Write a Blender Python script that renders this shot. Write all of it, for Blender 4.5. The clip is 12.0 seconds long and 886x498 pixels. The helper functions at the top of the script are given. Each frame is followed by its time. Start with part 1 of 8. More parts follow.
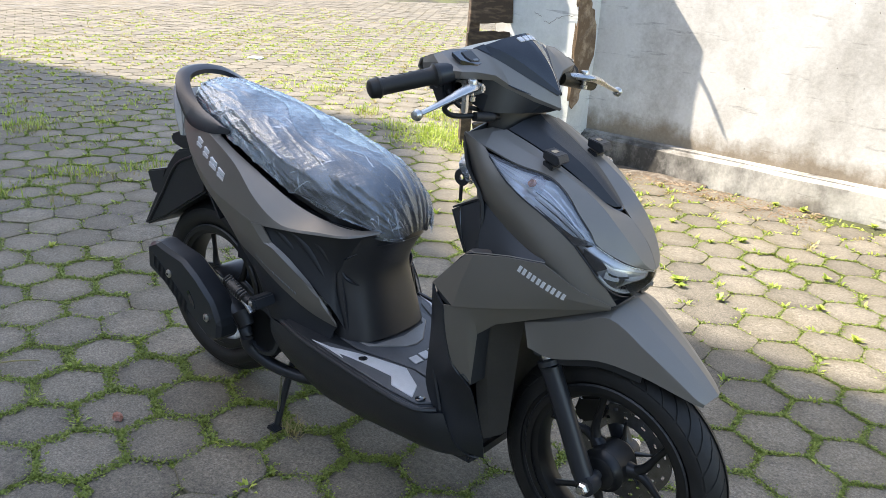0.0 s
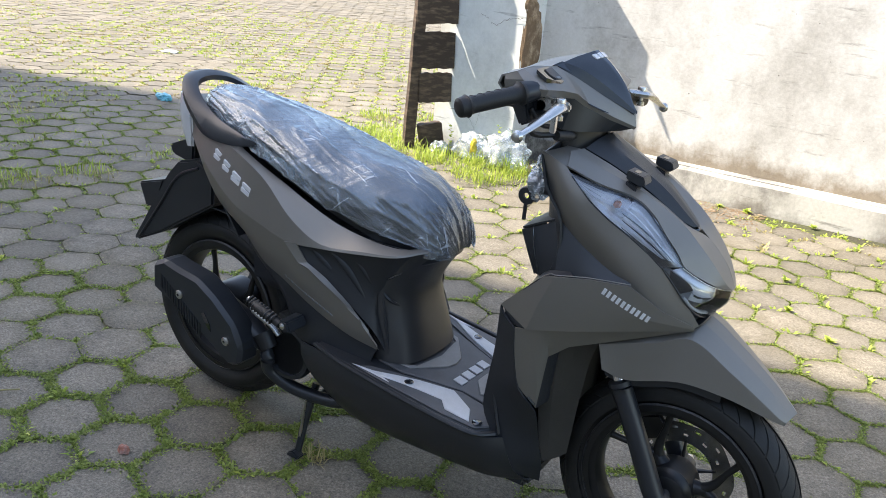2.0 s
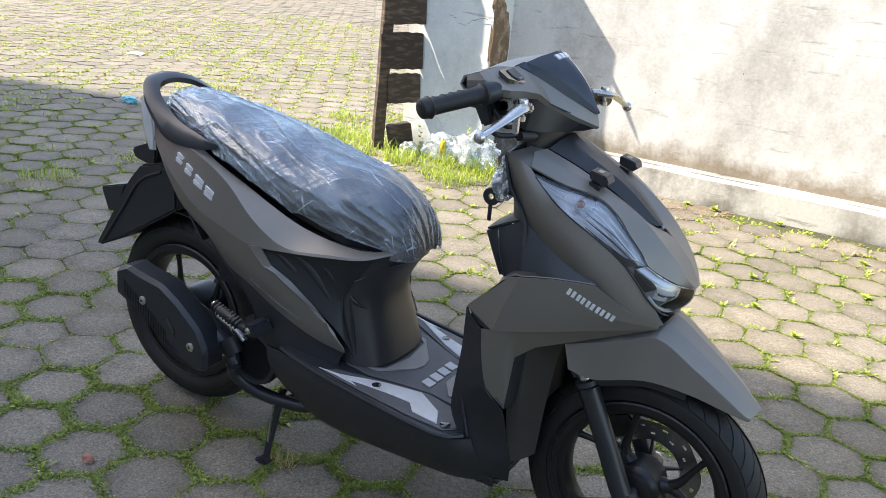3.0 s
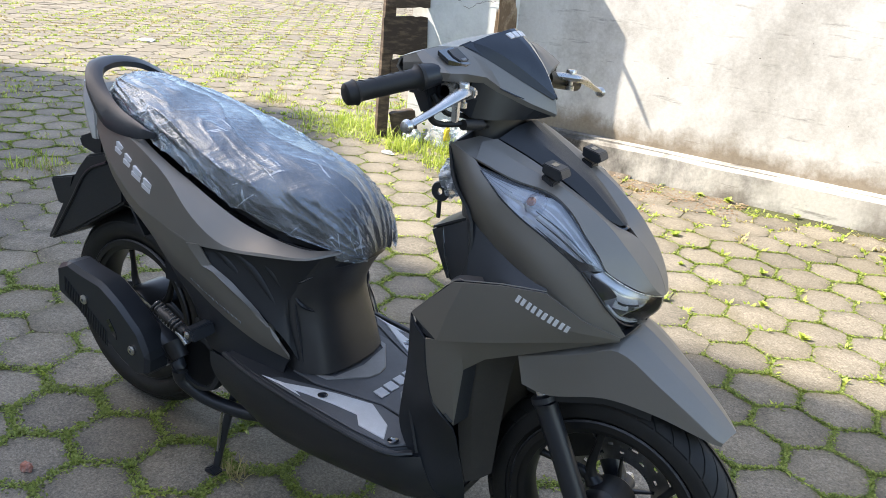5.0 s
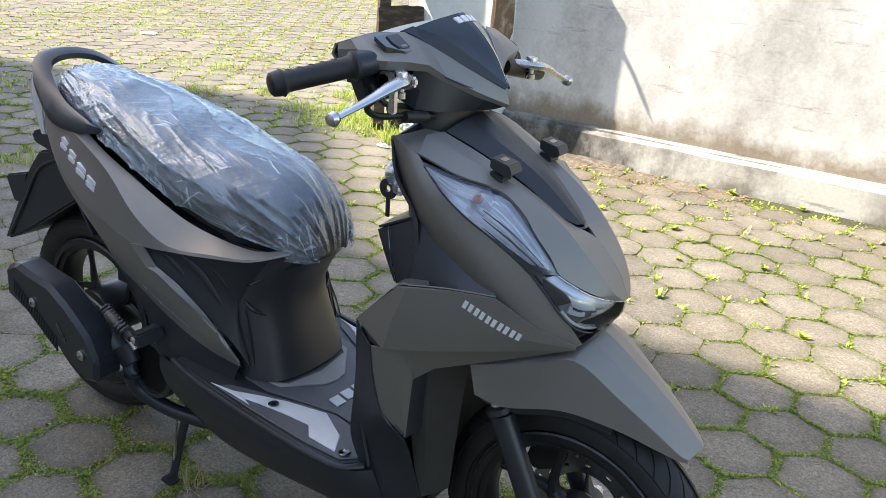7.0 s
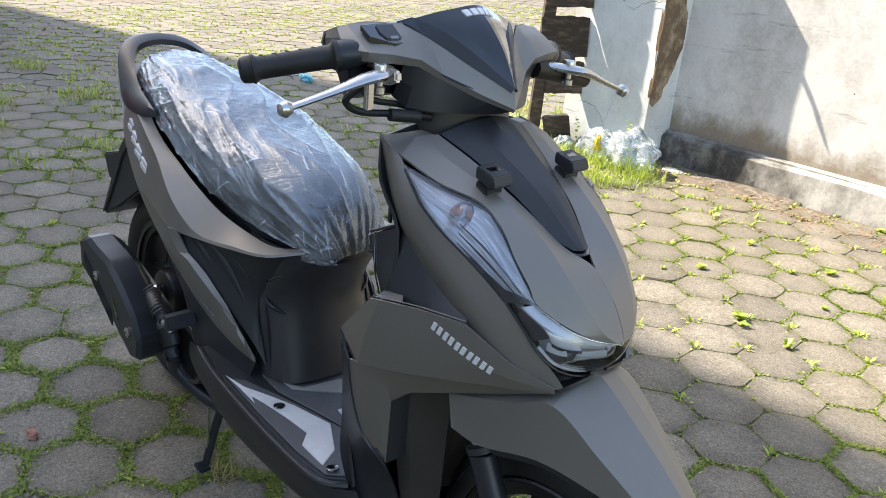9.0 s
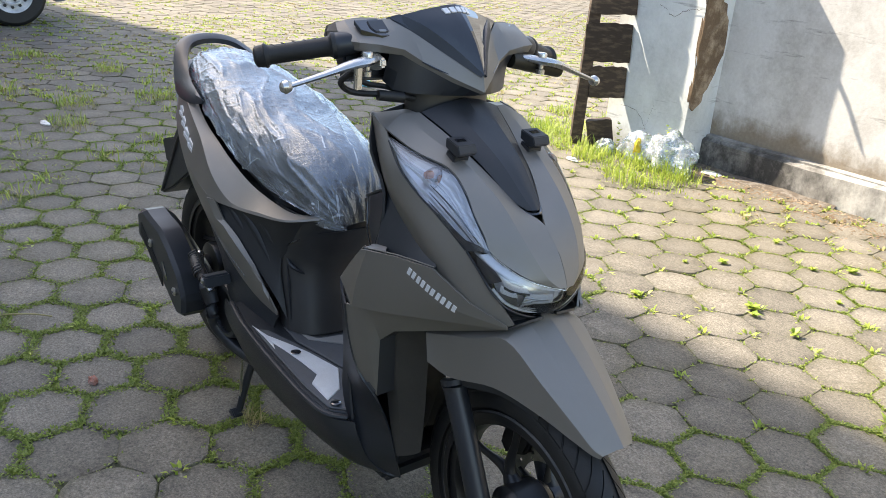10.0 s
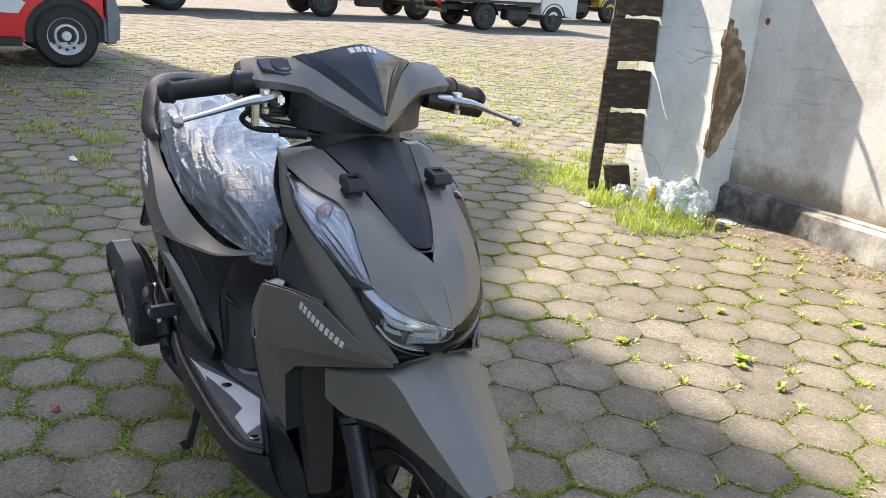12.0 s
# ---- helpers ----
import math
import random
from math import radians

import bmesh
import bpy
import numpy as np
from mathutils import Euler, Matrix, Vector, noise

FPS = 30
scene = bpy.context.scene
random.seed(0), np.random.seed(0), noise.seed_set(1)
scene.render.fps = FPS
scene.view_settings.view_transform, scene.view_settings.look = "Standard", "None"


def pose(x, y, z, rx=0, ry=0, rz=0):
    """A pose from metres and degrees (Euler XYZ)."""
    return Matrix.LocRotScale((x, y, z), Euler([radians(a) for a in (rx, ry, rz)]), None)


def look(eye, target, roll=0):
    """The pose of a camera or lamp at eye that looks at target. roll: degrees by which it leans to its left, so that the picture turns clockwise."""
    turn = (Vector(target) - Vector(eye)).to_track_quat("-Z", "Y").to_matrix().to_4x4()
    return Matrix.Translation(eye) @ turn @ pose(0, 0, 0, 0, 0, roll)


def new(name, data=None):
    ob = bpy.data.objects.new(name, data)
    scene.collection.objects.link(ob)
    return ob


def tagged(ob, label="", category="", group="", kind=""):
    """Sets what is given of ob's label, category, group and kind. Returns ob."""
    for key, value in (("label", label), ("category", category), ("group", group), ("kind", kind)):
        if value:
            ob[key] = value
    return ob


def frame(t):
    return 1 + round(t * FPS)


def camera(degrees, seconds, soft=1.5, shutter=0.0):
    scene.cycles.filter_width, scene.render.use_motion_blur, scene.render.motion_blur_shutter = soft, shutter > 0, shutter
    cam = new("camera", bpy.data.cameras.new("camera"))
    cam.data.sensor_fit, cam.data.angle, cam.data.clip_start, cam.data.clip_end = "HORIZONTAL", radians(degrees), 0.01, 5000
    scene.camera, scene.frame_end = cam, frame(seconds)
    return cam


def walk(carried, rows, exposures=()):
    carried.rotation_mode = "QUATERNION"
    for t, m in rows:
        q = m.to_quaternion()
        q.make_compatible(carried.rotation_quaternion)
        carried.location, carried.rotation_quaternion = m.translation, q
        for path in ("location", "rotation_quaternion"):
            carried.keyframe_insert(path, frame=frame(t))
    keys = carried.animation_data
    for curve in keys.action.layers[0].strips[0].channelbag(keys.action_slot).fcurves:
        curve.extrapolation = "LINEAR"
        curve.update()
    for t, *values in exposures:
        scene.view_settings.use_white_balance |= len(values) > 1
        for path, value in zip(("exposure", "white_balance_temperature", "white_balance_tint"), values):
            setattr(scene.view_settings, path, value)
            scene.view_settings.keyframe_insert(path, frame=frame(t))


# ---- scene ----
EXPOSURE, KELVIN, TINT = 1.95, 7150, 11
cam = camera(55.3, 12.0, 0.5)
PATH = [
    (0, (0.65, -1.395, 1.254), (-0.517, 0.076, 0.564), 3.5),
    (0.5, (0.544, -1.429, 1.255), (-0.59, 0.071, 0.572), 4.2),
    (1, (0.408, -1.503, 1.266), (-0.612, 0.081, 0.594), 5.5),
    (1.5, (0.346, -1.549, 1.255), (-0.617, 0.065, 0.57), 5.7),
    (2, (0.323, -1.543, 1.259), (-0.633, 0.075, 0.575), 5.5),
    (2.5, (0.326, -1.533, 1.258), (-0.582, 0.114, 0.579), 5.8),
    (3, (0.333, -1.528, 1.261), (-0.57, 0.123, 0.583), 5.4),
    (5, (0.388, -1.31, 1.242), (-0.567, 0.296, 0.531), 5.0),
    (5.5, (0.396, -1.283, 1.239), (-0.561, 0.32, 0.52), 4.6),
    (6, (0.401, -1.274, 1.244), (-0.58, 0.314, 0.524), 4.0),
    (6.5, (0.429, -1.234, 1.24), (-0.552, 0.353, 0.519), 4.0),
    (6.7, (0.432, -1.208, 1.236), (-0.548, 0.377, 0.509), 4.2),
    (8.3, (0.461, -0.905, 1.196), (-0.747, 0.517, 0.473), 3.7),
    (8.5, (0.503, -0.874, 1.193), (-0.785, 0.468, 0.458), 4.0),
    (9, (0.598, -0.87, 1.208), (-0.742, 0.419, 0.471), 5.0),
    (9.5, (0.754, -0.924, 1.215), (-0.646, 0.302, 0.481), 4.7),
    (10, (0.873, -0.912, 1.224), (-0.578, 0.256, 0.497), 4.5),
    (10.5, (1.003, -0.841, 1.235), (-0.528, 0.252, 0.554), 4.1),
    (11, (1.088, -0.776, 1.236), (-0.451, 0.321, 0.579), 4.8),
    (11.5, (1.104, -0.751, 1.234), (-0.449, 0.337, 0.597), 4.4),
    (12, (1.031, -0.692, 1.233), (-0.533, 0.378, 0.593), 4.5),
]
walk(cam, [(t, look(eye, target, roll)) for t, eye, target, roll in PATH], exposures=[(0.0, EXPOSURE, KELVIN, TINT), (6.5, EXPOSURE, KELVIN, TINT), (9.5, EXPOSURE, KELVIN + 150, TINT), (12.0, EXPOSURE - 0.16, KELVIN + 300, TINT + 1)])

# ---- sky and sun ----
# the light travels towards +x, a little +y, and down at about 47 degrees
SUN_WAY = Vector((0.69, 0.25, -0.79)).normalized()
world = bpy.data.worlds.new("sky")
scene.world = world
world.use_nodes = True
wn = world.node_tree
sky = wn.nodes.new("ShaderNodeTexSky")
sky.sky_type, sky.sun_disc = "NISHITA", False
sky.sun_elevation, sky.sun_rotation = radians(47), radians(250)
sky.air_density, sky.dust_density = 1.0, 1.5
back = wn.nodes["Background"]
back.inputs["Strength"].default_value = 0.135
wn.links.new(sky.outputs["Color"], back.inputs["Color"])
sun = new("sun", bpy.data.lights.new("sun", "SUN"))
sun.data.energy, sun.data.angle, sun.data.color = 3.5, radians(0.6), (1.0, 0.95, 0.88)
sun.matrix_world = look((0, 0, 20), Vector((0, 0, 20)) + SUN_WAY)

# ---- materials ----


def material(name, colour, rough=0.5, metal=0.0, second=None, scale=20.0, amount=0.5, bump=0.0, fine=200.0,
             rough_vary=0.1, coat=0.0, per_piece=0.0, stretch=(1, 1, 1)):
    """A surface with large blotches, fine grain and relief. second: the colour of the blotches; per_piece: brightness change from piece to piece."""
    m = bpy.data.materials.new(name)
    m.use_nodes = True
    n, l = m.node_tree.nodes, m.node_tree.links
    b = n["Principled BSDF"]
    b.inputs["Metallic"].default_value = metal
    b.inputs["Coat Weight"].default_value = coat
    co = n.new("ShaderNodeTexCoord")
    mp = n.new("ShaderNodeMapping")
    mp.inputs["Scale"].default_value = stretch
    l.new(co.outputs["Object"], mp.inputs["Vector"])
    big = n.new("ShaderNodeTexNoise")
    big.inputs["Scale"].default_value, big.inputs["Detail"].default_value, big.inputs["Roughness"].default_value = scale, 6, 0.62
    l.new(mp.outputs[0], big.inputs["Vector"])
    grain = n.new("ShaderNodeTexNoise")
    grain.inputs["Scale"].default_value, grain.inputs["Detail"].default_value = fine, 3
    l.new(mp.outputs[0], grain.inputs["Vector"])
    ramp = n.new("ShaderNodeValToRGB")
    ramp.color_ramp.elements[0].position, ramp.color_ramp.elements[1].position = 0.5 - 0.5 * (1 - amount) * 0.5, 0.5 + 0.22
    ramp.color_ramp.elements[0].color = (*colour, 1)
    ramp.color_ramp.elements[1].color = (*(second or tuple(c * 0.75 for c in colour)), 1)
    l.new(big.outputs["Fac"], ramp.inputs[0])
    last = ramp.outputs[0]
    mixg = n.new("ShaderNodeMix")
    mixg.data_type, mixg.blend_type = "RGBA", "OVERLAY"
    mixg.inputs[0].default_value = 0.35 * amount
    l.new(last, mixg.inputs[6])
    l.new(grain.outputs["Fac"], mixg.inputs[7])
    last = mixg.outputs[2]
    if per_piece:
        info = n.new("ShaderNodeObjectInfo")
        geo = n.new("ShaderNodeNewGeometry")
        add = n.new("ShaderNodeMath")
        add.operation = "ADD"
        l.new(info.outputs["Random"], add.inputs[0])
        l.new(geo.outputs["Random Per Island"], add.inputs[1])
        frac = n.new("ShaderNodeMath")
        frac.operation = "FRACT"
        l.new(add.outputs[0], frac.inputs[0])
        rng = n.new("ShaderNodeMapRange")
        rng.inputs["To Min"].default_value, rng.inputs["To Max"].default_value = 1 - per_piece, 1 + per_piece
        l.new(frac.outputs[0], rng.inputs["Value"])
        hsv = n.new("ShaderNodeHueSaturation")
        l.new(rng.outputs[0], hsv.inputs["Value"])
        l.new(last, hsv.inputs["Color"])
        last = hsv.outputs[0]
    l.new(last, b.inputs["Base Color"])
    rr = n.new("ShaderNodeMapRange")
    rr.inputs["To Min"].default_value, rr.inputs["To Max"].default_value = max(0.02, rough - rough_vary), min(1, rough + rough_vary)
    l.new(big.outputs["Fac"], rr.inputs["Value"])
    l.new(rr.outputs[0], b.inputs["Roughness"])
    if bump:
        bp = n.new("ShaderNodeBump")
        bp.inputs["Strength"].default_value, bp.inputs["Distance"].default_value = min(1.0, bump), 0.002
        mixh = n.new("ShaderNodeMath")
        mixh.operation = "ADD"
        l.new(big.outputs["Fac"], mixh.inputs[0])
        l.new(grain.outputs["Fac"], mixh.inputs[1])
        l.new(mixh.outputs[0], bp.inputs["Height"])
        l.new(bp.outputs[0], b.inputs["Normal"])
    return m


M = dict(
    paint=material("matte_grey_paint", (0.240, 0.224, 0.201), 0.47, 0.60, (0.224, 0.209, 0.187), 6, 0.3, 0.04, 1100, 0.05),
    darkgrey=material("dark_grey_plastic", (0.055, 0.051, 0.045), 0.42, 0.35, (0.050, 0.046, 0.041), 8, 0.3, 0.05, 900, 0.05),
    black=material("matte_black_plastic", (0.019, 0.0207, 0.0237), 0.43, 0.0, (0.021, 0.0228, 0.026), 14, 0.4, 0.12, 1500, 0.06),
    smoothblack=material("smooth_black_plastic", (0.0185, 0.0210, 0.0255), 0.36, 0.0, (0.0195, 0.0220, 0.0265), 9, 0.3, 0.02, 800, 0.05),
    # lighter copy of the black: bounced light on the seat cowl is in the colour
    tub=material("sheeny_black_plastic", (0.034, 0.0335, 0.0335), 0.40, 0.0, (0.037, 0.0365, 0.0365), 14, 0.4, 0.12, 1500, 0.06),
    gloss=material("gloss_black_plastic", (0.006, 0.007, 0.010), 0.05, 0.0, (0.008, 0.009, 0.012), 8, 0.2, 0.0, 300, 0.03, 1.0),
    rubber=material("black_rubber", (0.009, 0.009, 0.009), 0.55, 0.0, (0.017, 0.0165, 0.016), 25, 0.6, 0.25, 600, 0.1),
    wheel=material("satin_black_alloy", (0.016, 0.016, 0.017), 0.36, 0.25, (0.022, 0.022, 0.022), 20, 0.4, 0.05, 700, 0.06),
    engine=material("grey_cast_metal", (0.10, 0.10, 0.10), 0.5, 0.5, (0.05, 0.05, 0.05), 30, 0.7, 0.3, 400, 0.12),
    steel=material("brushed_aluminium", (0.62, 0.61, 0.59), 0.28, 1.0, (0.5, 0.49, 0.47), 40, 0.5, 0.05, 900, 0.08),
    chrome=material("chrome", (0.75, 0.75, 0.75), 0.08, 1.0, (0.68, 0.68, 0.68), 20, 0.3, 0.0, 300, 0.04),
    disc=material("brake_disc_steel", (0.30, 0.30, 0.30), 0.3, 0.9, (0.22, 0.21, 0.2), 60, 0.5, 0.05, 500, 0.1),
    matgrey=material("grey_footboard_mat", (0.56, 0.57, 0.58), 0.5, 0.0, (0.48, 0.485, 0.49), 25, 0.5, 0.1, 700, 0.08),
    matdark=material("dark_grey_footboard_mat", (0.085, 0.088, 0.094), 0.5, 0.0, (0.07, 0.073, 0.078), 25, 0.5, 0.15, 900, 0.08),
    silver=material("silver_sticker", (0.74, 0.74, 0.75), 0.35, 0.1, (0.68, 0.68, 0.68), 30, 0.3, 0.0, 400, 0.05),
    amber=material("amber_plastic", (0.50, 0.22, 0.12), 0.25, 0.0, (0.42, 0.17, 0.09), 30, 0.3, 0.0, 300, 0.05),
    silverref=material("silvered_reflector", (0.80, 0.81, 0.82), 0.18, 0.35, (0.66, 0.67, 0.69), 30, 0.3, 0.0, 300, 0.06),
    mattop=material("mid_grey_footboard_mat", (0.24, 0.235, 0.225), 0.42, 0.0, (0.20, 0.196, 0.188), 25, 0.5, 0.15, 900, 0.08),
    seat=material("black_vinyl", (0.018, 0.018, 0.019), 0.48, 0.0, (0.026, 0.026, 0.027), 30, 0.5, 0.25, 1200, 0.08),
    red=material("red_paint", (0.78, 0.016, 0.030), 0.25, 0.0, (0.72, 0.014, 0.026), 5, 0.4, 0.02, 300, 0.06, 0.5),
    white=material("white_paint", (0.74, 0.74, 0.72), 0.4, 0.0, (0.62, 0.61, 0.58), 3, 0.5, 0.05, 120, 0.1),
    greypanel=material("grey_bumper_plastic", (0.20, 0.21, 0.22), 0.5, 0.0, (0.16, 0.17, 0.18), 8, 0.4, 0.1, 300, 0.08),
    truckdark=material("grimy_chassis_metal", (0.03, 0.03, 0.03), 0.6, 0.2, (0.07, 0.06, 0.05), 8, 0.8, 0.2, 100, 0.1),
    blue=material("blue_plastic_litter", (0.10, 0.42, 0.55), 0.4, 0.0, (0.2, 0.55, 0.65), 40, 0.5, 0.2, 200, 0.1),
    yellow=material("yellow_paint", (0.62, 0.48, 0.05), 0.45, 0.0, (0.5, 0.38, 0.05), 5, 0.4, 0.05, 100, 0.1),
)


def glassy(name, colour, rough, clear, grainscale=0.0):
    """Thin clear plastic: part see-through, part gloss."""
    m = bpy.data.materials.new(name)
    m.use_nodes = True
    n, l = m.node_tree.nodes, m.node_tree.links
    n.remove(n["Principled BSDF"])
    tr, gl, mx = n.new("ShaderNodeBsdfTransparent"), n.new("ShaderNodeBsdfGlossy"), n.new("ShaderNodeMixShader")
    tr.inputs[0].default_value = (*colour, 1)
    gl.inputs["Roughness"].default_value = rough
    fr = n.new("ShaderNodeFresnel")
    fr.inputs[0].default_value = 1.28
    rg = n.new("ShaderNodeMapRange")
    rg.inputs["To Min"].default_value = 1 - clear
    l.new(fr.outputs[0], rg.inputs["Value"])
    l.new(rg.outputs[0], mx.inputs[0])
    l.new(tr.outputs[0], mx.inputs[1])
    l.new(gl.outputs[0], mx.inputs[2])
    l.new(mx.outputs[0], n["Material Output"].inputs["Surface"])
    return m


M["lens"] = glassy("clear_lens", (0.97, 0.98, 1.0), 0.03, 0.95)


def wrap_material(name, veil, gloss, laid=False, crease=0.30):
    """Crinkled clear film: see-through, with milky creases and gloss."""
    m = bpy.data.materials.new(name)
    m.use_nodes = True
    n, l = m.node_tree.nodes, m.node_tree.links
    n.remove(n["Principled BSDF"])
    if laid:
        co = n.new("ShaderNodeAttribute")
        co.attribute_name = "lay"
        place = co.outputs["Vector"]
    else:
        place = n.new("ShaderNodeTexCoord").outputs["Object"]

    def streak(scale, stretch, turn, lo, hi):
        """Thin drawn-out wrinkles: noise pulled long in one direction."""
        turned, mp, tx, rg = n.new("ShaderNodeMapping"), n.new("ShaderNodeMapping"), n.new("ShaderNodeTexNoise"), n.new("ShaderNodeMapRange")
        turned.inputs["Rotation"].default_value, mp.inputs["Scale"].default_value = turn, stretch
        tx.inputs["Scale"].default_value, tx.inputs["Detail"].default_value, tx.inputs["Distortion"].default_value = scale, 1.0, 0.12
        rg.inputs["From Min"].default_value, rg.inputs["From Max"].default_value = lo, hi
        l.new(place, turned.inputs["Vector"])
        l.new(turned.outputs[0], mp.inputs["Vector"])
        l.new(mp.outputs[0], tx.inputs["Vector"])
        l.new(tx.outputs["Fac"], rg.inputs["Value"])
        return rg.outputs[0], tx.outputs["Fac"]
    b1, s1 = streak(95, (0.085, 1.0, 1.0), (0, 0, 0.25), 0.62, 0.74)
    b2, s2 = streak(120, (0.075, 1.0, 1.0), (0, 0, -0.95), 0.62, 0.74)
    b3, s3 = streak(70, (0.10, 1.0, 1.0), (0, 0, 1.25), 0.63, 0.74)
    b4, s4 = streak(190, (0.07, 1.0, 1.0), (0, 0, -0.35), 0.62, 0.72)
    r5, s5 = streak(9, (0.7, 1.3, 1.3), (0, 0, 0.5), 0.42, 0.62)

    def two(op, a, b):
        k = n.new("ShaderNodeMath")
        k.operation = op
        for i, v in enumerate((a, b)):
            if isinstance(v, float):
                k.inputs[i].default_value = v
            else:
                l.new(v, k.inputs[i])
        return k.outputs[0]
    # drawn-out strokes in bundles, with taut stretches between them
    fold = two("MULTIPLY", two("ADD", two("ADD", b1, b2), two("MULTIPLY", two("ADD", b3, b4), 0.7)), two("ADD", r5, 0.22))
    height = two("ADD", two("ADD", two("MULTIPLY", s1, 2.0), two("MULTIPLY", s2, 1.7)), two("ADD", two("MULTIPLY", two("ADD", s3, s4), 0.5), two("MULTIPLY", s5, 1.2)))
    bp = n.new("ShaderNodeBump")
    bp.inputs["Strength"].default_value, bp.inputs["Distance"].default_value = crease, 0.004
    l.new(height, bp.inputs["Height"])
    tr, gl, df = n.new("ShaderNodeBsdfTransparent"), n.new("ShaderNodeBsdfGlossy"), n.new("ShaderNodeBsdfDiffuse")
    # bluish gloss and milk: some of the sky's sheen is put into these colours
    gl.inputs[0].default_value = (0.86, 0.94, 1.0, 1)
    gl.inputs["Roughness"].default_value = 0.25
    df.inputs[0].default_value = (0.74, 0.80, 0.86, 1)
    l.new(bp.outputs[0], gl.inputs["Normal"])
    cloud = n.new("ShaderNodeMapRange")
    cloud.inputs["From Min"].default_value, cloud.inputs["From Max"].default_value = 0.40, 0.70
    cloud.inputs["To Min"].default_value, cloud.inputs["To Max"].default_value = 0.06 * veil, 0.20 * veil
    l.new(s5, cloud.inputs["Value"])
    milk = two("MINIMUM", two("ADD", two("MULTIPLY", fold, 0.34 * veil), cloud.outputs[0]), 0.85)
    m1, m2 = n.new("ShaderNodeMixShader"), n.new("ShaderNodeMixShader")
    l.new(milk, m1.inputs[0])
    l.new(tr.outputs[0], m1.inputs[1])
    l.new(df.outputs[0], m1.inputs[2])
    fr = n.new("ShaderNodeFresnel")
    fr.inputs[0].default_value = 1.6
    l.new(bp.outputs[0], fr.inputs["Normal"])
    r4 = n.new("ShaderNodeMapRange")
    r4.inputs["From Max"].default_value, r4.inputs["To Min"].default_value = 1.0, gloss
    l.new(fr.outputs[0], r4.inputs["Value"])
    l.new(r4.outputs[0], m2.inputs[0])
    l.new(m1.outputs[0], m2.inputs[1])
    l.new(gl.outputs[0], m2.inputs[2])
    l.new(m2.outputs[0], n["Material Output"].inputs["Surface"])
    return m


M["wrap"] = wrap_material("crinkled_clear_film", 0.95, 0.09, True, 0.22)
M["bag"] = wrap_material("milky_plastic_bag", 2.2, 0.02, False, 0.10)


def leaf_material(name, a, b):
    m = bpy.data.materials.new(name)
    m.use_nodes = True
    n, l = m.node_tree.nodes, m.node_tree.links
    p = n["Principled BSDF"]
    geo = n.new("ShaderNodeNewGeometry")
    ramp = n.new("ShaderNodeValToRGB")
    ramp.color_ramp.elements[0].color, ramp.color_ramp.elements[1].color = (*a, 1), (*b, 1)
    l.new(geo.outputs["Random Per Island"], ramp.inputs[0])
    l.new(ramp.outputs[0], p.inputs["Base Color"])
    p.inputs["Roughness"].default_value = 0.55
    t = n.new("ShaderNodeBsdfTranslucent")
    l.new(ramp.outputs[0], t.inputs[0])
    mx = n.new("ShaderNodeMixShader")
    mx.inputs[0].default_value = 0.35
    l.new(p.outputs[0], mx.inputs[1])
    l.new(t.outputs[0], mx.inputs[2])
    l.new(mx.outputs[0], n["Material Output"].inputs["Surface"])
    return m


M["grass"] = leaf_material("fresh_grass", (0.20, 0.31, 0.035), (0.52, 0.58, 0.11))
M["moss"] = leaf_material("moss", (0.115, 0.165, 0.022), (0.32, 0.39, 0.085))
M["dry"] = leaf_material("dry_grass", (0.30, 0.25, 0.10), (0.45, 0.40, 0.18))


# ---- mesh helpers ----


def finish(bm, smooth=40.0):
    bmesh.ops.recalc_face_normals(bm, faces=bm.faces)
    for f in bm.faces:
        f.smooth = smooth > 0
    lim = radians(smooth)
    for e in bm.edges:
        if len(e.link_faces) == 2 and smooth > 0:
            e.smooth = e.calc_face_angle(0.0) < lim
    return bm


def thing(name, bm, mat, label="", category="", group="", kind="", smooth=40.0):
    """A bmesh as one top-level mesh object."""
    finish(bm, smooth)
    me = bpy.data.meshes.new(name)
    bm.to_mesh(me)
    bm.free()
    me.materials.append(M[mat] if isinstance(mat, str) else mat)
    return tagged(new(name, me), label, category, group, kind)


def part(name, bm, mat, parent, label="", smooth=40.0, kind=""):
    ob = thing(name, bm, mat, label, smooth=smooth, kind=kind)
    ob.parent = parent
    return ob


def empty(name, at=(0, 0, 0), label="", category="", group=""):
    ob = new(name)
    ob.location = at
    return tagged(ob, label, category, group)


def cr(p, n, axis=0):
    """Catmull-Rom refinement of control points along an axis, n steps a segment."""
    p = np.moveaxis(np.asarray(p, float), axis, 0)
    if n > 1 and len(p) > 1:
        q = np.concatenate([[2 * p[0] - p[1]], p, [2 * p[-1] - p[-2]]])
        out = []
        for i in range(1, len(q) - 2):
            for k in range(n):
                t = k / n
                out.append(0.5 * (2 * q[i] + (q[i + 1] - q[i - 1]) * t + (2 * q[i - 1] - 5 * q[i] + 4 * q[i + 1] - q[i + 2]) * t * t
                                  + (3 * q[i] - q[i - 1] - 3 * q[i + 1] + q[i + 2]) * t ** 3))
        out.append(q[-2])
        p = np.array(out)
    return np.moveaxis(p, 0, axis)


def lin(p, n, axis=0):
    p = np.moveaxis(np.asarray(p, float), axis, 0)
    out = [p[i] + (p[i + 1] - p[i]) * k / n for i in range(len(p) - 1) for k in range(n)] + [p[-1]]
    return np.moveaxis(np.array(out), 0, axis)


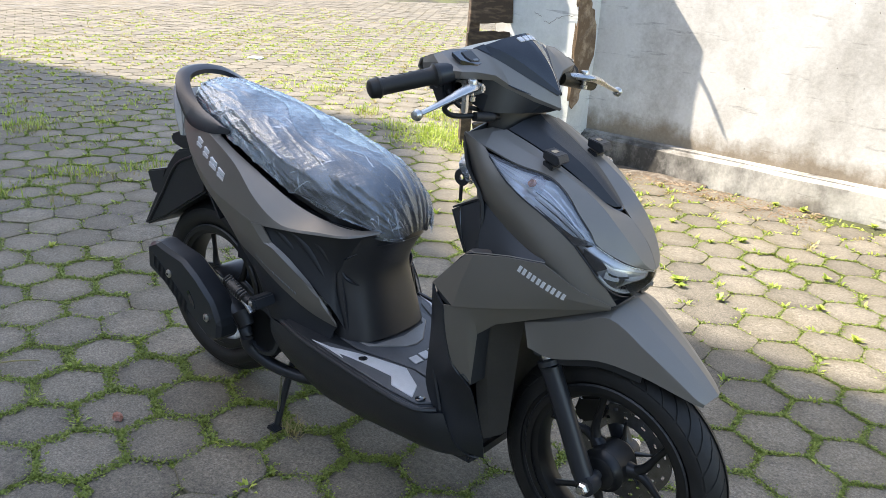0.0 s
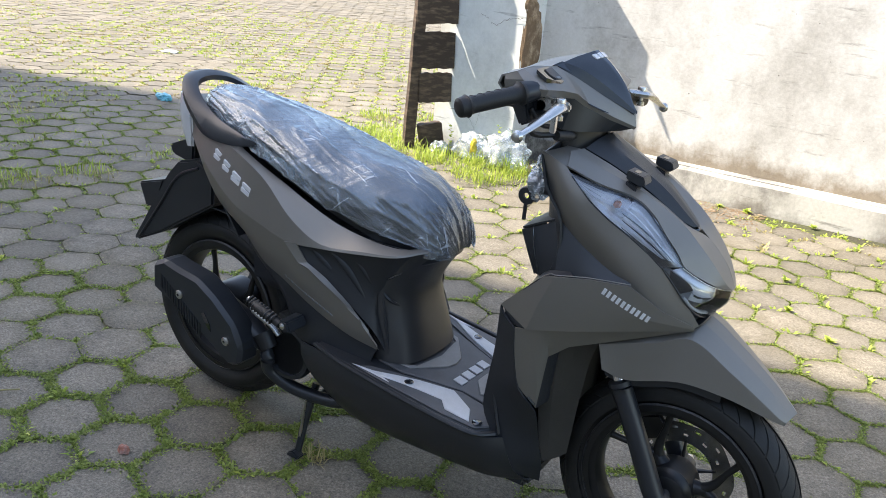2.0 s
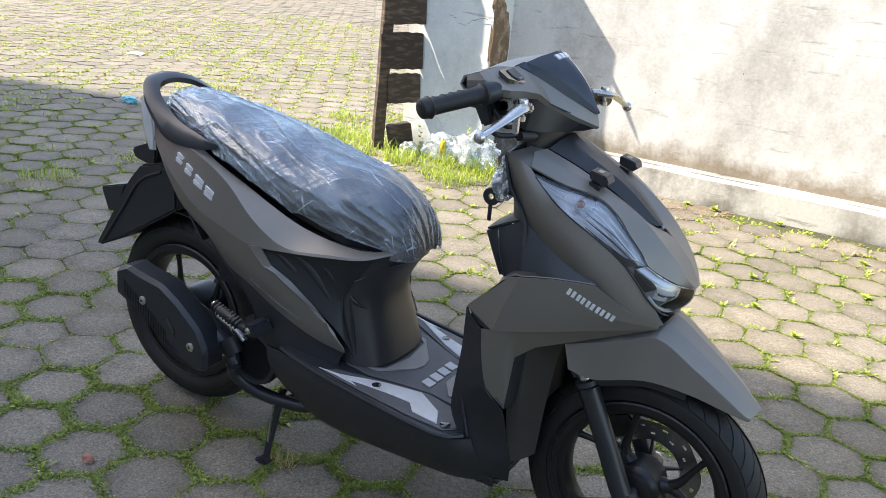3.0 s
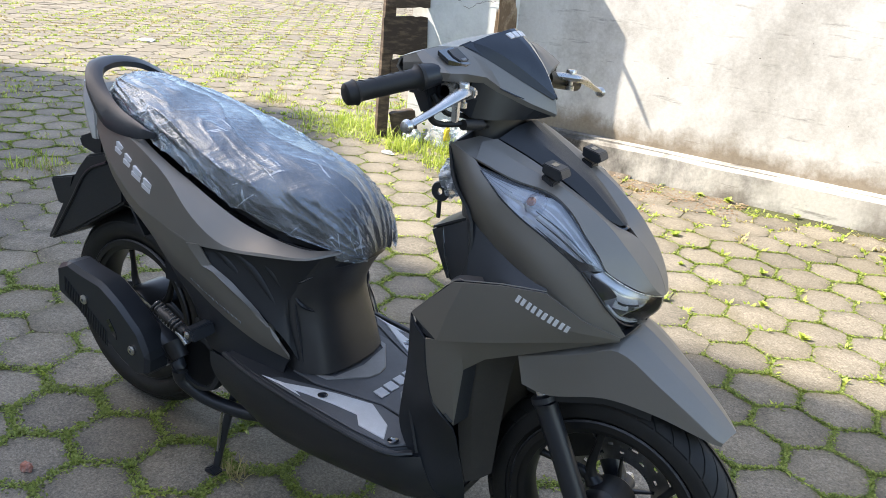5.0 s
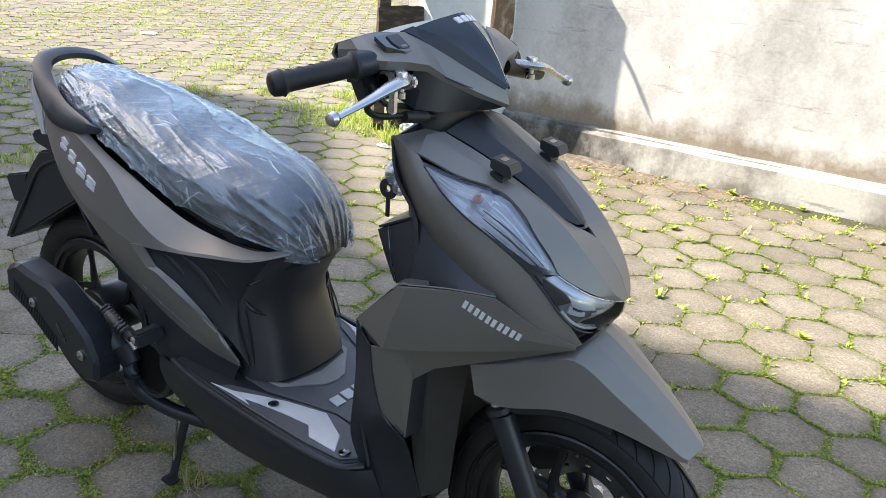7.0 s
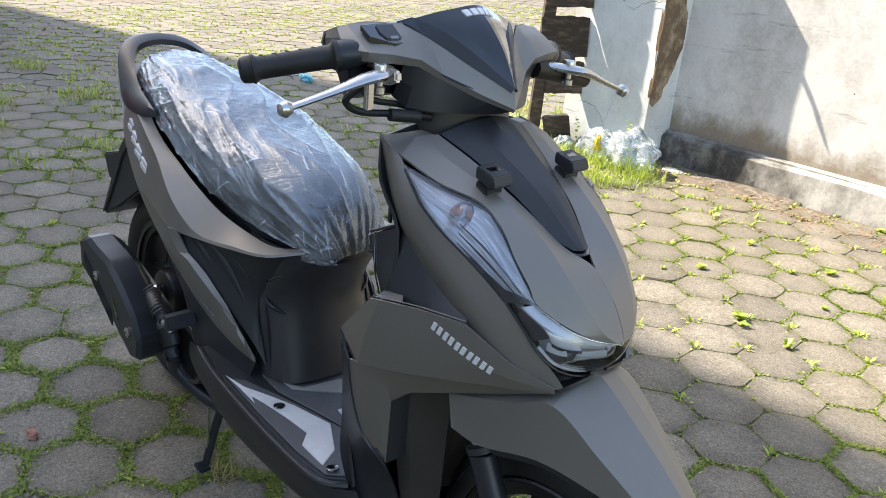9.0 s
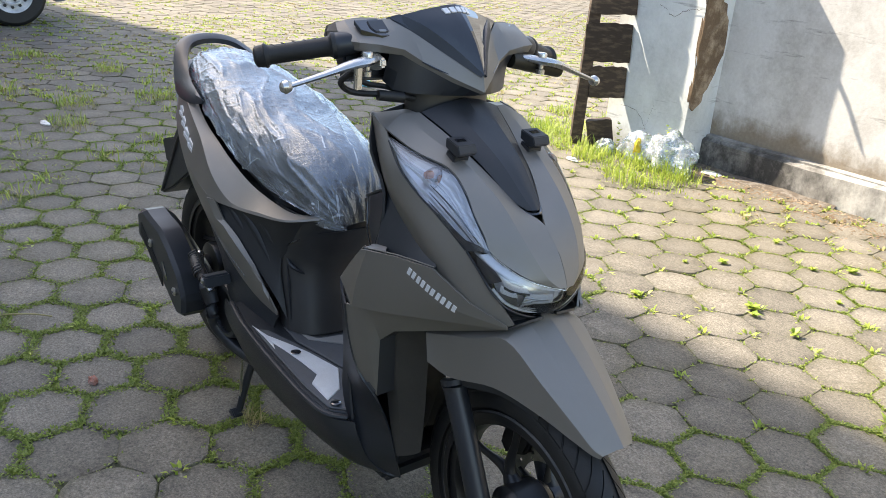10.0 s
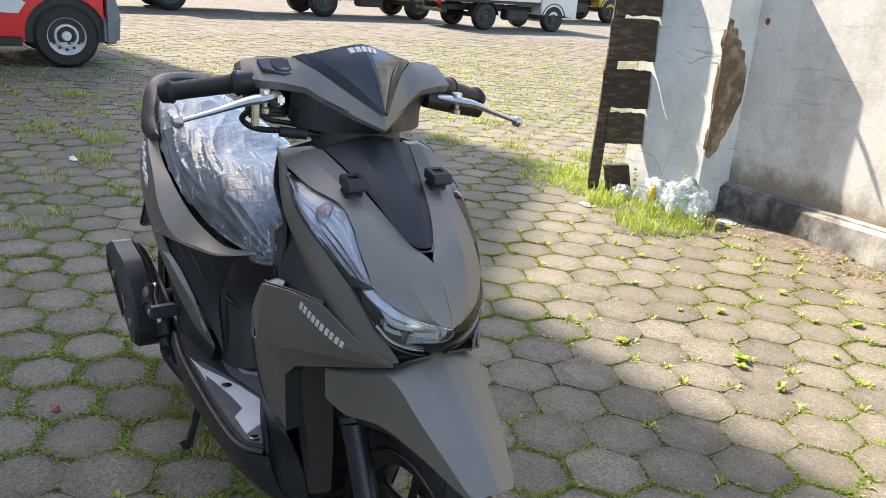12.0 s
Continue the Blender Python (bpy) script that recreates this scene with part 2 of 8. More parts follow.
def quads(bm, g, wrap_u=False, wrap_v=False):
    nu, nv = g.shape[:2]
    vs = [[bm.verts.new(g[i, j]) for j in range(nv)] for i in range(nu)]
    for i in range(nu if wrap_u else nu - 1):
        for j in range(nv if wrap_v else nv - 1):
            a, b, c, d = vs[i][j], vs[(i + 1) % nu][j], vs[(i + 1) % nu][(j + 1) % nv], vs[i][(j + 1) % nv]
            try:
                bm.faces.new((a, b, c, d))
            except ValueError:
                pass
    return vs


def sheet(rows, nu=3, nv=3, thick=0.004, flip=False, mirror=False, curve_u=True, curve_v=True):
    """A curved panel over a grid of control points, with thickness on its inner side."""
    g = np.asarray(rows, float)
    g = cr(g, nu, 0) if curve_u else lin(g, nu, 0)
    g = cr(g, nv, 1) if curve_v else lin(g, nv, 1)
    if mirror:
        g = g * np.array([1, -1, 1])
    du, dv = np.gradient(g, axis=0), np.gradient(g, axis=1)
    n = np.cross(du, dv)
    n /= np.linalg.norm(n, axis=2, keepdims=True) + 1e-9
    if flip != mirror:
        n = -n
    bm = bmesh.new()
    a, b = quads(bm, g), quads(bm, g - n * thick)
    nu_, nv_ = g.shape[:2]
    rim = [(i, 0) for i in range(nu_)] + [(nu_ - 1, j) for j in range(1, nv_)] + [(i, nv_ - 1) for i in range(nu_ - 2, -1, -1)] + [(0, j) for j in range(nv_ - 2, 0, -1)]
    for k in range(len(rim)):
        (i, j), (p, q) = rim[k], rim[(k + 1) % len(rim)]
        try:
            bm.faces.new((a[i][j], a[p][q], b[p][q], b[i][j]))
        except ValueError:
            pass
    bmesh.ops.remove_doubles(bm, verts=bm.verts, dist=1e-5)
    return bm


def tube(path, radius, sides=12, n=4, squash=(1.0, 1.0), cap=True, up=(0, 0, 1)):
    """A tube along a smooth path; radius is one number or one for each control point."""
    p = cr(path, n)
    r = np.asarray(radius, float)
    r = np.full(len(p), float(r)) if r.ndim == 0 else cr(r.reshape(-1, 1), n)[:, 0]
    bm = bmesh.new()
    tang = np.gradient(p, axis=0)
    rings = []
    for c, t, q in zip(p, tang, r):
        t = Vector(t).normalized()
        a = t.cross(Vector(up))
        a = a.normalized() if a.length > 1e-3 else Vector((1, 0, 0))
        b = a.cross(t).normalized()
        rings.append([bm.verts.new(Vector(c) + a * (q * squash[0] * math.cos(2 * math.pi * k / sides)) + b * (q * squash[1] * math.sin(2 * math.pi * k / sides))) for k in range(sides)])
    for u, v in zip(rings, rings[1:]):
        for k in range(sides):
            bm.faces.new((u[k], u[(k + 1) % sides], v[(k + 1) % sides], v[k]))
    if cap:
        bm.faces.new(rings[0])
        bm.faces.new(rings[-1][::-1])
    return bm


def lathe(profile, sides=48, axis="y", at=(0, 0, 0), closed=False):
    """Turns a profile of (radius, along) about an axis."""
    bm = bmesh.new()
    rings = []
    for r, h in profile:
        ring = []
        for k in range(sides):
            a = 2 * math.pi * k / sides
            c, s = r * math.cos(a), r * math.sin(a)
            v = (c, h, s) if axis == "y" else (c, s, h) if axis == "z" else (h, c, s)
            ring.append(bm.verts.new(Vector(at) + Vector(v)))
        rings.append(ring)
    pairs = list(zip(rings, rings[1:])) + ([(rings[-1], rings[0])] if closed else [])
    for u, v in pairs:
        for k in range(sides):
            bm.faces.new((u[k], u[(k + 1) % sides], v[(k + 1) % sides], v[k]))
    if not closed:
        for ring in (rings[0], rings[-1]):
            if (ring[0].co - ring[sides // 2].co).length > 1e-4:
                bm.faces.new(ring)
    bmesh.ops.remove_doubles(bm, verts=bm.verts, dist=1e-5)
    return bm


def prism(outline, a, b, axis="y", bevel=0.0, segments=2):
    """An outline of (u, v) drawn out from a to b along an axis: y takes (x, z), x takes (y, z), z takes (x, y)."""
    bm = bmesh.new()

    def at(u, v, w):
        return {"y": (u, w, v), "x": (w, u, v), "z": (u, v, w)}[axis]
    lo = [bm.verts.new(at(u, v, a)) for u, v in outline]
    hi = [bm.verts.new(at(u, v, b)) for u, v in outline]
    bm.faces.new(lo)
    bm.faces.new(hi[::-1])
    k = len(outline)
    for i in range(k):
        bm.faces.new((lo[i], lo[(i + 1) % k], hi[(i + 1) % k], hi[i]))
    bmesh.ops.recalc_face_normals(bm, faces=bm.faces)
    if bevel:
        bmesh.ops.bevel(bm, geom=bm.edges[:], offset=bevel, segments=segments, affect="EDGES", clamp_overlap=True)
    return bm


def block(x0, x1, y0, y1, z0, z1, bevel=0.0, segments=2):
    return prism([(x0, y0), (x1, y0), (x1, y1), (x0, y1)], z0, z1, "z", bevel, segments)


def join(*bms):
    out = bms[0]
    for b in bms[1:]:
        me = bpy.data.meshes.new("joined")
        b.to_mesh(me)
        b.free()
        out.from_mesh(me)
        bpy.data.meshes.remove(me)
    return out


def rough(bm, size, scale, seed=0.0):
    for v in bm.verts:
        v.co += noise.noise_vector(v.co * scale + Vector((seed, seed, seed))) * size
    return bm


# ---- ground ----
HEX, TURN6, HEX0 = 0.209, radians(4.5), (-1.258, -0.370)


def soil_material():
    m = bpy.data.materials.new("mossy_soil")
    m.use_nodes = True
    n, l = m.node_tree.nodes, m.node_tree.links
    b = n["Principled BSDF"]
    b.inputs["Roughness"].default_value = 0.95
    co = n.new("ShaderNodeTexCoord")
    a, f = n.new("ShaderNodeTexNoise"), n.new("ShaderNodeTexNoise")
    a.inputs["Scale"].default_value, a.inputs["Detail"].default_value = 1.3, 6
    f.inputs["Scale"].default_value, f.inputs["Detail"].default_value = 90, 4
    for x in (a, f):
        l.new(co.outputs["Object"], x.inputs["Vector"])
    r = n.new("ShaderNodeValToRGB")
    r.color_ramp.elements[0].position, r.color_ramp.elements[1].position = 0.38, 0.62
    r.color_ramp.elements[0].color, r.color_ramp.elements[1].color = (0.045, 0.040, 0.028, 1), (0.075, 0.088, 0.022, 1)
    l.new(a.outputs[0], r.inputs[0])
    mx = n.new("ShaderNodeMix")
    mx.data_type, mx.blend_type = "RGBA", "OVERLAY"
    mx.inputs[0].default_value = 0.7
    l.new(r.outputs[0], mx.inputs[6])
    l.new(f.outputs[0], mx.inputs[7])
    l.new(mx.outputs[2], b.inputs["Base Color"])
    bp = n.new("ShaderNodeBump")
    bp.inputs["Strength"].default_value, bp.inputs["Distance"].default_value = 0.8, 0.01
    l.new(f.outputs[0], bp.inputs["Height"])
    l.new(bp.outputs[0], b.inputs["Normal"])
    return m


def paver_material():
    """Weathered concrete: a pale worn middle with a mottled top, darker damp stains and greenish edges."""
    m = bpy.data.materials.new("weathered_paver")
    m.use_nodes = True
    n, l = m.node_tree.nodes, m.node_tree.links
    b = n["Principled BSDF"]
    b.inputs["Roughness"].default_value = 0.85
    geo = n.new("ShaderNodeNewGeometry")
    info = n.new("ShaderNodeObjectInfo")

    def noise_tex(scale, detail, rough_=0.6):
        t = n.new("ShaderNodeTexNoise")
        t.inputs["Scale"].default_value, t.inputs["Detail"].default_value, t.inputs["Roughness"].default_value = scale, detail, rough_
        l.new(geo.outputs["Position"], t.inputs["Vector"])
        return t
    big, mid, fine = noise_tex(1.1, 4), noise_tex(14, 6, 0.7), noise_tex(170, 4, 0.7)
    r = n.new("ShaderNodeValToRGB")
    e = r.color_ramp.elements
    e[0].position, e[1].position = 0.36, 0.66
    e[0].color, e[1].color = (0.058, 0.052, 0.041, 1), (0.160, 0.143, 0.112, 1)
    l.new(mid.outputs[0], r.inputs[0])
    speck = n.new("ShaderNodeMix")
    speck.data_type, speck.blend_type = "RGBA", "OVERLAY"
    speck.inputs[0].default_value = 0.75
    l.new(r.outputs[0], speck.inputs[6])
    l.new(fine.outputs[0], speck.inputs[7])
    grit = noise_tex(85, 6, 0.9)
    gr_r, gr_m = n.new("ShaderNodeMapRange"), n.new("ShaderNodeMix")
    gr_r.inputs["From Min"].default_value, gr_r.inputs["From Max"].default_value = 0.36, 0.64
    gr_r.inputs["To Min"].default_value, gr_r.inputs["To Max"].default_value = 0.62, 1.34
    l.new(grit.outputs[0], gr_r.inputs["Value"])
    # green-brown film in broad patches
    film = n.new("ShaderNodeMapRange")
    film.inputs["From Min"].default_value, film.inputs["From Max"].default_value, film.inputs["To Max"].default_value = 0.42, 0.60, 0.75
    l.new(big.outputs[0], film.inputs["Value"])
    mx = n.new("ShaderNodeMix")
    mx.data_type = "RGBA"
    mx.inputs[7].default_value = (0.112, 0.092, 0.048, 1)
    l.new(film.outputs[0], mx.inputs[0])
    l.new(speck.outputs[2], mx.inputs[6])
    # paler, scoured middle of each paver with a ragged outline
    worn, wadd, wr, wm = n.new("ShaderNodeAttribute"), n.new("ShaderNodeMath"), n.new("ShaderNodeMapRange"), n.new("ShaderNodeMix")
    worn.attribute_name = "worn"
    wadd.operation = "MULTIPLY_ADD"
    wadd.inputs[1].default_value = 1.8
    both_, gritty = n.new("ShaderNodeMix"), noise_tex(120, 5, 0.85)
    both_.inputs[0].default_value = 0.55
    l.new(mid.outputs[0], both_.inputs[2])
    l.new(gritty.outputs[0], both_.inputs[3])
    l.new(both_.outputs[0], wadd.inputs[0])
    l.new(worn.outputs["Fac"], wadd.inputs[2])
    wr.inputs["From Min"].default_value, wr.inputs["From Max"].default_value, wr.inputs["To Max"].default_value = 1.10, 2.05, 0.85
    l.new(wadd.outputs[0], wr.inputs["Value"])
    wm.data_type, wm.blend_type = "RGBA", "MIX"
    pale = n.new("ShaderNodeMix")
    pale.data_type, pale.blend_type = "RGBA", "OVERLAY"
    pale.inputs[0].default_value = 0.8
    pale.inputs[6].default_value = (0.206, 0.184, 0.146, 1)
    l.new(fine.outputs[0], pale.inputs[7])
    l.new(wr.outputs[0], wm.inputs[0])
    l.new(mx.outputs[2], wm.inputs[6])
    l.new(pale.outputs[2], wm.inputs[7])
    # yellow-green growth creeping in from the rim
    creep = noise_tex(3.3, 5, 0.65)
    crim, crr, crm = n.new("ShaderNodeMath"), n.new("ShaderNodeMapRange"), n.new("ShaderNodeMix")
    crim.operation = "SUBTRACT"
    l.new(creep.outputs[0], crim.inputs[0])
    l.new(worn.outputs["Fac"], crim.inputs[1])
    crr.inputs["From Min"].default_value, crr.inputs["From Max"].default_value, crr.inputs["To Max"].default_value = -0.10, 0.34, 0.55
    l.new(crim.outputs[0], crr.inputs["Value"])
    crm.data_type = "RGBA"
    crm.inputs[7].default_value = (0.125, 0.125, 0.042, 1)
    l.new(crr.outputs[0], crm.inputs[0])
    l.new(wm.outputs[2], crm.inputs[6])
    add, frac, rng, hsv = n.new("ShaderNodeMath"), n.new("ShaderNodeMath"), n.new("ShaderNodeMapRange"), n.new("ShaderNodeHueSaturation")
    frac.operation = "FRACT"
    l.new(info.outputs["Random"], add.inputs[0])
    l.new(geo.outputs["Random Per Island"], add.inputs[1])
    l.new(add.outputs[0], frac.inputs[0])
    rng.inputs["To Min"].default_value, rng.inputs["To Max"].default_value = 0.80, 1.18
    l.new(frac.outputs[0], rng.inputs["Value"])
    l.new(rng.outputs[0], hsv.inputs["Value"])
    gr_m.data_type, gr_m.blend_type = "RGBA", "MULTIPLY"
    gr_m.inputs[0].default_value = 1.0
    l.new(crm.outputs[2], gr_m.inputs[6])
    l.new(gr_r.outputs[0], gr_m.inputs[7])
    l.new(gr_m.outputs[2], hsv.inputs["Color"])
    l.new(hsv.outputs[0], b.inputs["Base Color"])
    bp = n.new("ShaderNodeBump")
    bp.inputs["Strength"].default_value, bp.inputs["Distance"].default_value = 0.8, 0.004
    ad = n.new("ShaderNodeMath")
    l.new(mid.outputs[0], ad.inputs[0])
    l.new(fine.outputs[0], ad.inputs[1])
    l.new(ad.outputs[0], bp.inputs["Height"])
    l.new(bp.outputs[0], b.inputs["Normal"])
    return m


def plaster_material(name, colour, dirt, grime, low, much=0.8, mould=None):
    """Old limewash: hairline streaks, grey grime blotches, and splashed dirt with a ragged top edge above the plinth."""
    m = bpy.data.materials.new(name)
    m.use_nodes = True
    n, l = m.node_tree.nodes, m.node_tree.links
    b = n["Principled BSDF"]
    b.inputs["Roughness"].default_value = 0.9
    co = n.new("ShaderNodeTexCoord")
    sep = n.new("ShaderNodeSeparateXYZ")
    l.new(co.outputs["Object"], sep.inputs[0])

    def nt(scale, detail, stretch=(1, 1, 1), rough_=0.6):
        mp, t = n.new("ShaderNodeMapping"), n.new("ShaderNodeTexNoise")
        mp.inputs["Scale"].default_value = stretch
        t.inputs["Scale"].default_value, t.inputs["Detail"].default_value, t.inputs["Roughness"].default_value = scale, detail, rough_
        l.new(co.outputs["Object"], mp.inputs["Vector"])
        l.new(mp.outputs[0], t.inputs["Vector"])
        return t
    blot, fine, scuff = nt(2.6, 7, (1, 1, 0.8), 0.68), nt(60, 4), nt(9, 5, (0.35, 0.35, 3.0), 0.7)
    last = None

    def over(base, colour2, tex, lo, hi, top):
        rg, mx = n.new("ShaderNodeMapRange"), n.new("ShaderNodeMix")
        rg.inputs["From Min"].default_value, rg.inputs["From Max"].default_value, rg.inputs["To Max"].default_value = lo, hi, top
        l.new(tex, rg.inputs["Value"])
        mx.data_type = "RGBA"
        l.new(rg.outputs[0], mx.inputs[0])
        if base is None:
            mx.inputs[6].default_value = (*colour, 1)
        else:
            l.new(base, mx.inputs[6])
        mx.inputs[7].default_value = (*colour2, 1)
        return mx.outputs[2]
    last = over(None, grime, blot.outputs[0], 0.43, 0.66, much)
    last = over(last, tuple(c * 0.45 for c in grime), scuff.outputs[0], 0.60, 0.70, 0.7 * much)
    hgt = n.new("ShaderNodeMath")
    hgt.operation = "MULTIPLY_ADD"
    hgt.inputs[1].default_value, hgt.inputs[2].default_value = -2.6, low * 2.6
    l.new(sep.outputs["Z"], hgt.inputs[0])
    add = n.new("ShaderNodeMath")
    l.new(hgt.outputs[0], add.inputs[0])
    l.new(blot.outputs[0], add.inputs[1])
    last = over(last, dirt, add.outputs[0], 0.45, 0.72, 0.85)
    if mould:
        # black mould in ragged patches along one stretch
        x0, x1, strong = mould
        mr, mm = n.new("ShaderNodeMapRange"), n.new("ShaderNodeMath")
        mr.inputs["From Min"].default_value, mr.inputs["From Max"].default_value = x1, x0
        l.new(sep.outputs["X"], mr.inputs["Value"])
        mm.operation = "MULTIPLY_ADD"
        mm.inputs[1].default_value = 0.42
        l.new(mr.outputs[0], mm.inputs[0])
        spot = nt(4.5, 7, (1, 1, 0.7), 0.72)
        l.new(spot.outputs[0], mm.inputs[2])
        last = over(last, (0.028, 0.026, 0.023), mm.outputs[0], 0.66, 0.98, strong)
    ov = n.new("ShaderNodeMix")
    ov.data_type, ov.blend_type = "RGBA", "OVERLAY"
    ov.inputs[0].default_value = 0.25
    l.new(last, ov.inputs[6])
    l.new(fine.outputs[0], ov.inputs[7])
    l.new(ov.outputs[2], b.inputs["Base Color"])
    bp = n.new("ShaderNodeBump")
    bp.inputs["Strength"].default_value, bp.inputs["Distance"].default_value = 0.25, 0.004
    ad = n.new("ShaderNodeMath")
    l.new(blot.outputs[0], ad.inputs[0])
    l.new(fine.outputs[0], ad.inputs[1])
    l.new(ad.outputs[0], bp.inputs["Height"])
    l.new(bp.outputs[0], b.inputs["Normal"])
    return m


M["soil"] = soil_material()
M["paver"] = paver_material()
M["wall"] = plaster_material("limewashed_wall", (0.66, 0.645, 0.61), (0.22, 0.17, 0.11), (0.38, 0.36, 0.325), 0.300, 0.8)
M["plinth"] = plaster_material("stained_plinth", (0.56, 0.54, 0.49), (0.13, 0.11, 0.08), (0.22, 0.20, 0.17), 0.03, 0.8, (-1.9, 0.9, 0.92))
M["ledge"] = plaster_material("pale_plinth_ledge", (0.56, 0.54, 0.49), (0.3, 0.28, 0.24), (0.22, 0.20, 0.17), 0.0, 0.9, (-1.9, 2.2, 0.7))
M["pillar"] = plaster_material("limewashed_pillar", (0.74, 0.765, 0.745), (0.46, 0.46, 0.41), (0.52, 0.54, 0.52), 0.1)
M["mortar"] = material("exposed_brown_masonry", (0.17, 0.115, 0.070), 0.95, 0.0, (0.46, 0.36, 0.25), 11, 0.95, 0.9, 130, 0.05)
M["wood"] = material("rotten_brown_wood", (0.050, 0.033, 0.021), 0.85, 0.0, (0.155, 0.110, 0.072), 14, 0.9, 0.6, 150, 0.08, stretch=(0.3, 1, 3.0), per_piece=0.2)
M["concrete"] = material("pale_rendered_wall", (0.45, 0.44, 0.42), 0.9, 0.0, (0.36, 0.35, 0.33), 0.5, 0.6, 0.2, 8, 0.05)

bm = bmesh.new()
g = np.array([[(x, y, -0.005) for y in (-400, -60, -12, 3.4, 12, 60, 400)] for x in (-400, -60, -12, 2, 12, 60, 400)], float)
quads(bm, g)
ground = thing("ground", bm, "soil", "mossy soil under the paved yard", "ground", kind="structure", smooth=0)

# pale worn block paving of the wide yard beyond the hexagons
M["yard"] = material("pale_block_paving", (0.205, 0.192, 0.168), 0.85, 0.0, (0.15, 0.142, 0.125), 1.2, 0.8, 0.0, 14, 0.05)
yn, yl = M["yard"].node_tree.nodes, M["yard"].node_tree.links
courses, where, base_in = yn.new("ShaderNodeTexBrick"), yn.new("ShaderNodeTexCoord"), yn["Principled BSDF"].inputs["Base Color"]
courses.inputs["Scale"].default_value, courses.inputs["Mortar Size"].default_value, courses.inputs["Mortar Smooth"].default_value = 1.0, 0.014, 0.4
courses.inputs["Brick Width"].default_value, courses.inputs["Row Height"].default_value = 0.21, 0.21
courses.inputs["Mortar"].default_value = (0.30, 0.30, 0.28, 1)
courses.inputs["Color1"].default_value, courses.inputs["Color2"].default_value = (1, 1, 1, 1), (0.80, 0.80, 0.80, 1)
joint = yn.new("ShaderNodeMix")
joint.data_type, joint.blend_type = "RGBA", "MULTIPLY"
joint.inputs[0].default_value = 1.0
yl.new(where.outputs["Object"], courses.inputs["Vector"])
yl.new(base_in.links[0].from_socket, joint.inputs[6])
yl.new(courses.outputs["Color"], joint.inputs[7])
yl.new(joint.outputs[2], base_in)
bm = block(-60, -11.5, -30, 60, -0.05, -0.002)
yard = thing("road", bm, "yard", "pale worn block paving of the yard", "paving", kind="structure", smooth=0)

# ---- wall, plinth and pillar ----
wall = thing("wall_north", block(-2.0, 7.5, 3.29, 3.50, -0.05, 3.0), "wall", "stained limewashed boundary wall", "wall", kind="structure", smooth=0)
bm = prism([(3.289, -0.05), (3.289, 0.172), (3.235, 0.160), (3.222, 0.148), (3.215, -0.05)], -1.968, 7.5, "x")
bmesh.ops.bisect_plane(bm, geom=bm.verts[:] + bm.edges[:] + bm.faces[:], plane_co=(0, 0, 0), plane_no=(1, 0, 0))
for k in range(-19, 75, 2):
    bmesh.ops.bisect_plane(bm, geom=bm.verts[:] + bm.edges[:] + bm.faces[:], plane_co=(k / 10, 0, 0), plane_no=(1, 0, 0))
for v in bm.verts:
    if v.co.y < 3.28 and v.co.z > 0:
        v.co += noise.noise_vector(v.co * 3.1) * 0.006
plinth = thing("wall_plinth", bm, "plinth", "low stained concrete plinth along the wall", "plinth", kind="structure", smooth=30)
bm = block(-2.55, -1.972, 3.04, 3.52, -0.05, 1.53)
bmesh.ops.subdivide_edges(bm, edges=bm.edges[:], cuts=9, use_grid_fill=True)
rough(bm, 0.007, 4.0, 3.0)
pillar = thing("wall_pillar", bm, "pillar", "cracked white plastered pillar at the wall's end", "pillar", kind="structure", smooth=30)
bm = prism([(3.2895, 0.168), (3.2895, 0.180), (3.262, 0.176), (3.254, 0.172), (3.254, 0.160), (3.265, 0.160)], -1.968, 7.5, "x")
for k in range(-19, 75, 2):
    bmesh.ops.bisect_plane(bm, geom=bm.verts[:] + bm.edges[:] + bm.faces[:], plane_co=(k / 10 + 0.05, 0, 0), plane_no=(1, 0, 0))
for v in bm.verts:
    if v.co.y < 3.28:
        v.co += noise.noise_vector(v.co * 2.7) * 0.005
part("ledge", bm, "ledge", plinth, "pale rounded ledge of the plinth", 30)
# broken plaster on the pillar's corner: a ragged patch of bare brown masonry
edge = [(3.052, 1.075), (3.085, 1.055), (3.095, 1.02), (3.125, 1.02), (3.14, 0.97), (3.175, 0.95), (3.18, 0.915), (3.215, 0.90), (3.225, 0.845), (3.255, 0.82), (3.262, 0.65), (3.225, 0.56), (3.205, 0.495), (3.155, 0.43),
        (3.13, 0.37), (3.082, 0.325), (3.050, 0.345), (3.037, 0.39), (3.044, 0.53), (3.036, 0.70), (3.043, 0.86), (3.036, 0.96)]
bm = prism(edge, -1.985, -1.964, "x")
bmesh.ops.triangulate(bm, faces=bm.faces[:])
bmesh.ops.subdivide_edges(bm, edges=bm.edges[:], cuts=3)
rough(bm, 0.008, 24.0, 7.0)
part("broken_plaster", bm, "mortar", pillar, "bare brown masonry where plaster fell off", smooth=0)


def crack(points, w=0.004):
    bm = bmesh.new()
    vs = []
    for i, (x, y, z) in enumerate(points):
        k = w * (0.4 + 0.6 * random.random()) * (0.3 if i in (0, len(points) - 1) else 1)
        vs.append((bm.verts.new((x, y, z - k)), bm.verts.new((x, y - 0.0015, z)), bm.verts.new((x, y, z + k))))
    for a, b in zip(vs, vs[1:]):
        bm.faces.new((a[0], b[0], b[1], a[1]))
        bm.faces.new((a[1], b[1], b[2], a[2]))
    return bm


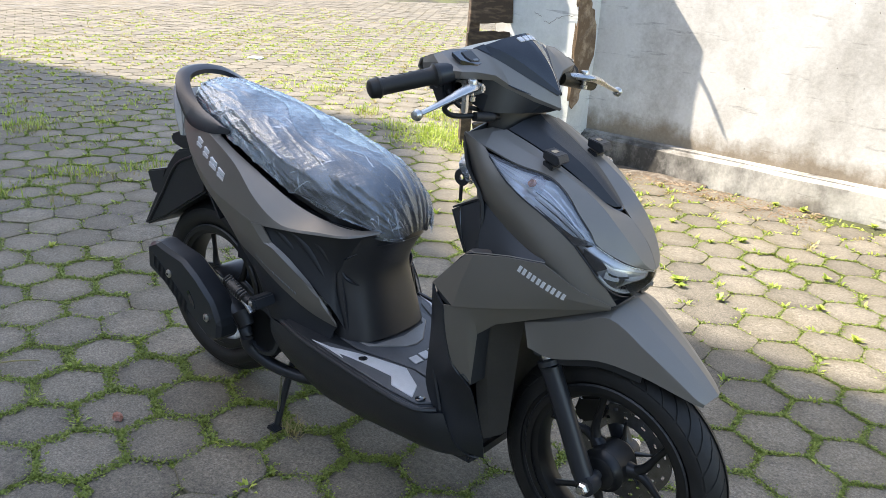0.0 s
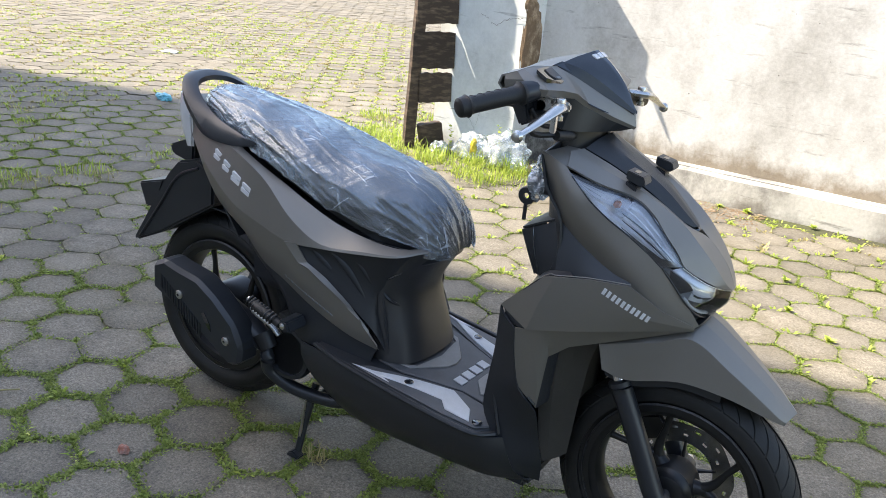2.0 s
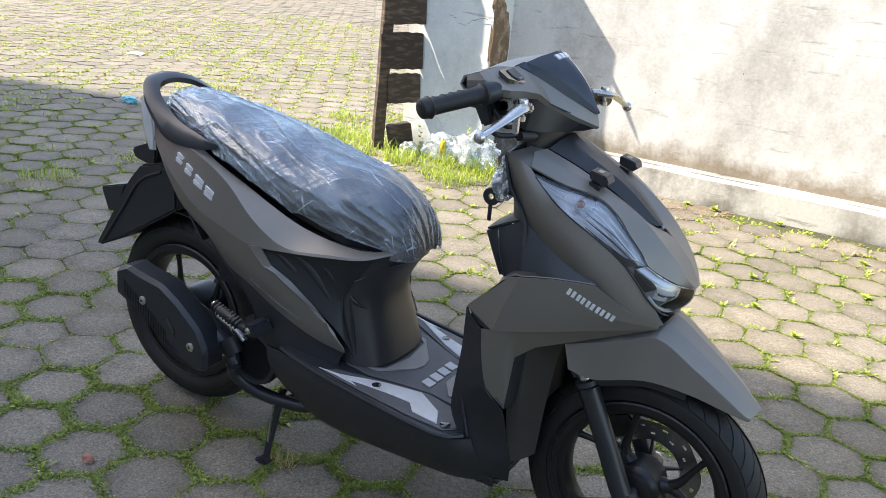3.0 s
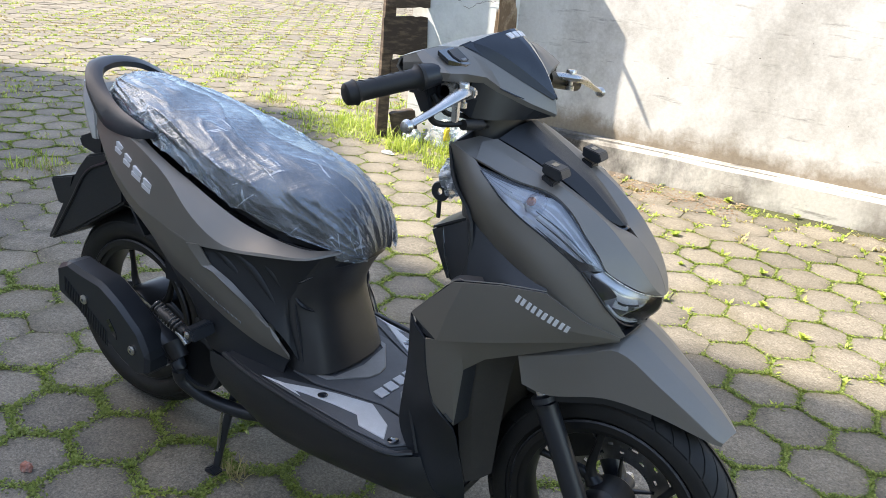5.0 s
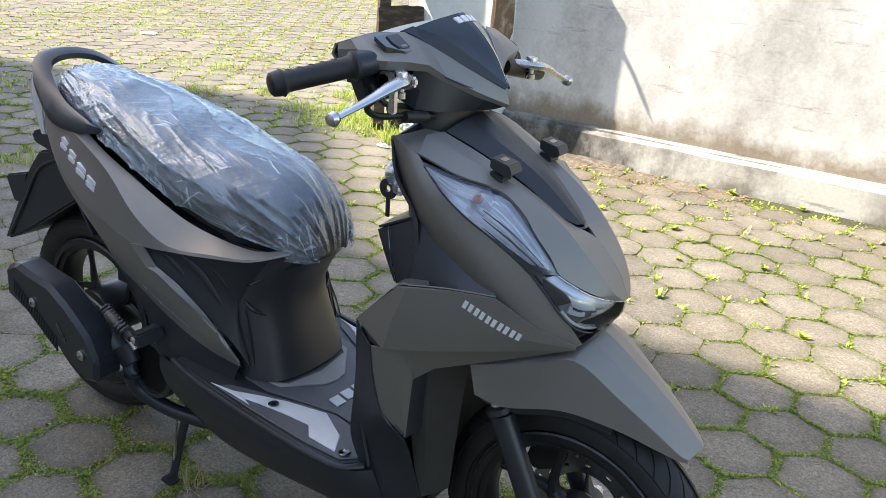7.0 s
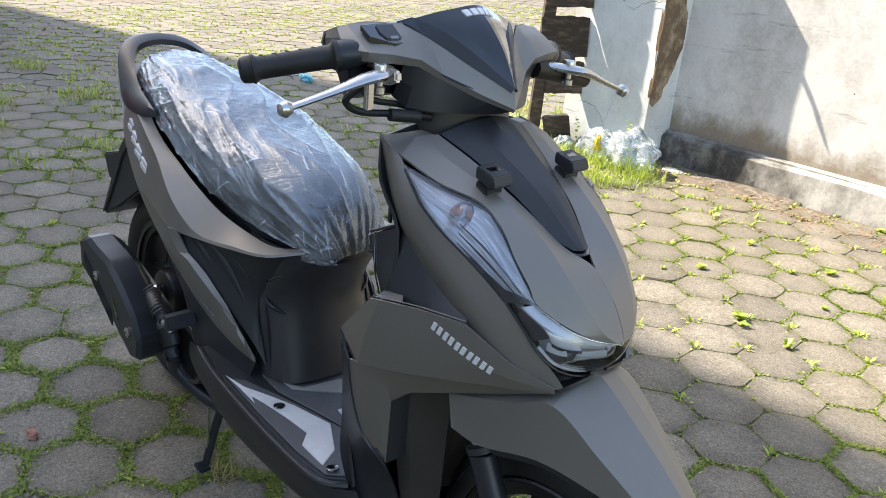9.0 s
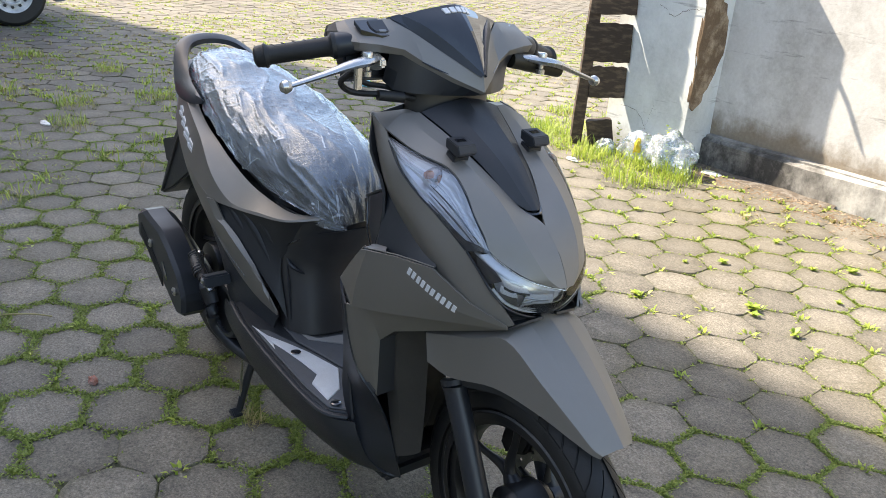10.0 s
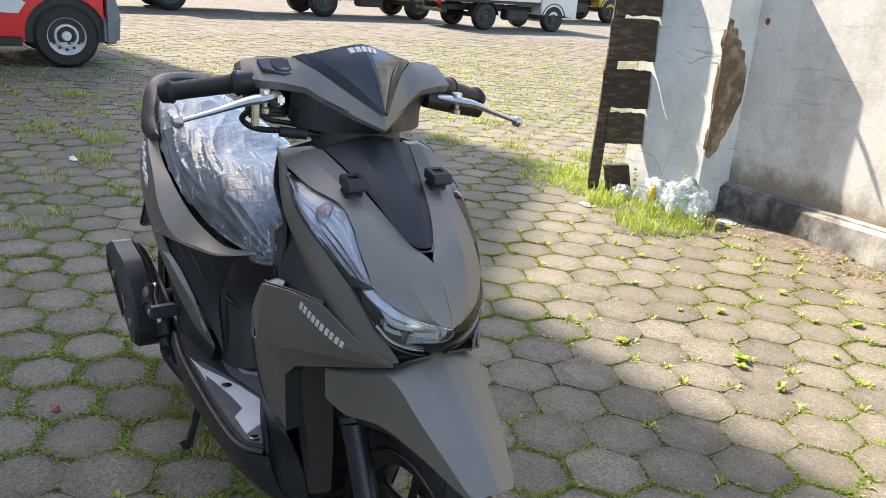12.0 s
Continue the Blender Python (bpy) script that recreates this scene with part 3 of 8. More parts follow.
M["dark"] = material("dark_dirt", (0.07, 0.06, 0.05), 0.95, 0.0, (0.10, 0.09, 0.075), 30, 0.6, 0.3, 200, 0.03)
for line, seed in ((((-2.27, 0.865), (-2.215, 0.848)), 1), (((-2.20, 0.825), (-2.155, 0.812), (-2.11, 0.845), (-2.06, 0.862), (-1.985, 0.870)), 2), (((-2.42, 0.985), (-2.385, 0.978), (-2.335, 0.998)), 3), (((-2.44, 0.27), (-2.33, 0.262), (-2.27, 0.215), (-2.235, 0.16)), 4), (((-2.20, 0.31), (-2.235, 0.19)), 5), (((-2.13, 1.13), (-2.11, 1.08)), 6)):
    way = lin(np.array(line, float), 6, 0)
    rnd = random.Random(seed)
    pts = [(x + rnd.uniform(-0.003, 0.003), 3.0300, z + rnd.uniform(-0.004, 0.004)) for x, z in way]
    part("crack", crack(pts, 0.0016), "dark", pillar, "hairline crack", smooth=0)

# ---- the building behind the camera, which shades the scooter ----
neighbour = empty("building", (-12, -3, 0), "tall pale rendered building with a gabled roof", "building")
outline = [(-40, -0.05), (-9.0, -0.05), (-9.0, 13.75), (-13.2, 13.5), (-19.9, 19.1), (-22.3, 14.7), (-40, 13.6)]
bm = prism([(x + 12, z) for x, z in outline], -22.0, 0.0, "y")
part("wall", bm, "concrete", neighbour, smooth=0)


# an unseen wall added to close the yard's other side, behind the camera
thing("wall_south", block(-9.0, 9.0, -5.4, -5.1, -0.05, 3.4), "concrete", "unseen pale wall added behind the camera", "wall", kind="structure", smooth=0)

# ---- the scooter: x forward, y to its left, on its stand ----
scooter = empty("scooter", (0, 0.012, 0), "matte grey motor scooter on its stand, seat still in plastic", "scooter")
FRONT, REAR = (0.008, 0, 0.25), (-1.262, 0, 0.262)


def both(name, rows, mat, label="", **kw):
    """A panel on the right side and its mirror image on the left."""
    smooth = kw.pop("smooth", 35.0)
    return [part(name, sheet(rows, mirror=m, **kw), mat, scooter, label, smooth) for m in (False, True)]


def soften(bm, width, angle=11.0):
    """Rounds the creases of a moulded panel."""
    es = [e for e in bm.edges if len(e.link_faces) == 2 and math.degrees(e.calc_face_angle(0.0)) > angle]
    bmesh.ops.bevel(bm, geom=es, offset=width, segments=2, profile=0.5, affect="EDGES", clamp_overlap=True)
    return bm


def flip_y(bm):
    for v in bm.verts:
        v.co.y = -v.co.y
    return bm


# -- wheels --


def make_wheel(name, centre, radius, width, right_hub):
    rimr = 0.178
    c = Vector(centre)
    w = 0.036 if width < 0.085 else 0.041
    prof = [(rimr + 0.006, -w), (rimr + 0.010, -w + 0.006), (rimr - 0.006, -w + 0.010), (rimr - 0.012, -w * 0.35), (rimr - 0.012, w * 0.35), (rimr - 0.006, w - 0.010), (rimr + 0.010, w - 0.006), (rimr + 0.006, w)]
    inner = [(r - 0.012, h) for r, h in reversed(prof)]
    rim = part(name, lathe(prof + inner, 72, "y", c, True), "wheel", scooter, "black alloy wheel")
    part("rim_line", lathe([(rimr + 0.0075, -w - 0.0006), (rimr + 0.0105, -w + 0.0020), (rimr + 0.0100, -w + 0.0040), (rimr + 0.0070, -w + 0.0010)], 72, "y", c, True), "engine", rim, "thin grey line on the rim")
    # tyre: rounded crown with a shoulder
    half = width / 2
    crown = []
    for k in range(-8, 9):
        a = k / 8
        crown.append((radius - 0.030 * abs(a) ** 2.4, half * a))
    side = [(radius - 0.052, half * 0.98), (rimr + 0.018, half * 0.80), (rimr + 0.004, half * 0.62)]
    tp = [(r, -h) for r, h in reversed(side)] + crown + side
    tyre = part("tyre", lathe(tp + [(rimr - 0.002, half * 0.55), (rimr - 0.002, -half * 0.55)], 96, "y", c, True), "rubber", rim, "new black tyre with slanted grooves")
    # tread: slanted raised blocks separated by grooves
    tread = bmesh.new()
    n = 38
    for s in (-1, 1):
        for i in range(n):
            pts = []
            for f in (0.12, 0.34, 0.56, 0.76, 0.93):
                mid = 2 * math.pi * (i + 0.5 * (s > 0)) / n - 0.34 * f ** 0.8
                wide = 2 * math.pi / n * (0.455 - 0.025 * f)
                r = radius - 0.030 * f ** 2.4 + 0.0032
                pts.append([(c.x + r * math.cos(mid + d * wide), c.y + s * half * f, c.z + r * math.sin(mid + d * wide)) for d in (-1, -0.33, 0.33, 1)])
            top = np.array(pts)
            low = c + Vector((0, 0, 0))
            base = np.array(low) + (top - np.array(low)) * np.array([0.985, 1, 0.985])
            a, b = quads(tread, top), quads(tread, base)
            ring = [(0, j) for j in range(4)] + [(u, 3) for u in range(1, 5)] + [(4, j) for j in (2, 1, 0)] + [(u, 0) for u in (3, 2, 1)]
            for q in range(len(ring)):
                (u, v), (x, y) = ring[q], ring[(q + 1) % len(ring)]
                tread.faces.new((a[u][v], a[x][y], b[x][y], b[u][v]))
    part("tread", tread, "rubber", rim, "slanted tread blocks", 30, kind="stuff")
    # three Y-shaped spokes
    for k in range(3):
        ang = radians(10 + 120 * k + (14 if right_hub else 0))
        out = Vector((math.cos(ang), 0, math.sin(ang)))
        fork = c + out * 0.066
        arms = [tube([c + out * 0.030, c + out * 0.05, fork + out * 0.006], [0.021, 0.017, 0.010], 10, 3, (1, 1), True, (0, 1, 0))]
        for s in (-1, 1):
            b = ang + s * radians(30)
            end = c + Vector((math.cos(b), 0, math.sin(b))) * (rimr - 0.010)
            arms.append(tube([fork - out * 0.012, fork + (end - fork) * 0.16 + out * 0.003, fork + (end - fork) * 0.55, end - (end - fork) * 0.10, end], [0.012, 0.0100, 0.0070, 0.0085, 0.0130], 10, 3, (1, 1), True, (0, 1, 0)))
        part("spoke", join(*arms), "wheel", rim)
    hub = [(0.030, -0.050), (0.036, -0.047), (0.040, -0.036), (0.048, -0.030), (0.048, 0.030), (0.040, 0.036), (0.034, 0.050)]
    if right_hub:
        hub = [(0.02, -0.085), (0.026, -0.083), (0.030, -0.055), (0.058, -0.050), (0.062, -0.044), (0.064, 0.05), (0.055, 0.06)]
    part("hub", lathe(hub, 40, "y", c), "wheel", rim)
    return rim


front_wheel = make_wheel("front_wheel", FRONT, 0.248, 0.082, False)
rear_wheel = make_wheel("rear_wheel", REAR, 0.258, 0.092, True)

# brake disc on the left, with rings of holes
bm = bmesh.new()
dy = 0.058
rings = []
nseg = 96
for r in (0.066, 0.078, 0.085, 0.093, 0.100, 0.108):
    rings.append([(r + (0.0025 * math.cos(k * 2 * math.pi / 16) if r > 0.104 else 0), 2 * math.pi * k / nseg) for k in range(nseg)])
for z in (0.0, 0.004):
    vs = [[bm.verts.new((FRONT[0] + r * math.cos(a), dy + z, FRONT[2] + r * math.sin(a))) for r, a in ring] for ring in rings]
    for i in range(len(vs) - 1):
        for k in range(nseg):
            hole = (i == 1 and k % 8 < 2) or (i == 3 and (k + 4) % 8 < 2)
            if not hole:
                bm.faces.new((vs[i][k], vs[i + 1][k], vs[i + 1][(k + 1) % nseg], vs[i][(k + 1) % nseg]))
part("brake_disc", bm, "disc", front_wheel, "drilled steel brake disc", 30)
for k in range(5):
    a = radians(72 * k + 20)
    part("disc_carrier_arm", tube([(FRONT[0] + q * math.cos(a), dy, FRONT[2] + q * math.sin(a)) for q in (0.03, 0.052, 0.074)], [0.011, 0.008, 0.006], 8, 2, (1, 0.4)), "wheel", front_wheel)
# caliper behind the left fork leg
part("brake_caliper", prism([(-0.095, 0.285), (-0.045, 0.31), (-0.035, 0.345), (-0.055, 0.365), (-0.105, 0.345), (-0.115, 0.305)], 0.045, 0.088, "y", 0.006), "wheel", scooter)

# -- fork --
for s in (-1, 1):
    leg = part("fork_leg", tube([(0.010, s * 0.083, 0.235), (-0.012, s * 0.083, 0.27), (-0.058, s * 0.083, 0.365), (-0.104, s * 0.083, 0.455), (-0.110, s * 0.083, 0.468)], [0.020, 0.0215, 0.021, 0.0215, 0.024], 16, 3), "smoothblack", scooter, "satin black lower fork leg")
    part("fork_tube", tube([(-0.104, s * 0.083, 0.455), (-0.135, s * 0.083, 0.52), (-0.19, s * 0.078, 0.64)], 0.0135, 16, 2), "chrome", scooter, "chrome fork tube")
    part("dust_seal", lathe([(0.020, -0.006), (0.023, -0.004), (0.023, 0.006), (0.018, 0.009)], 20, "z", (0, 0, 0)), "black", leg)
    leg.children[-1].location = (-0.113, s * 0.083, 0.472)
    leg.children[-1].rotation_euler = (0, radians(-26), 0)
    foot = part("axle_clamp", lathe([(0.010, -0.02), (0.021, -0.017), (0.023, 0.0), (0.021, 0.016), (0.012, 0.019)], 18, "y", (0.008, s * 0.083, 0.245)), "smoothblack", leg)
    part("axle_nut", lathe([(0.0135, -0.008), (0.0135, 0.004), (0.009, 0.009), (0.009, 0.014)], 6, "y", (0.008, s * 0.112, 0.245)) if s > 0 else flip_y(lathe([(0.0135, -0.008), (0.0135, 0.004), (0.009, 0.009), (0.009, 0.014)], 6, "y", (0.008, 0.105, 0.245))), "steel", leg, "zinc-plated axle nut", 20)
part("axle", tube([(0.008, -0.1, 0.25), (0.008, 0.1, 0.25)], 0.011, 14, 1), "engine", scooter)
part("brake_hose", tube([(-0.06, 0.07, 0.36), (-0.03, 0.065, 0.43), (-0.07, 0.06, 0.50), (-0.15, 0.05, 0.56), (-0.2, 0.03, 0.66)], 0.005, 8, 5), "rubber", scooter)

# -- front fender --
fend_half = [  # crown, upper ridge, lower ridge, rim
    [(-0.165, 0, 0.600), (-0.165, -0.060, 0.596), (-0.158, -0.117, 0.556), (-0.142, -0.122, 0.508)],
    [(-0.062, 0, 0.632), (-0.062, -0.060, 0.624), (-0.058, -0.100, 0.586), (-0.095, -0.107, 0.496)],
    [(0.006, 0, 0.636), (0.002, -0.040, 0.630), (0.006, -0.083, 0.607), (-0.002, -0.093, 0.520)],
    [(0.085, 0, 0.588), (0.080, -0.034, 0.584), (0.082, -0.070, 0.562), (0.080, -0.075, 0.512)],
    [(0.150, 0, 0.540), (0.145, -0.026, 0.536), (0.144, -0.054, 0.518), (0.146, -0.056, 0.492)],
    [(0.186, 0, 0.508), (0.180, -0.020, 0.505), (0.178, -0.044, 0.492), (0.178, -0.045, 0.481)],
    [(0.203, 0, 0.492), (0.199, -0.012, 0.490), (0.192, -0.034, 0.482), (0.190, -0.035, 0.476)],
]
fend = [[(x, -y, z) for x, y, z in reversed(r[1:])] + r for r in fend_half]
part("front_fender", soften(sheet(fend, 5, 3, 0.004, curve_v=False, flip=True), 0.0045), "paint", scooter, "matte grey front fender with a ridged top", 14)
part("fender_liner", sheet([[(x * 0.97 - 0.004, y * 0.8, z - 0.022) for x, y, z in r] for r in fend[:4]], 3, 2, 0.004, curve_v=False, flip=True), "black", scooter)

# -- nose: middle cowl between the headlights --
cowl_half = [  # edge at the insert, crease, edge at the lamp
    [(-0.262, -0.085, 0.914), (-0.274, -0.115, 0.911), (-0.262, -0.150, 0.891)],
    [(-0.200, -0.068, 0.886), (-0.204, -0.098, 0.884), (-0.200, -0.134, 0.868)],
    [(-0.150, -0.055, 0.858), (-0.152, -0.082, 0.863), (-0.143, -0.108, 0.852)],
    [(-0.105, -0.042, 0.831), (-0.100, -0.071, 0.837), (-0.103, -0.104, 0.827)],
    [(-0.062, -0.024, 0.799), (-0.054, -0.063, 0.807), (-0.074, -0.105, 0.796)],
    [(-0.022, 0, 0.777), (-0.016, -0.056, 0.771), (-0.048, -0.102, 0.768)],
    [(0.013, 0, 0.744), (0.010, -0.046, 0.741), (-0.030, -0.097, 0.743)],
    [(0.031, 0, 0.717), (0.029, -0.032, 0.713), (0.007, -0.068, 0.717)],
    [(0.041, 0, 0.695), (0.040, -0.012, 0.696), (0.035, -0.024, 0.698)],
]
both("front_cowl", cowl_half, "paint", "matte grey nose panel with a crisp crease", nu=4, nv=4, flip=False, curve_v=False, smooth=9)
# recess under the insert and the matte black insert itself
part("insert_recess", sheet([[(x - 0.012, y, z - 0.02) for x, y, z in r] for r in ([(-0.262, 0.088, 0.912), (-0.250, 0, 0.925), (-0.262, -0.088, 0.912)], [(-0.13, 0.050, 0.848), (-0.125, 0, 0.852), (-0.13, -0.050, 0.848)], [(-0.045, 0.02, 0.79), (-0.04, 0, 0.79), (-0.045, -0.02, 0.79)])], 3, 3, 0.003), "black", scooter)
ins = [
    [(-0.258, 0.083, 0.918), (-0.250, 0.040, 0.933), (-0.243, 0, 0.940), (-0.250, -0.040, 0.933), (-0.258, -0.083, 0.918)],
    [(-0.200, 0.066, 0.892), (-0.186, 0.030, 0.902), (-0.182, 0, 0.900), (-0.186, -0.030, 0.902), (-0.200, -0.066, 0.892)],
    [(-0.130, 0.047, 0.853), (-0.116, 0.022, 0.862), (-0.110, 0, 0.860), (-0.116, -0.022, 0.862), (-0.130, -0.047, 0.853)],
    [(-0.074, 0.029, 0.812), (-0.064, 0.014, 0.818), (-0.061, 0, 0.817), (-0.064, -0.014, 0.818), (-0.074, -0.029, 0.812)],
    [(-0.050, 0.014, 0.798), (-0.044, 0.008, 0.799), (-0.042, 0, 0.799), (-0.044, -0.008, 0.799), (-0.050, -0.014, 0.798)],
]
part("front_insert", sheet(ins, 4, 3, 0.006, curve_v=False, flip=True), "black", scooter, "matte black wedge insert on the nose", 18)

lip = [(-0.190, -0.067, 0.880), (-0.130, -0.051, 0.847), (-0.078, -0.034, 0.810), (-0.050, -0.014, 0.794), (-0.043, 0, 0.793)]
part("insert_lip", tube(lip + [(x, -y, z) for x, y, z in lip[-2::-1]], [0.001, 0.003, 0.0045, 0.005, 0.005, 0.005, 0.0045, 0.003, 0.001], 10, 4, (1.0, 0.5)), "gloss", scooter, "dark undercut round the insert")

# -- headlight surrounds: long side blades from the top corner down to the chin --
blade = [
    [(-0.262, -0.150, 0.892), (-0.288, -0.151, 0.903), (-0.316, -0.145, 0.911)],
    [(-0.216, -0.160, 0.850), (-0.252, -0.164, 0.850), (-0.294, -0.144, 0.846)],
    [(-0.184, -0.158, 0.826), (-0.222, -0.164, 0.810), (-0.260, -0.143, 0.787)],
    [(-0.116, -0.141, 0.783), (-0.152, -0.156, 0.762), (-0.181, -0.144, 0.731)],
    [(-0.066, -0.123, 0.742), (-0.096, -0.142, 0.718), (-0.119, -0.143, 0.699)],
    [(-0.012, -0.093, 0.672), (-0.035, -0.110, 0.660), (-0.058, -0.122, 0.648)],
    [(0.010, -0.073, 0.634), (0.004, -0.079, 0.630), (-0.006, -0.087, 0.627)],
]
both("headlight_surround", blade, "paint", "matte grey blade round the headlight", nu=4, nv=3, flip=True)

# -- headlights: clear upper lens, reflector, amber bulb, and the low lamp in the middle --
lens = [  # inner edge, crown, outer edge
    [(-0.255, -0.151, 0.883), (-0.254, -0.152, 0.883), (-0.253, -0.153, 0.882)],
    [(-0.200, -0.134, 0.866), (-0.205, -0.152, 0.859), (-0.215, -0.159, 0.850)],
    [(-0.155, -0.112, 0.855), (-0.160, -0.140, 0.845), (-0.183, -0.157, 0.826)],
    [(-0.124, -0.103, 0.842), (-0.127, -0.131, 0.827), (-0.145, -0.149, 0.802)],
    [(-0.095, -0.105, 0.818), (-0.100, -0.127, 0.804), (-0.115, -0.140, 0.783)],
    [(-0.059, -0.105, 0.780), (-0.072, -0.123, 0.772), (-0.090, -0.132, 0.763)],
    [(-0.032, -0.098, 0.745), (-0.046, -0.111, 0.746), (-0.066, -0.123, 0.743)],
]
low_half = [
    [(-0.034, -0.099, 0.744), (-0.046, -0.112, 0.743), (-0.064, -0.122, 0.742)],
    [(-0.014, -0.085, 0.729), (-0.015, -0.100, 0.717), (-0.034, -0.107, 0.703)],
    [(0.008, -0.067, 0.714), (0.006, -0.080, 0.692), (-0.010, -0.092, 0.670)],
    [(0.026, -0.040, 0.702), (0.026, -0.047, 0.678), (0.004, -0.054, 0.645)],
    [(0.041, 0, 0.691), (0.036, 0, 0.664), (0.006, 0, 0.630)],
]


def surface(rows, n=8):
    """A refined grid over control rows with its outward normals, for pieces that lie on or behind it."""
    g = cr(cr(rows, n, 0), n, 1)
    nn = np.cross(np.gradient(g, axis=0), np.gradient(g, axis=1))
    nn /= np.linalg.norm(nn, axis=2, keepdims=True) + 1e-9
    if nn[g.shape[0] // 2, g.shape[1] // 2, 0] < 0:
        nn = -nn
    nn[0], nn[-1] = nn[1], nn[-2]
    return g, nn


def on_surface(sf, u, v, deep=0.0):
    g, nn = sf
    a, b = min(max(u, 0), 1) * (g.shape[0] - 1), min(max(v, 0), 1) * (g.shape[1] - 1)
    i, j = min(int(a), g.shape[0] - 2), min(int(b), g.shape[1] - 2)
    a, b = a - i, b - j
    w = ((i, j, (1 - a) * (1 - b)), (i + 1, j, a * (1 - b)), (i, j + 1, (1 - a) * b), (i + 1, j + 1, a * b))
    p = sum(g[x, y] * k for x, y, k in w)
    n_ = sum(nn[x, y] * k for x, y, k in w)
    return Vector(p) - Vector(n_).normalized() * deep


def facet(sf, outline, deep, f=1, thick=0.0015):
    """A plate behind a lens, bent with it; deep: the depth at each corner, taken as one tilted plane."""
    bm = bmesh.new()
    bm.faces.new([bm.verts.new((u, v, 0)) for u, v in outline])
    bmesh.ops.triangulate(bm, faces=bm.faces[:])
    bmesh.ops.subdivide_edges(bm, edges=bm.edges[:], cuts=3, use_grid_fill=True)
    k = np.linalg.lstsq(np.array([(1.0, u, v) for u, v in outline]), np.array(deep, float), rcond=None)[0]
    for q in bm.verts:
        u, v = q.co.x, q.co.y
        p = on_surface(sf, u, v, max(0.002, k[0] + k[1] * u + k[2] * v))
        q.co = Vector((p.x, p.y * f, p.z))
    bmesh.ops.solidify(bm, geom=bm.faces[:], thickness=thick)
    return bm


def along(sf, pts, deep, radius, f=1, n=4):
    """A thin tube that follows (u, v) places behind a lens."""
    ps = [on_surface(sf, u, v, deep) for u, v in pts]
    return tube([(p.x, p.y * f, p.z) for p in ps], radius, 8, n)


up_sf, low_sf = surface(lens), surface(low_half)
for m in (False, True):
    f = -1 if m else 1
    lamp = part("headlight", sheet(lens, 5, 4, 0.002, mirror=m, flip=False), "lens", scooter, "clear headlight lens with amber indicator inside")
    lamp.visible_shadow = False
    # bowl: lengthwise flutes, deep in the middle
    nu_, nv_ = 60, 40
    g = np.array([[on_surface(up_sf, i / nu_, j / nv_, 0.004 + 0.016 * math.sin(math.pi * i / nu_) * math.sin(math.pi * j / nv_) + (0.0040 * abs((j / nv_ * 7 + 0.8 * i / nu_) % 1 - 0.5) * 2 if i > 24 else 0.0035 * abs((j / nv_ * 5) % 1 - 0.5) * 2)) for j in range(nv_ + 1)] for i in range(nu_ + 1)])
    bm = bmesh.new()
    quads(bm, g * np.array([1, f, 1]))
    part("reflector", bm, "silverref", lamp, "fluted silver reflector", 14)
    # a clear inner bowl with the amber bulb
    c = on_surface(up_sf, 0.36, 0.42, 0.012)
    bowl = lathe([(0.001, -0.013), (0.010, -0.011), (0.0165, -0.004), (0.019, 0.005), (0.0175, 0.007)], 28, "y", (0, 0, 0))
    tilt = Matrix.Translation((c.x, c.y * f, c.z)) @ Euler((0, radians(-38), 0)).to_matrix().to_4x4() @ Euler((radians(-28 * f), 0, 0)).to_matrix().to_4x4() @ Matrix.Diagonal((1.15, f, 1.0, 1))
    bmesh.ops.transform(bowl, matrix=tilt, verts=bowl.verts)
    ob = part("indicator_bowl", bowl, "lens", lamp, "clear inner bowl")
    ob.visible_shadow = False
    c = on_surface(up_sf, 0.33, 0.40, 0.010)
    part("indicator_bulb", lathe([(0.001, -0.009), (0.0055, -0.007), (0.0075, 0.0), (0.006, 0.006), (0.002, 0.009)], 18, "y", (c.x, c.y * f, c.z)), "amber", lamp, "amber indicator bulb")
    # dark split lines and the black wedge at the foot of the lamp
    for a, b in (((0.42, 0.66), (0.93, 0.30)), ((0.46, 0.80), (0.96, 0.52)), ((0.50, 0.94), (0.97, 0.80))):
        mid = ((a[0] + b[0]) / 2, (a[1] + b[1]) / 2 + 0.06)
        part("lamp_rib", along(up_sf, (a, mid, b), 0.005, [0.0006, 0.0016, 0.0008], f), "smoothblack", lamp)
    for v0 in (0.25, 0.5, 0.75):
        part("lamp_rib", along(up_sf, ((0.02, 0.5), (0.10, v0), (0.22, v0)), 0.0035, [0.0004, 0.0007, 0.0004], f), "disc", lamp)
    part("lamp_trim", facet(up_sf, ((0.56, 1.0), (0.72, 0.90), (0.90, 0.70), (0.99, 0.04), (1.0, 0.30), (1.0, 1.0)), (0.002,) * 6, f), "smoothblack", lamp, "black trim at the lamp's foot")
    part("lamp_edge", along(up_sf, [(u, 0.0) for u in (0.02, 0.2, 0.4, 0.6, 0.8, 1.0)], 0.0005, 0.0016, f), "smoothblack", lamp)
    part("lamp_edge", along(up_sf, [(u, 1.0) for u in (0.02, 0.2, 0.4, 0.6, 0.8, 1.0)], 0.0005, 0.0016, f), "smoothblack", lamp)

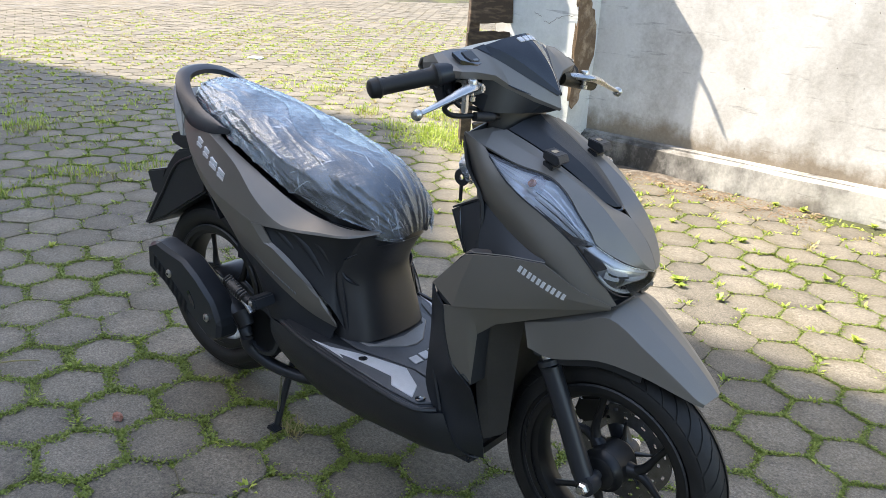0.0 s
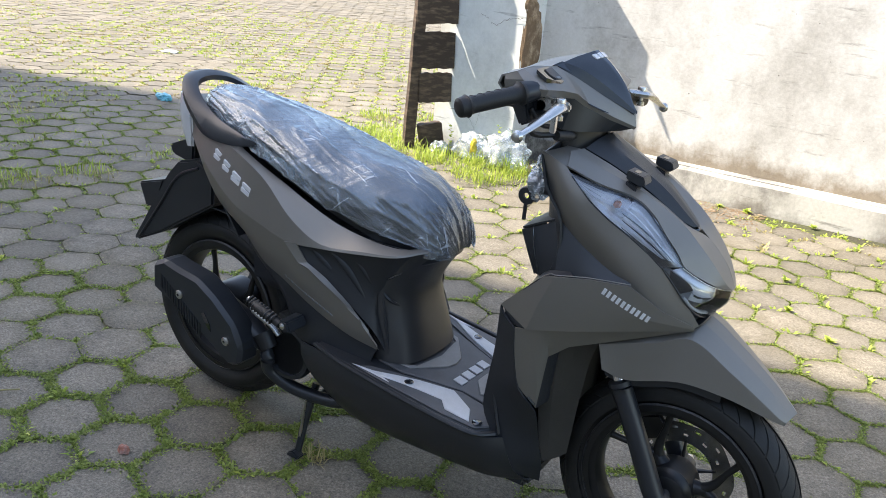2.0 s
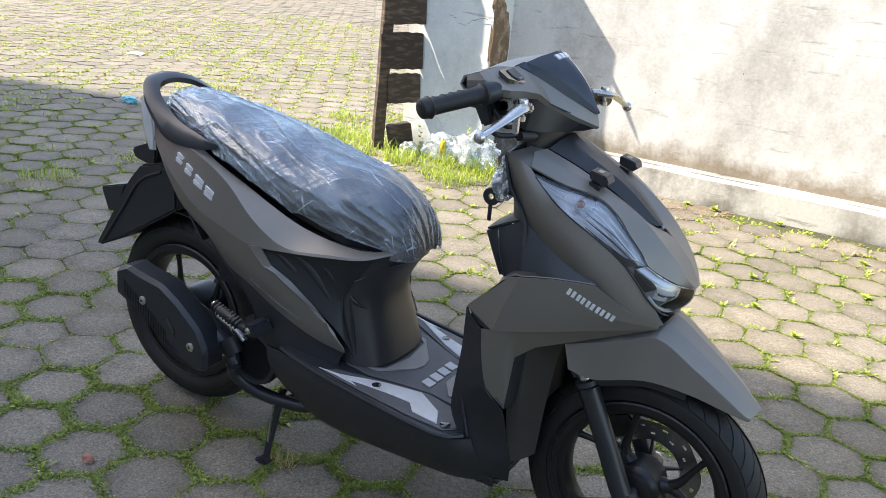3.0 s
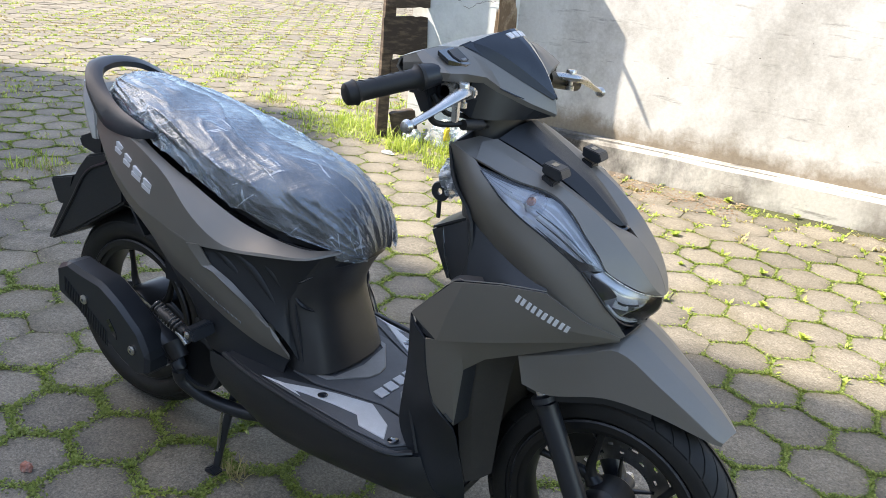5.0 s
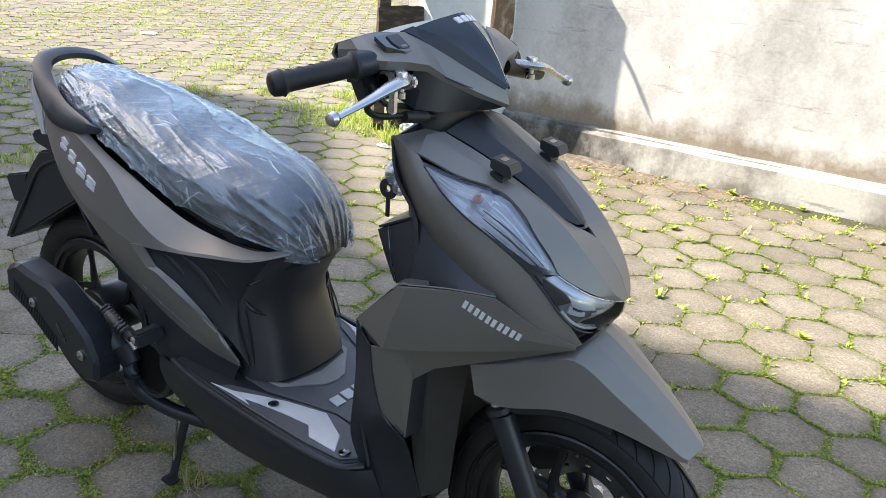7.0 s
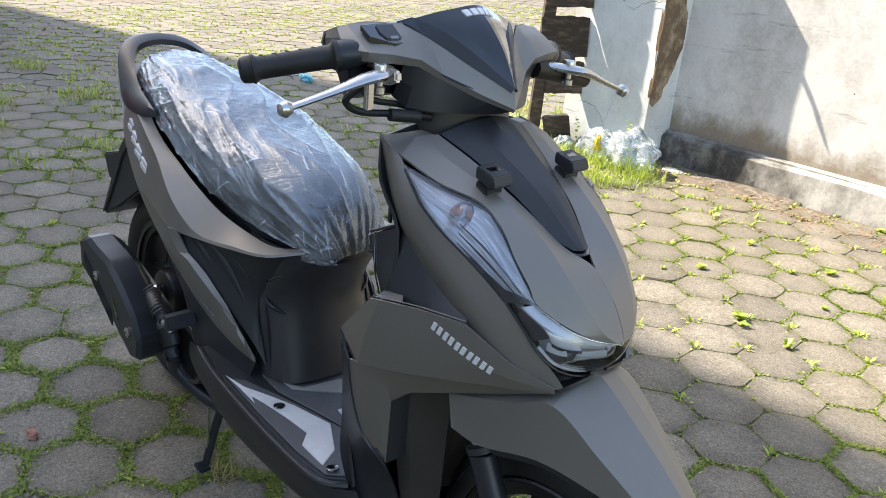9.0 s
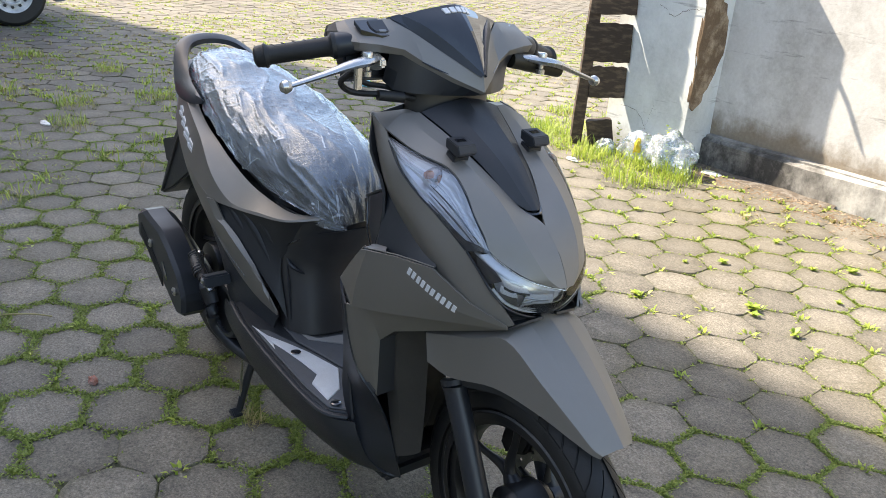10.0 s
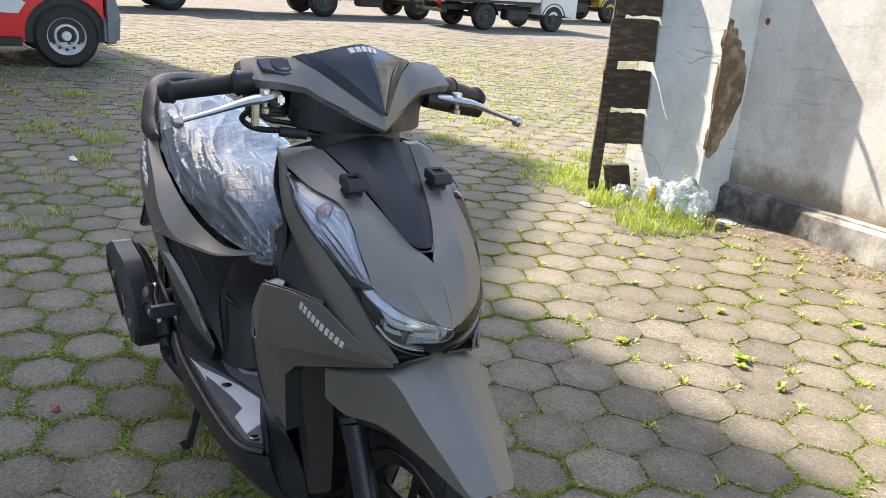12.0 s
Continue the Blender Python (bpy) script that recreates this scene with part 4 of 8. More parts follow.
low_full = low_half + [[(x, -y, z) for x, y, z in r] for r in low_half[-2::-1]]
low = part("headlamp", sheet(low_full, 4, 4, 0.002, flip=True), "lens", scooter, "clear wedge-shaped low headlamp across the nose")
low.visible_shadow = False
M["frost"] = material("frosted_light_guide", (0.72, 0.73, 0.74), 0.35, 0.0, (0.62, 0.63, 0.64), 30, 0.3, 0.0, 300, 0.05)
for f in (1, -1):
    bm = bmesh.new()
    quads(bm, np.array([[on_surface(low_sf, i / 16, j / 8, 0.018) for j in range(9)] for i in range(17)]) * np.array([1, f, 1]))
    part("lamp_back", bm, "silverref", low, "silvered back of the lamp", 30)
    part("light_guide", facet(low_sf, ((0.0, 0.05), (0.03, 0.62), (0.26, 0.34), (0.60, 0.17), (0.97, 0.09), (0.97, 0.0), (0.5, 0.0)), (0.003,) * 7, f), "frost", low, "pale light guide along the lamp's top")
    part("lamp_blank", facet(low_sf, ((0.03, 0.72), (0.22, 0.46), (0.34, 0.52), (0.30, 0.97), (0.12, 0.97)), (0.004,) * 5, f), "smoothblack", low, "black blank in the lamp")
    part("facet", facet(low_sf, ((0.27, 0.40), (0.62, 0.23), (0.67, 0.38), (0.40, 0.60)), (0.004, 0.004, 0.007, 0.009), f), "frost", low, "pale facet")
    part("facet_gap", facet(low_sf, ((0.40, 0.61), (0.67, 0.39), (0.68, 0.43), (0.42, 0.65)), (0.005,) * 4, f), "smoothblack", low, "black gap between facets")
    part("facet", facet(low_sf, ((0.37, 0.66), (0.55, 0.53), (0.60, 0.66), (0.42, 0.84)), (0.006, 0.005, 0.006, 0.008), f), "frost", low, "pale facet")
    part("facet", facet(low_sf, ((0.42, 0.86), (0.60, 0.68), (0.70, 0.93), (0.56, 0.96)), (0.005, 0.009, 0.008, 0.004), f), "engine", low, "grey facet")
    part("facet", facet(low_sf, ((0.64, 0.46), (0.90, 0.22), (0.93, 0.50), (0.70, 0.60)), (0.008, 0.005, 0.006, 0.009), f), "silverref", low, "silvered facet")
    for k in range(6):
        t = k / 5
        part("lamp_flute", along(low_sf, ((0.66 + 0.04 * t, 0.60 + 0.055 * k), (0.80, 0.56 + 0.055 * k), (0.93, 0.50 + 0.06 * k)), 0.008, 0.0022, f, 2), "disc", low)
    part("light_guide", along(low_sf, ((0.36, 0.95), (0.56, 0.93), (0.76, 0.90), (0.93, 0.86)), 0.003, 0.0026, f), "frost", low, "pale light guide along the lamp's foot")
    part("lamp_rim", along(low_sf, [(u, 1.0) for u in (0.0, 0.2, 0.4, 0.6, 0.8, 1.0)], -0.0004, 0.0018, f), "smoothblack", low)
    part("lamp_rim", along(low_sf, [(u, 0.0) for u in (0.0, 0.25, 0.5, 0.75, 1.0)], -0.0002, 0.0012, f), "steel", low, "thin bright rim of the lamp")
# chin under the lamp
chin = [
    [(-0.004, -0.079, 0.655), (-0.012, -0.076, 0.645), (-0.040, -0.066, 0.632)],
    [(0.001, -0.042, 0.640), (-0.008, -0.041, 0.632), (-0.040, -0.036, 0.622)],
    [(0.004, 0, 0.629), (-0.006, 0, 0.623), (-0.040, 0, 0.616)],
]
part("chin", sheet(chin + [[(x, -y, z) for x, y, z in r] for r in chin[-2::-1]], 3, 3, 0.004, flip=True), "smoothblack", scooter, "black chin below the headlamp")

# -- leg shields: angular grey wings with raised lettering bars --
wing = [
    [(-0.346, -0.174, 0.600), (-0.300, -0.184, 0.646), (-0.258, -0.190, 0.689)],
    [(-0.280, -0.190, 0.573), (-0.262, -0.193, 0.632), (-0.238, -0.191, 0.695)],
    [(-0.200, -0.172, 0.590), (-0.188, -0.176, 0.640), (-0.175, -0.175, 0.703)],
    [(-0.115, -0.141, 0.608), (-0.110, -0.149, 0.646), (-0.106, -0.152, 0.703)],
    [(-0.050, -0.110, 0.619), (-0.048, -0.117, 0.638), (-0.048, -0.119, 0.660)],
    [(0.004, -0.082, 0.627), (0.004, -0.083, 0.630), (0.004, -0.083, 0.634)],
]
both("leg_shield", wing, "paint", "angular matte grey leg shield with silver lettering", nu=2, nv=2, flip=True, curve_v=False, curve_u=False, smooth=9)
for s in (-1, 1):
    part("shield_edge", tube([(-0.346, s * 0.173, 0.602), (-0.258, s * 0.189, 0.691), (-0.238, s * 0.190, 0.697), (-0.175, s * 0.174, 0.705), (-0.106, s * 0.151, 0.705)], 0.0011, 6, 2), "paint", scooter)
corner = [
    [(-0.346, -0.174, 0.600), (-0.334, -0.176, 0.585), (-0.330, -0.178, 0.571)],
    [(-0.330, -0.180, 0.590), (-0.312, -0.185, 0.580), (-0.306, -0.186, 0.571)],
    [(-0.286, -0.189, 0.573), (-0.286, -0.189, 0.572), (-0.286, -0.189, 0.570)],
]
both("shield_corner", corner, "smoothblack", "black corner facet of the leg shield", nu=2, nv=2, flip=True, curve_u=False, curve_v=False, smooth=9)
# darker copy of the body grey: the shade beside the wheel is painted in
M["shadegrey"] = material("shaded_grey_plastic", (0.056, 0.052, 0.046), 0.5, 0.30, (0.050, 0.047, 0.042), 30, 0.5, 0.1, 400, 0.05)
# grey flank below the crease: it runs on to the nose tip and ends in a point by the knee
flank = [  # crease, middle, lower edge
    [(-0.306, -0.190, 0.567), (-0.302, -0.183, 0.505), (-0.298, -0.171, 0.442)],
    [(-0.282, -0.190, 0.572), (-0.278, -0.177, 0.500), (-0.275, -0.157, 0.410)],
    [(-0.264, -0.188, 0.576), (-0.257, -0.170, 0.505), (-0.257, -0.145, 0.386)],
    [(-0.244, -0.184, 0.580), (-0.242, -0.168, 0.545), (-0.243, -0.154, 0.512)],
    [(-0.200, -0.171, 0.590), (-0.202, -0.161, 0.567), (-0.204, -0.152, 0.546)],
    [(-0.115, -0.142, 0.607), (-0.118, -0.133, 0.592), (-0.120, -0.125, 0.578)],
    [(-0.050, -0.110, 0.618), (-0.052, -0.104, 0.610), (-0.053, -0.098, 0.602)],
    [(0.003, -0.082, 0.6265), (0.001, -0.078, 0.6235), (0.000, -0.075, 0.6205)],
]
both("lower_flank", flank, "paint", "matte grey flank under the leg shield's crease", nu=3, nv=3, flip=True, curve_u=False, smooth=20)
lip = [[r[2], (r[2][0] + 0.012, r[2][1] + 0.022, r[2][2] + 0.010), (r[2][0] + 0.016, r[2][1] + 0.060, r[2][2] + 0.014)] for r in flank[1:]]
both("flank_return", lip, "black", "rolled-in lower edge of the flank", nu=3, nv=2, flip=True, curve_u=False, smooth=25)
# inner strip between the flank and the wheel, with a ridge down its middle; shade is in its colour
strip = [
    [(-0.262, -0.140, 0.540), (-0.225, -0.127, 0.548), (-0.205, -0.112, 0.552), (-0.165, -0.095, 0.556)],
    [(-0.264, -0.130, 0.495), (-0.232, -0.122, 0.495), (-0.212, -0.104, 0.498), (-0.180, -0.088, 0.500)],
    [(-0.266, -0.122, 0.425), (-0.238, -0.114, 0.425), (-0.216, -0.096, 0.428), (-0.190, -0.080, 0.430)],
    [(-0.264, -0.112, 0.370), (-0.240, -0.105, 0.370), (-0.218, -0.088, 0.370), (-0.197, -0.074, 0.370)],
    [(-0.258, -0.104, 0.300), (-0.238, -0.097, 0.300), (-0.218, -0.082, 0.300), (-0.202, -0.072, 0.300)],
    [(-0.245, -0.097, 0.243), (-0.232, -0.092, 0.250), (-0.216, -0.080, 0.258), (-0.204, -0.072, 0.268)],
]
both("inner_strip", strip, "shadegrey", "inner strip beside the front wheel, its grey darkened for shade", nu=4, nv=2, flip=True, curve_v=False, smooth=16)
knee = [
    [(-0.346, -0.173, 0.599), (-0.336, -0.178, 0.585), (-0.305, -0.189, 0.567)],
    [(-0.354, -0.160, 0.500), (-0.340, -0.167, 0.500), (-0.301, -0.182, 0.505)],
    [(-0.368, -0.148, 0.420), (-0.342, -0.154, 0.425), (-0.290, -0.165, 0.430)],
    [(-0.374, -0.145, 0.350), (-0.330, -0.142, 0.360), (-0.258, -0.143, 0.380)],
    [(-0.350, -0.148, 0.300), (-0.315, -0.134, 0.300), (-0.256, -0.110, 0.300)],
    [(-0.320, -0.145, 0.255), (-0.292, -0.124, 0.240), (-0.246, -0.099, 0.240)],
    [(-0.300, -0.128, 0.210), (-0.282, -0.105, 0.195), (-0.252, -0.080, 0.182)],
]
for s in (-1, 1):
    part("leg_filler", prism([(-0.345, 0.45), (-0.270, 0.52), (-0.262, 0.42), (-0.262, 0.30), (-0.255, 0.215), (-0.30, 0.185), (-0.39, 0.20), (-0.385, 0.32)], s * 0.068 - 0.022, s * 0.068 + 0.022, "y", 0.004), "black", scooter)
both("knee_panel", knee, "smoothblack", "black lower leg panel", nu=3, nv=3, flip=True, smooth=25)
# inner wheel house: pale inner facets facing the wheel
house = [
    [(-0.205, -0.100, 0.545), (-0.190, 0, 0.57), (-0.205, 0.100, 0.545)],
    [(-0.211, -0.088, 0.495), (-0.215, 0, 0.49), (-0.211, 0.088, 0.495)],
    [(-0.214, -0.080, 0.41), (-0.240, 0, 0.41), (-0.214, 0.080, 0.41)],
    [(-0.212, -0.074, 0.31), (-0.268, 0, 0.31), (-0.212, 0.074, 0.31)],
    [(-0.208, -0.072, 0.262), (-0.285, 0, 0.255), (-0.208, 0.072, 0.262)],
]
part("inner_fender", sheet(house, 4, 4, 0.004, flip=False), "darkgrey", scooter, "dark grey inner fender behind the front wheel", 24)
part("wheel_house_top", block(-0.22, -0.06, -0.055, 0.055, 0.572, 0.60, 0.008), "black", scooter)
part("steering_cover", tube([(-0.20, 0, 0.60), (-0.17, 0, 0.54)], [0.05, 0.045], 16, 2), "black", scooter)

# -- rear face of the leg shield, pockets, ignition key --
inner = [
    [(-0.316, -0.143, 0.906), (-0.305, -0.07, 0.925), (-0.300, 0, 0.928), (-0.305, 0.07, 0.925), (-0.316, 0.143, 0.906)],
    [(-0.292, -0.157, 0.850), (-0.315, -0.08, 0.85), (-0.330, 0, 0.85), (-0.315, 0.08, 0.85), (-0.292, 0.157, 0.850)],
    [(-0.255, -0.150, 0.785), (-0.30, -0.10, 0.77), (-0.325, 0, 0.76), (-0.30, 0.10, 0.77), (-0.255, 0.150, 0.785)],
    [(-0.258, -0.160, 0.69), (-0.285, -0.12, 0.68), (-0.325, 0, 0.68), (-0.285, 0.12, 0.68), (-0.258, 0.160, 0.69)],
    [(-0.330, -0.166, 0.60), (-0.334, -0.12, 0.59), (-0.345, 0, 0.59), (-0.334, 0.12, 0.59), (-0.330, 0.166, 0.60)],
    [(-0.352, -0.158, 0.50), (-0.362, -0.10, 0.49), (-0.365, 0, 0.49), (-0.362, 0.10, 0.49), (-0.352, 0.158, 0.50)],
    [(-0.352, -0.148, 0.40), (-0.378, -0.09, 0.39), (-0.384, 0, 0.39), (-0.378, 0.09, 0.39), (-0.352, 0.148, 0.40)],
    [(-0.325, -0.150, 0.30), (-0.378, -0.09, 0.31), (-0.390, 0, 0.31), (-0.378, 0.09, 0.31), (-0.325, 0.150, 0.30)],
]
part("inner_panel", sheet(inner, 3, 3, 0.005), "black", scooter, "black inner leg panel", 35)
pocket = [  # outer face, top to bottom: rear block, seam, then the long facet running forward
    [(-0.340, -0.134, 0.748), (-0.321, -0.136, 0.708), (-0.302, -0.134, 0.666)],
    [(-0.316, -0.140, 0.760), (-0.301, -0.150, 0.712), (-0.286, -0.150, 0.670)],
    [(-0.258, -0.139, 0.790), (-0.254, -0.157, 0.735), (-0.248, -0.168, 0.686)],
    [(-0.182, -0.139, 0.742), (-0.174, -0.152, 0.716), (-0.165, -0.162, 0.699)],
    [(-0.112, -0.138, 0.712), (-0.110, -0.145, 0.704), (-0.108, -0.147, 0.700)],
]
both("pocket", pocket, "smoothblack", "smooth black moulded pocket behind the leg shield", nu=2, nv=2, flip=True, curve_u=False, curve_v=False, smooth=12)
rearp = [
    [(-0.340, -0.134, 0.748), (-0.346, -0.08, 0.750), (-0.346, -0.02, 0.748)],
    [(-0.321, -0.136, 0.708), (-0.330, -0.08, 0.706), (-0.334, -0.02, 0.700)],
    [(-0.302, -0.134, 0.666), (-0.310, -0.08, 0.656), (-0.322, -0.02, 0.650)],
]
both("pocket_back", rearp, "smoothblack", "rear face of the black pocket", nu=2, nv=2, flip=False, curve_u=False, curve_v=False, smooth=9)
# small shelf where the shield's top edge runs out to the rear
shelf = [[(-0.302, -0.182, 0.646), (-0.292, -0.150, 0.664)], [(-0.258, -0.189, 0.690), (-0.262, -0.166, 0.693)], [(-0.205, -0.179, 0.699), (-0.218, -0.167, 0.703)]]
both("pocket_shelf", shelf, "smoothblack", "black shelf on top of the leg shield", nu=3, nv=2, flip=False, curve_v=False)
for s in (-1, 1):
    part("pocket_seam", tube([(-0.315, s * 0.1445, 0.763), (-0.313, s * 0.1465, 0.752), (-0.300, s * 0.1548, 0.712), (-0.286, s * 0.1545, 0.674)], 0.0013, 6, 3), "gloss", scooter)
both("pocket_lid", [[(-0.245, -0.136, 0.796), (-0.295, -0.140, 0.773), (-0.341, -0.133, 0.7495)], [(-0.245, -0.10, 0.798), (-0.300, -0.08, 0.780), (-0.346, -0.07, 0.7515)], [(-0.25, -0.02, 0.798), (-0.31, -0.02, 0.778), (-0.347, -0.02, 0.7495)]], "smoothblack", "black pocket lid", nu=2, nv=2, flip=True, curve_u=False, curve_v=False, smooth=12)
key = part("ignition_key", join(lathe([(0.006, 0.003), (0.017, 0.003), (0.019, 0.0), (0.017, -0.003), (0.006, -0.003)], 24, "y", (-0.372, -0.071, 0.796), True), block(-0.376, -0.368, -0.073, -0.069, 0.745, 0.782, 0.001)), "smoothblack", scooter, "black ignition key hanging from its ring")
part("key_ring", tube([(-0.360 + 0.012 * math.cos(a), -0.071, 0.816 + 0.012 * math.sin(a)) for a in np.linspace(0, 6.2, 12)], 0.0012, 6, 2, cap=False), "steel", key)
part("lock_barrel", lathe([(0.018, -0.03), (0.020, 0.02), (0.016, 0.026), (0.006, 0.027)], 24, "x", (-0.330, -0.06, 0.822)), "smoothblack", scooter)

# -- steering neck and handlebar cover --
both("shield_top", [[(-0.318, -0.145, 0.9085), (-0.302, -0.12, 0.913), (-0.292, -0.090, 0.917)], [(-0.287, -0.151, 0.901), (-0.277, -0.118, 0.910), (-0.268, -0.088, 0.916)], [(-0.262, -0.147, 0.892), (-0.262, -0.117, 0.9085), (-0.256, -0.086, 0.914)]], "paint", "matte grey top corner of the front shield", nu=2, nv=2, flip=False)
part("neck_collar", sheet([[(x, y, z - 0.014) for x, y, z in r] for r in [[(-0.318, 0.143, 0.909), (-0.330, 0.07, 0.912), (-0.334, 0, 0.914), (-0.330, -0.07, 0.912), (-0.318, -0.143, 0.909)], [(-0.290, 0.125, 0.912), (-0.290, 0.06, 0.922), (-0.290, 0, 0.926), (-0.290, -0.06, 0.922), (-0.290, -0.125, 0.912)], [(-0.255, 0.088, 0.914), (-0.250, 0.045, 0.928), (-0.246, 0, 0.934), (-0.250, -0.045, 0.928), (-0.255, -0.088, 0.914)]]], 3, 3, 0.004), "smoothblack", scooter, "black collar round the steering neck")
part("steering_neck", tube([(-0.300, 0, 0.885), (-0.300, 0, 0.925), (-0.298, 0, 0.985)], [0.090, 0.086, 0.084], 24, 3, (1.0, 0.55), True, (1, 0, 0)), "darkgrey", scooter, "dark grey steering neck cover")
bar_half = [  # brow: rear top edge, middle of the sloping top, front ridge, lip under it
    [(-0.203, 0, 0.988), (-0.200, 0, 0.974), (-0.196, 0, 0.958), (-0.200, 0, 0.953)],
    [(-0.254, -0.043, 1.014), (-0.242, -0.043, 0.998), (-0.230, -0.040, 0.977), (-0.235, -0.041, 0.970)],
    [(-0.298, -0.080, 1.043), (-0.284, -0.081, 1.023), (-0.266, -0.079, 1.000), (-0.271, -0.080, 0.992)],
    [(-0.326, -0.110, 1.061), (-0.303, -0.112, 1.044), (-0.279, -0.110, 1.019), (-0.284, -0.110, 1.009)],
    [(-0.352, -0.150, 1.060), (-0.322, -0.150, 1.048), (-0.291, -0.150, 1.026), (-0.297, -0.150, 1.013)],
    [(-0.358, -0.180, 1.057), (-0.334, -0.182, 1.045), (-0.304, -0.181, 1.028), (-0.311, -0.179, 1.014)],
    [(-0.364, -0.192, 1.052), (-0.350, -0.196, 1.041), (-0.334, -0.196, 1.028), (-0.339, -0.191, 1.015)],
    [(-0.388, -0.191, 1.044), (-0.387, -0.195, 1.035), (-0.386, -0.194, 1.025), (-0.387, -0.190, 1.015)],
]
low_bar = [
    [(-0.200, 0, 0.956), (-0.225, 0, 0.946), (-0.290, 0, 0.950)],
    [(-0.235, -0.041, 0.972), (-0.250, -0.055, 0.946), (-0.300, -0.055, 0.950)],
    [(-0.271, -0.080, 0.994), (-0.272, -0.092, 0.947), (-0.315, -0.085, 0.950)],
    [(-0.284, -0.110, 1.011), (-0.296, -0.118, 0.950), (-0.330, -0.100, 0.955)],
    [(-0.291, -0.130, 1.014), (-0.320, -0.124, 0.962), (-0.345, -0.110, 0.962)],
]
part("handlebar_lower_cover", sheet([[(x, -y, z) for x, y, z in r] for r in low_bar[:0:-1]] + low_bar, 3, 2, 0.004, curve_u=False, curve_v=False), "smoothblack", scooter, "dark lower handlebar cover", 14)
bar_full = [[(x, -y, z) for x, y, z in r] for r in bar_half[:0:-1]] + bar_half
part("handlebar_cowl", sheet(bar_full, 3, 3, 0.004, curve_u=False, curve_v=False), "paint", scooter, "matte grey handlebar cover", 16)
# top and rear of the cover
top_half = [
    [(-0.306, 0, 1.084), (-0.372, 0, 1.066), (-0.395, 0, 1.010), (-0.350, 0, 0.965)],
    [(-0.320, -0.060, 1.073), (-0.385, -0.06, 1.058), (-0.400, -0.06, 1.010), (-0.355, -0.06, 0.965)],
    [(-0.328, -0.110, 1.062), (-0.390, -0.110, 1.050), (-0.402, -0.115, 1.014), (-0.360, -0.11, 0.970)],
    [(-0.354, -0.150, 1.061), (-0.394, -0.150, 1.048), (-0.404, -0.155, 1.022), (-0.368, -0.15, 0.985)],
    [(-0.366, -0.190, 1.053), (-0.396, -0.191, 1.042), (-0.402, -0.191, 1.026), (-0.380, -0.187, 1.000)],
]
part("handlebar_rear_cover", sheet([[(x, -y, z) for x, y, z in r] for r in top_half[:0:-1]] + top_half, 3, 3, 0.004, curve_v=False, flip=True), "paint", scooter, "grey rear handlebar cover", 25)
vis = [
    [(-0.328, 0.110, 1.063), (-0.313, 0.056, 1.078), (-0.297, 0.013, 1.0885), (-0.295, 0, 1.0895)],
    [(-0.298, 0.079, 1.046), (-0.279, 0.041, 1.060), (-0.264, 0.009, 1.0650), (-0.262, 0, 1.0660)],
    [(-0.255, 0.043, 1.018), (-0.240, 0.021, 1.028), (-0.231, 0.006, 1.0310), (-0.229, 0, 1.0320)],
    [(-0.203, 0.004, 0.986), (-0.202, 0.002, 0.986), (-0.201, 0.001, 0.9860), (-0.2005, 0, 0.9860)],
]
vis = [r + [(x, -y, z) for x, y, z in r[-2::-1]] for r in vis]
visor = part("visor", sheet(vis, 5, 2, 0.004, flip=True, curve_v=False), "gloss", scooter, "gloss black visor with small silver lettering", 9)
for s in (-1, 1):
    # satin border, widest at the rear corner
    border = [[(-0.333, s * 0.113, 1.063), (-0.326, s * 0.092, 1.0695)], [(-0.301, s * 0.083, 1.045), (-0.289, s * 0.066, 1.0555)], [(-0.257, s * 0.047, 1.016), (-0.247, s * 0.033, 1.0255)], [(-0.202, s * 0.006, 0.983), (-0.2005, s * 0.002, 0.9875)]]
    part("visor_border", sheet(border, 4, 2, 0.004, flip=s > 0), "smoothblack", visor, "satin black border of the visor", 30)
    part("brow_groove", tube([(-0.274, s * 0.087, 1.0035), (-0.252, s * 0.063, 0.9905), (-0.238, s * 0.047, 0.9835)], [0.0008, 0.0016, 0.0008], 6, 3), "gloss", scooter, "thin groove under the brow")
vis_rows, vis_y = np.array(vis), [r[1] for r in vis[0]]
for k in range(5):
    # five small blocks across the visor's top, bent over its ridge
    bm, ring = bmesh.new(), []
    for off, dy_, u in ((0, 0.0, 0.20), (0, 0.0, 0.50), (0, 0.0088, 0.50), (0, 0.0088, 0.20)):
        y = -0.029 + 0.0119 * k + dy_
        col = np.array([[np.interp(-y, [-q for q in vis_y], vis_rows[i, :, a]) for a in range(3)] for i in (0, 1)])
        ring.append(Vector(col[0] * (1 - u) + col[1] * u))
    top = [bm.verts.new(p + Vector((0.0012, 0, 0.0022))) for p in ring]
    low = [bm.verts.new(p - Vector((0.001, 0, 0.002))) for p in ring]
    bm.faces.new(top)
    for i in range(4):
        bm.faces.new((top[i], low[i], low[(i + 1) % 4], top[(i + 1) % 4]))
    part("lettering", bm, "silver", visor)

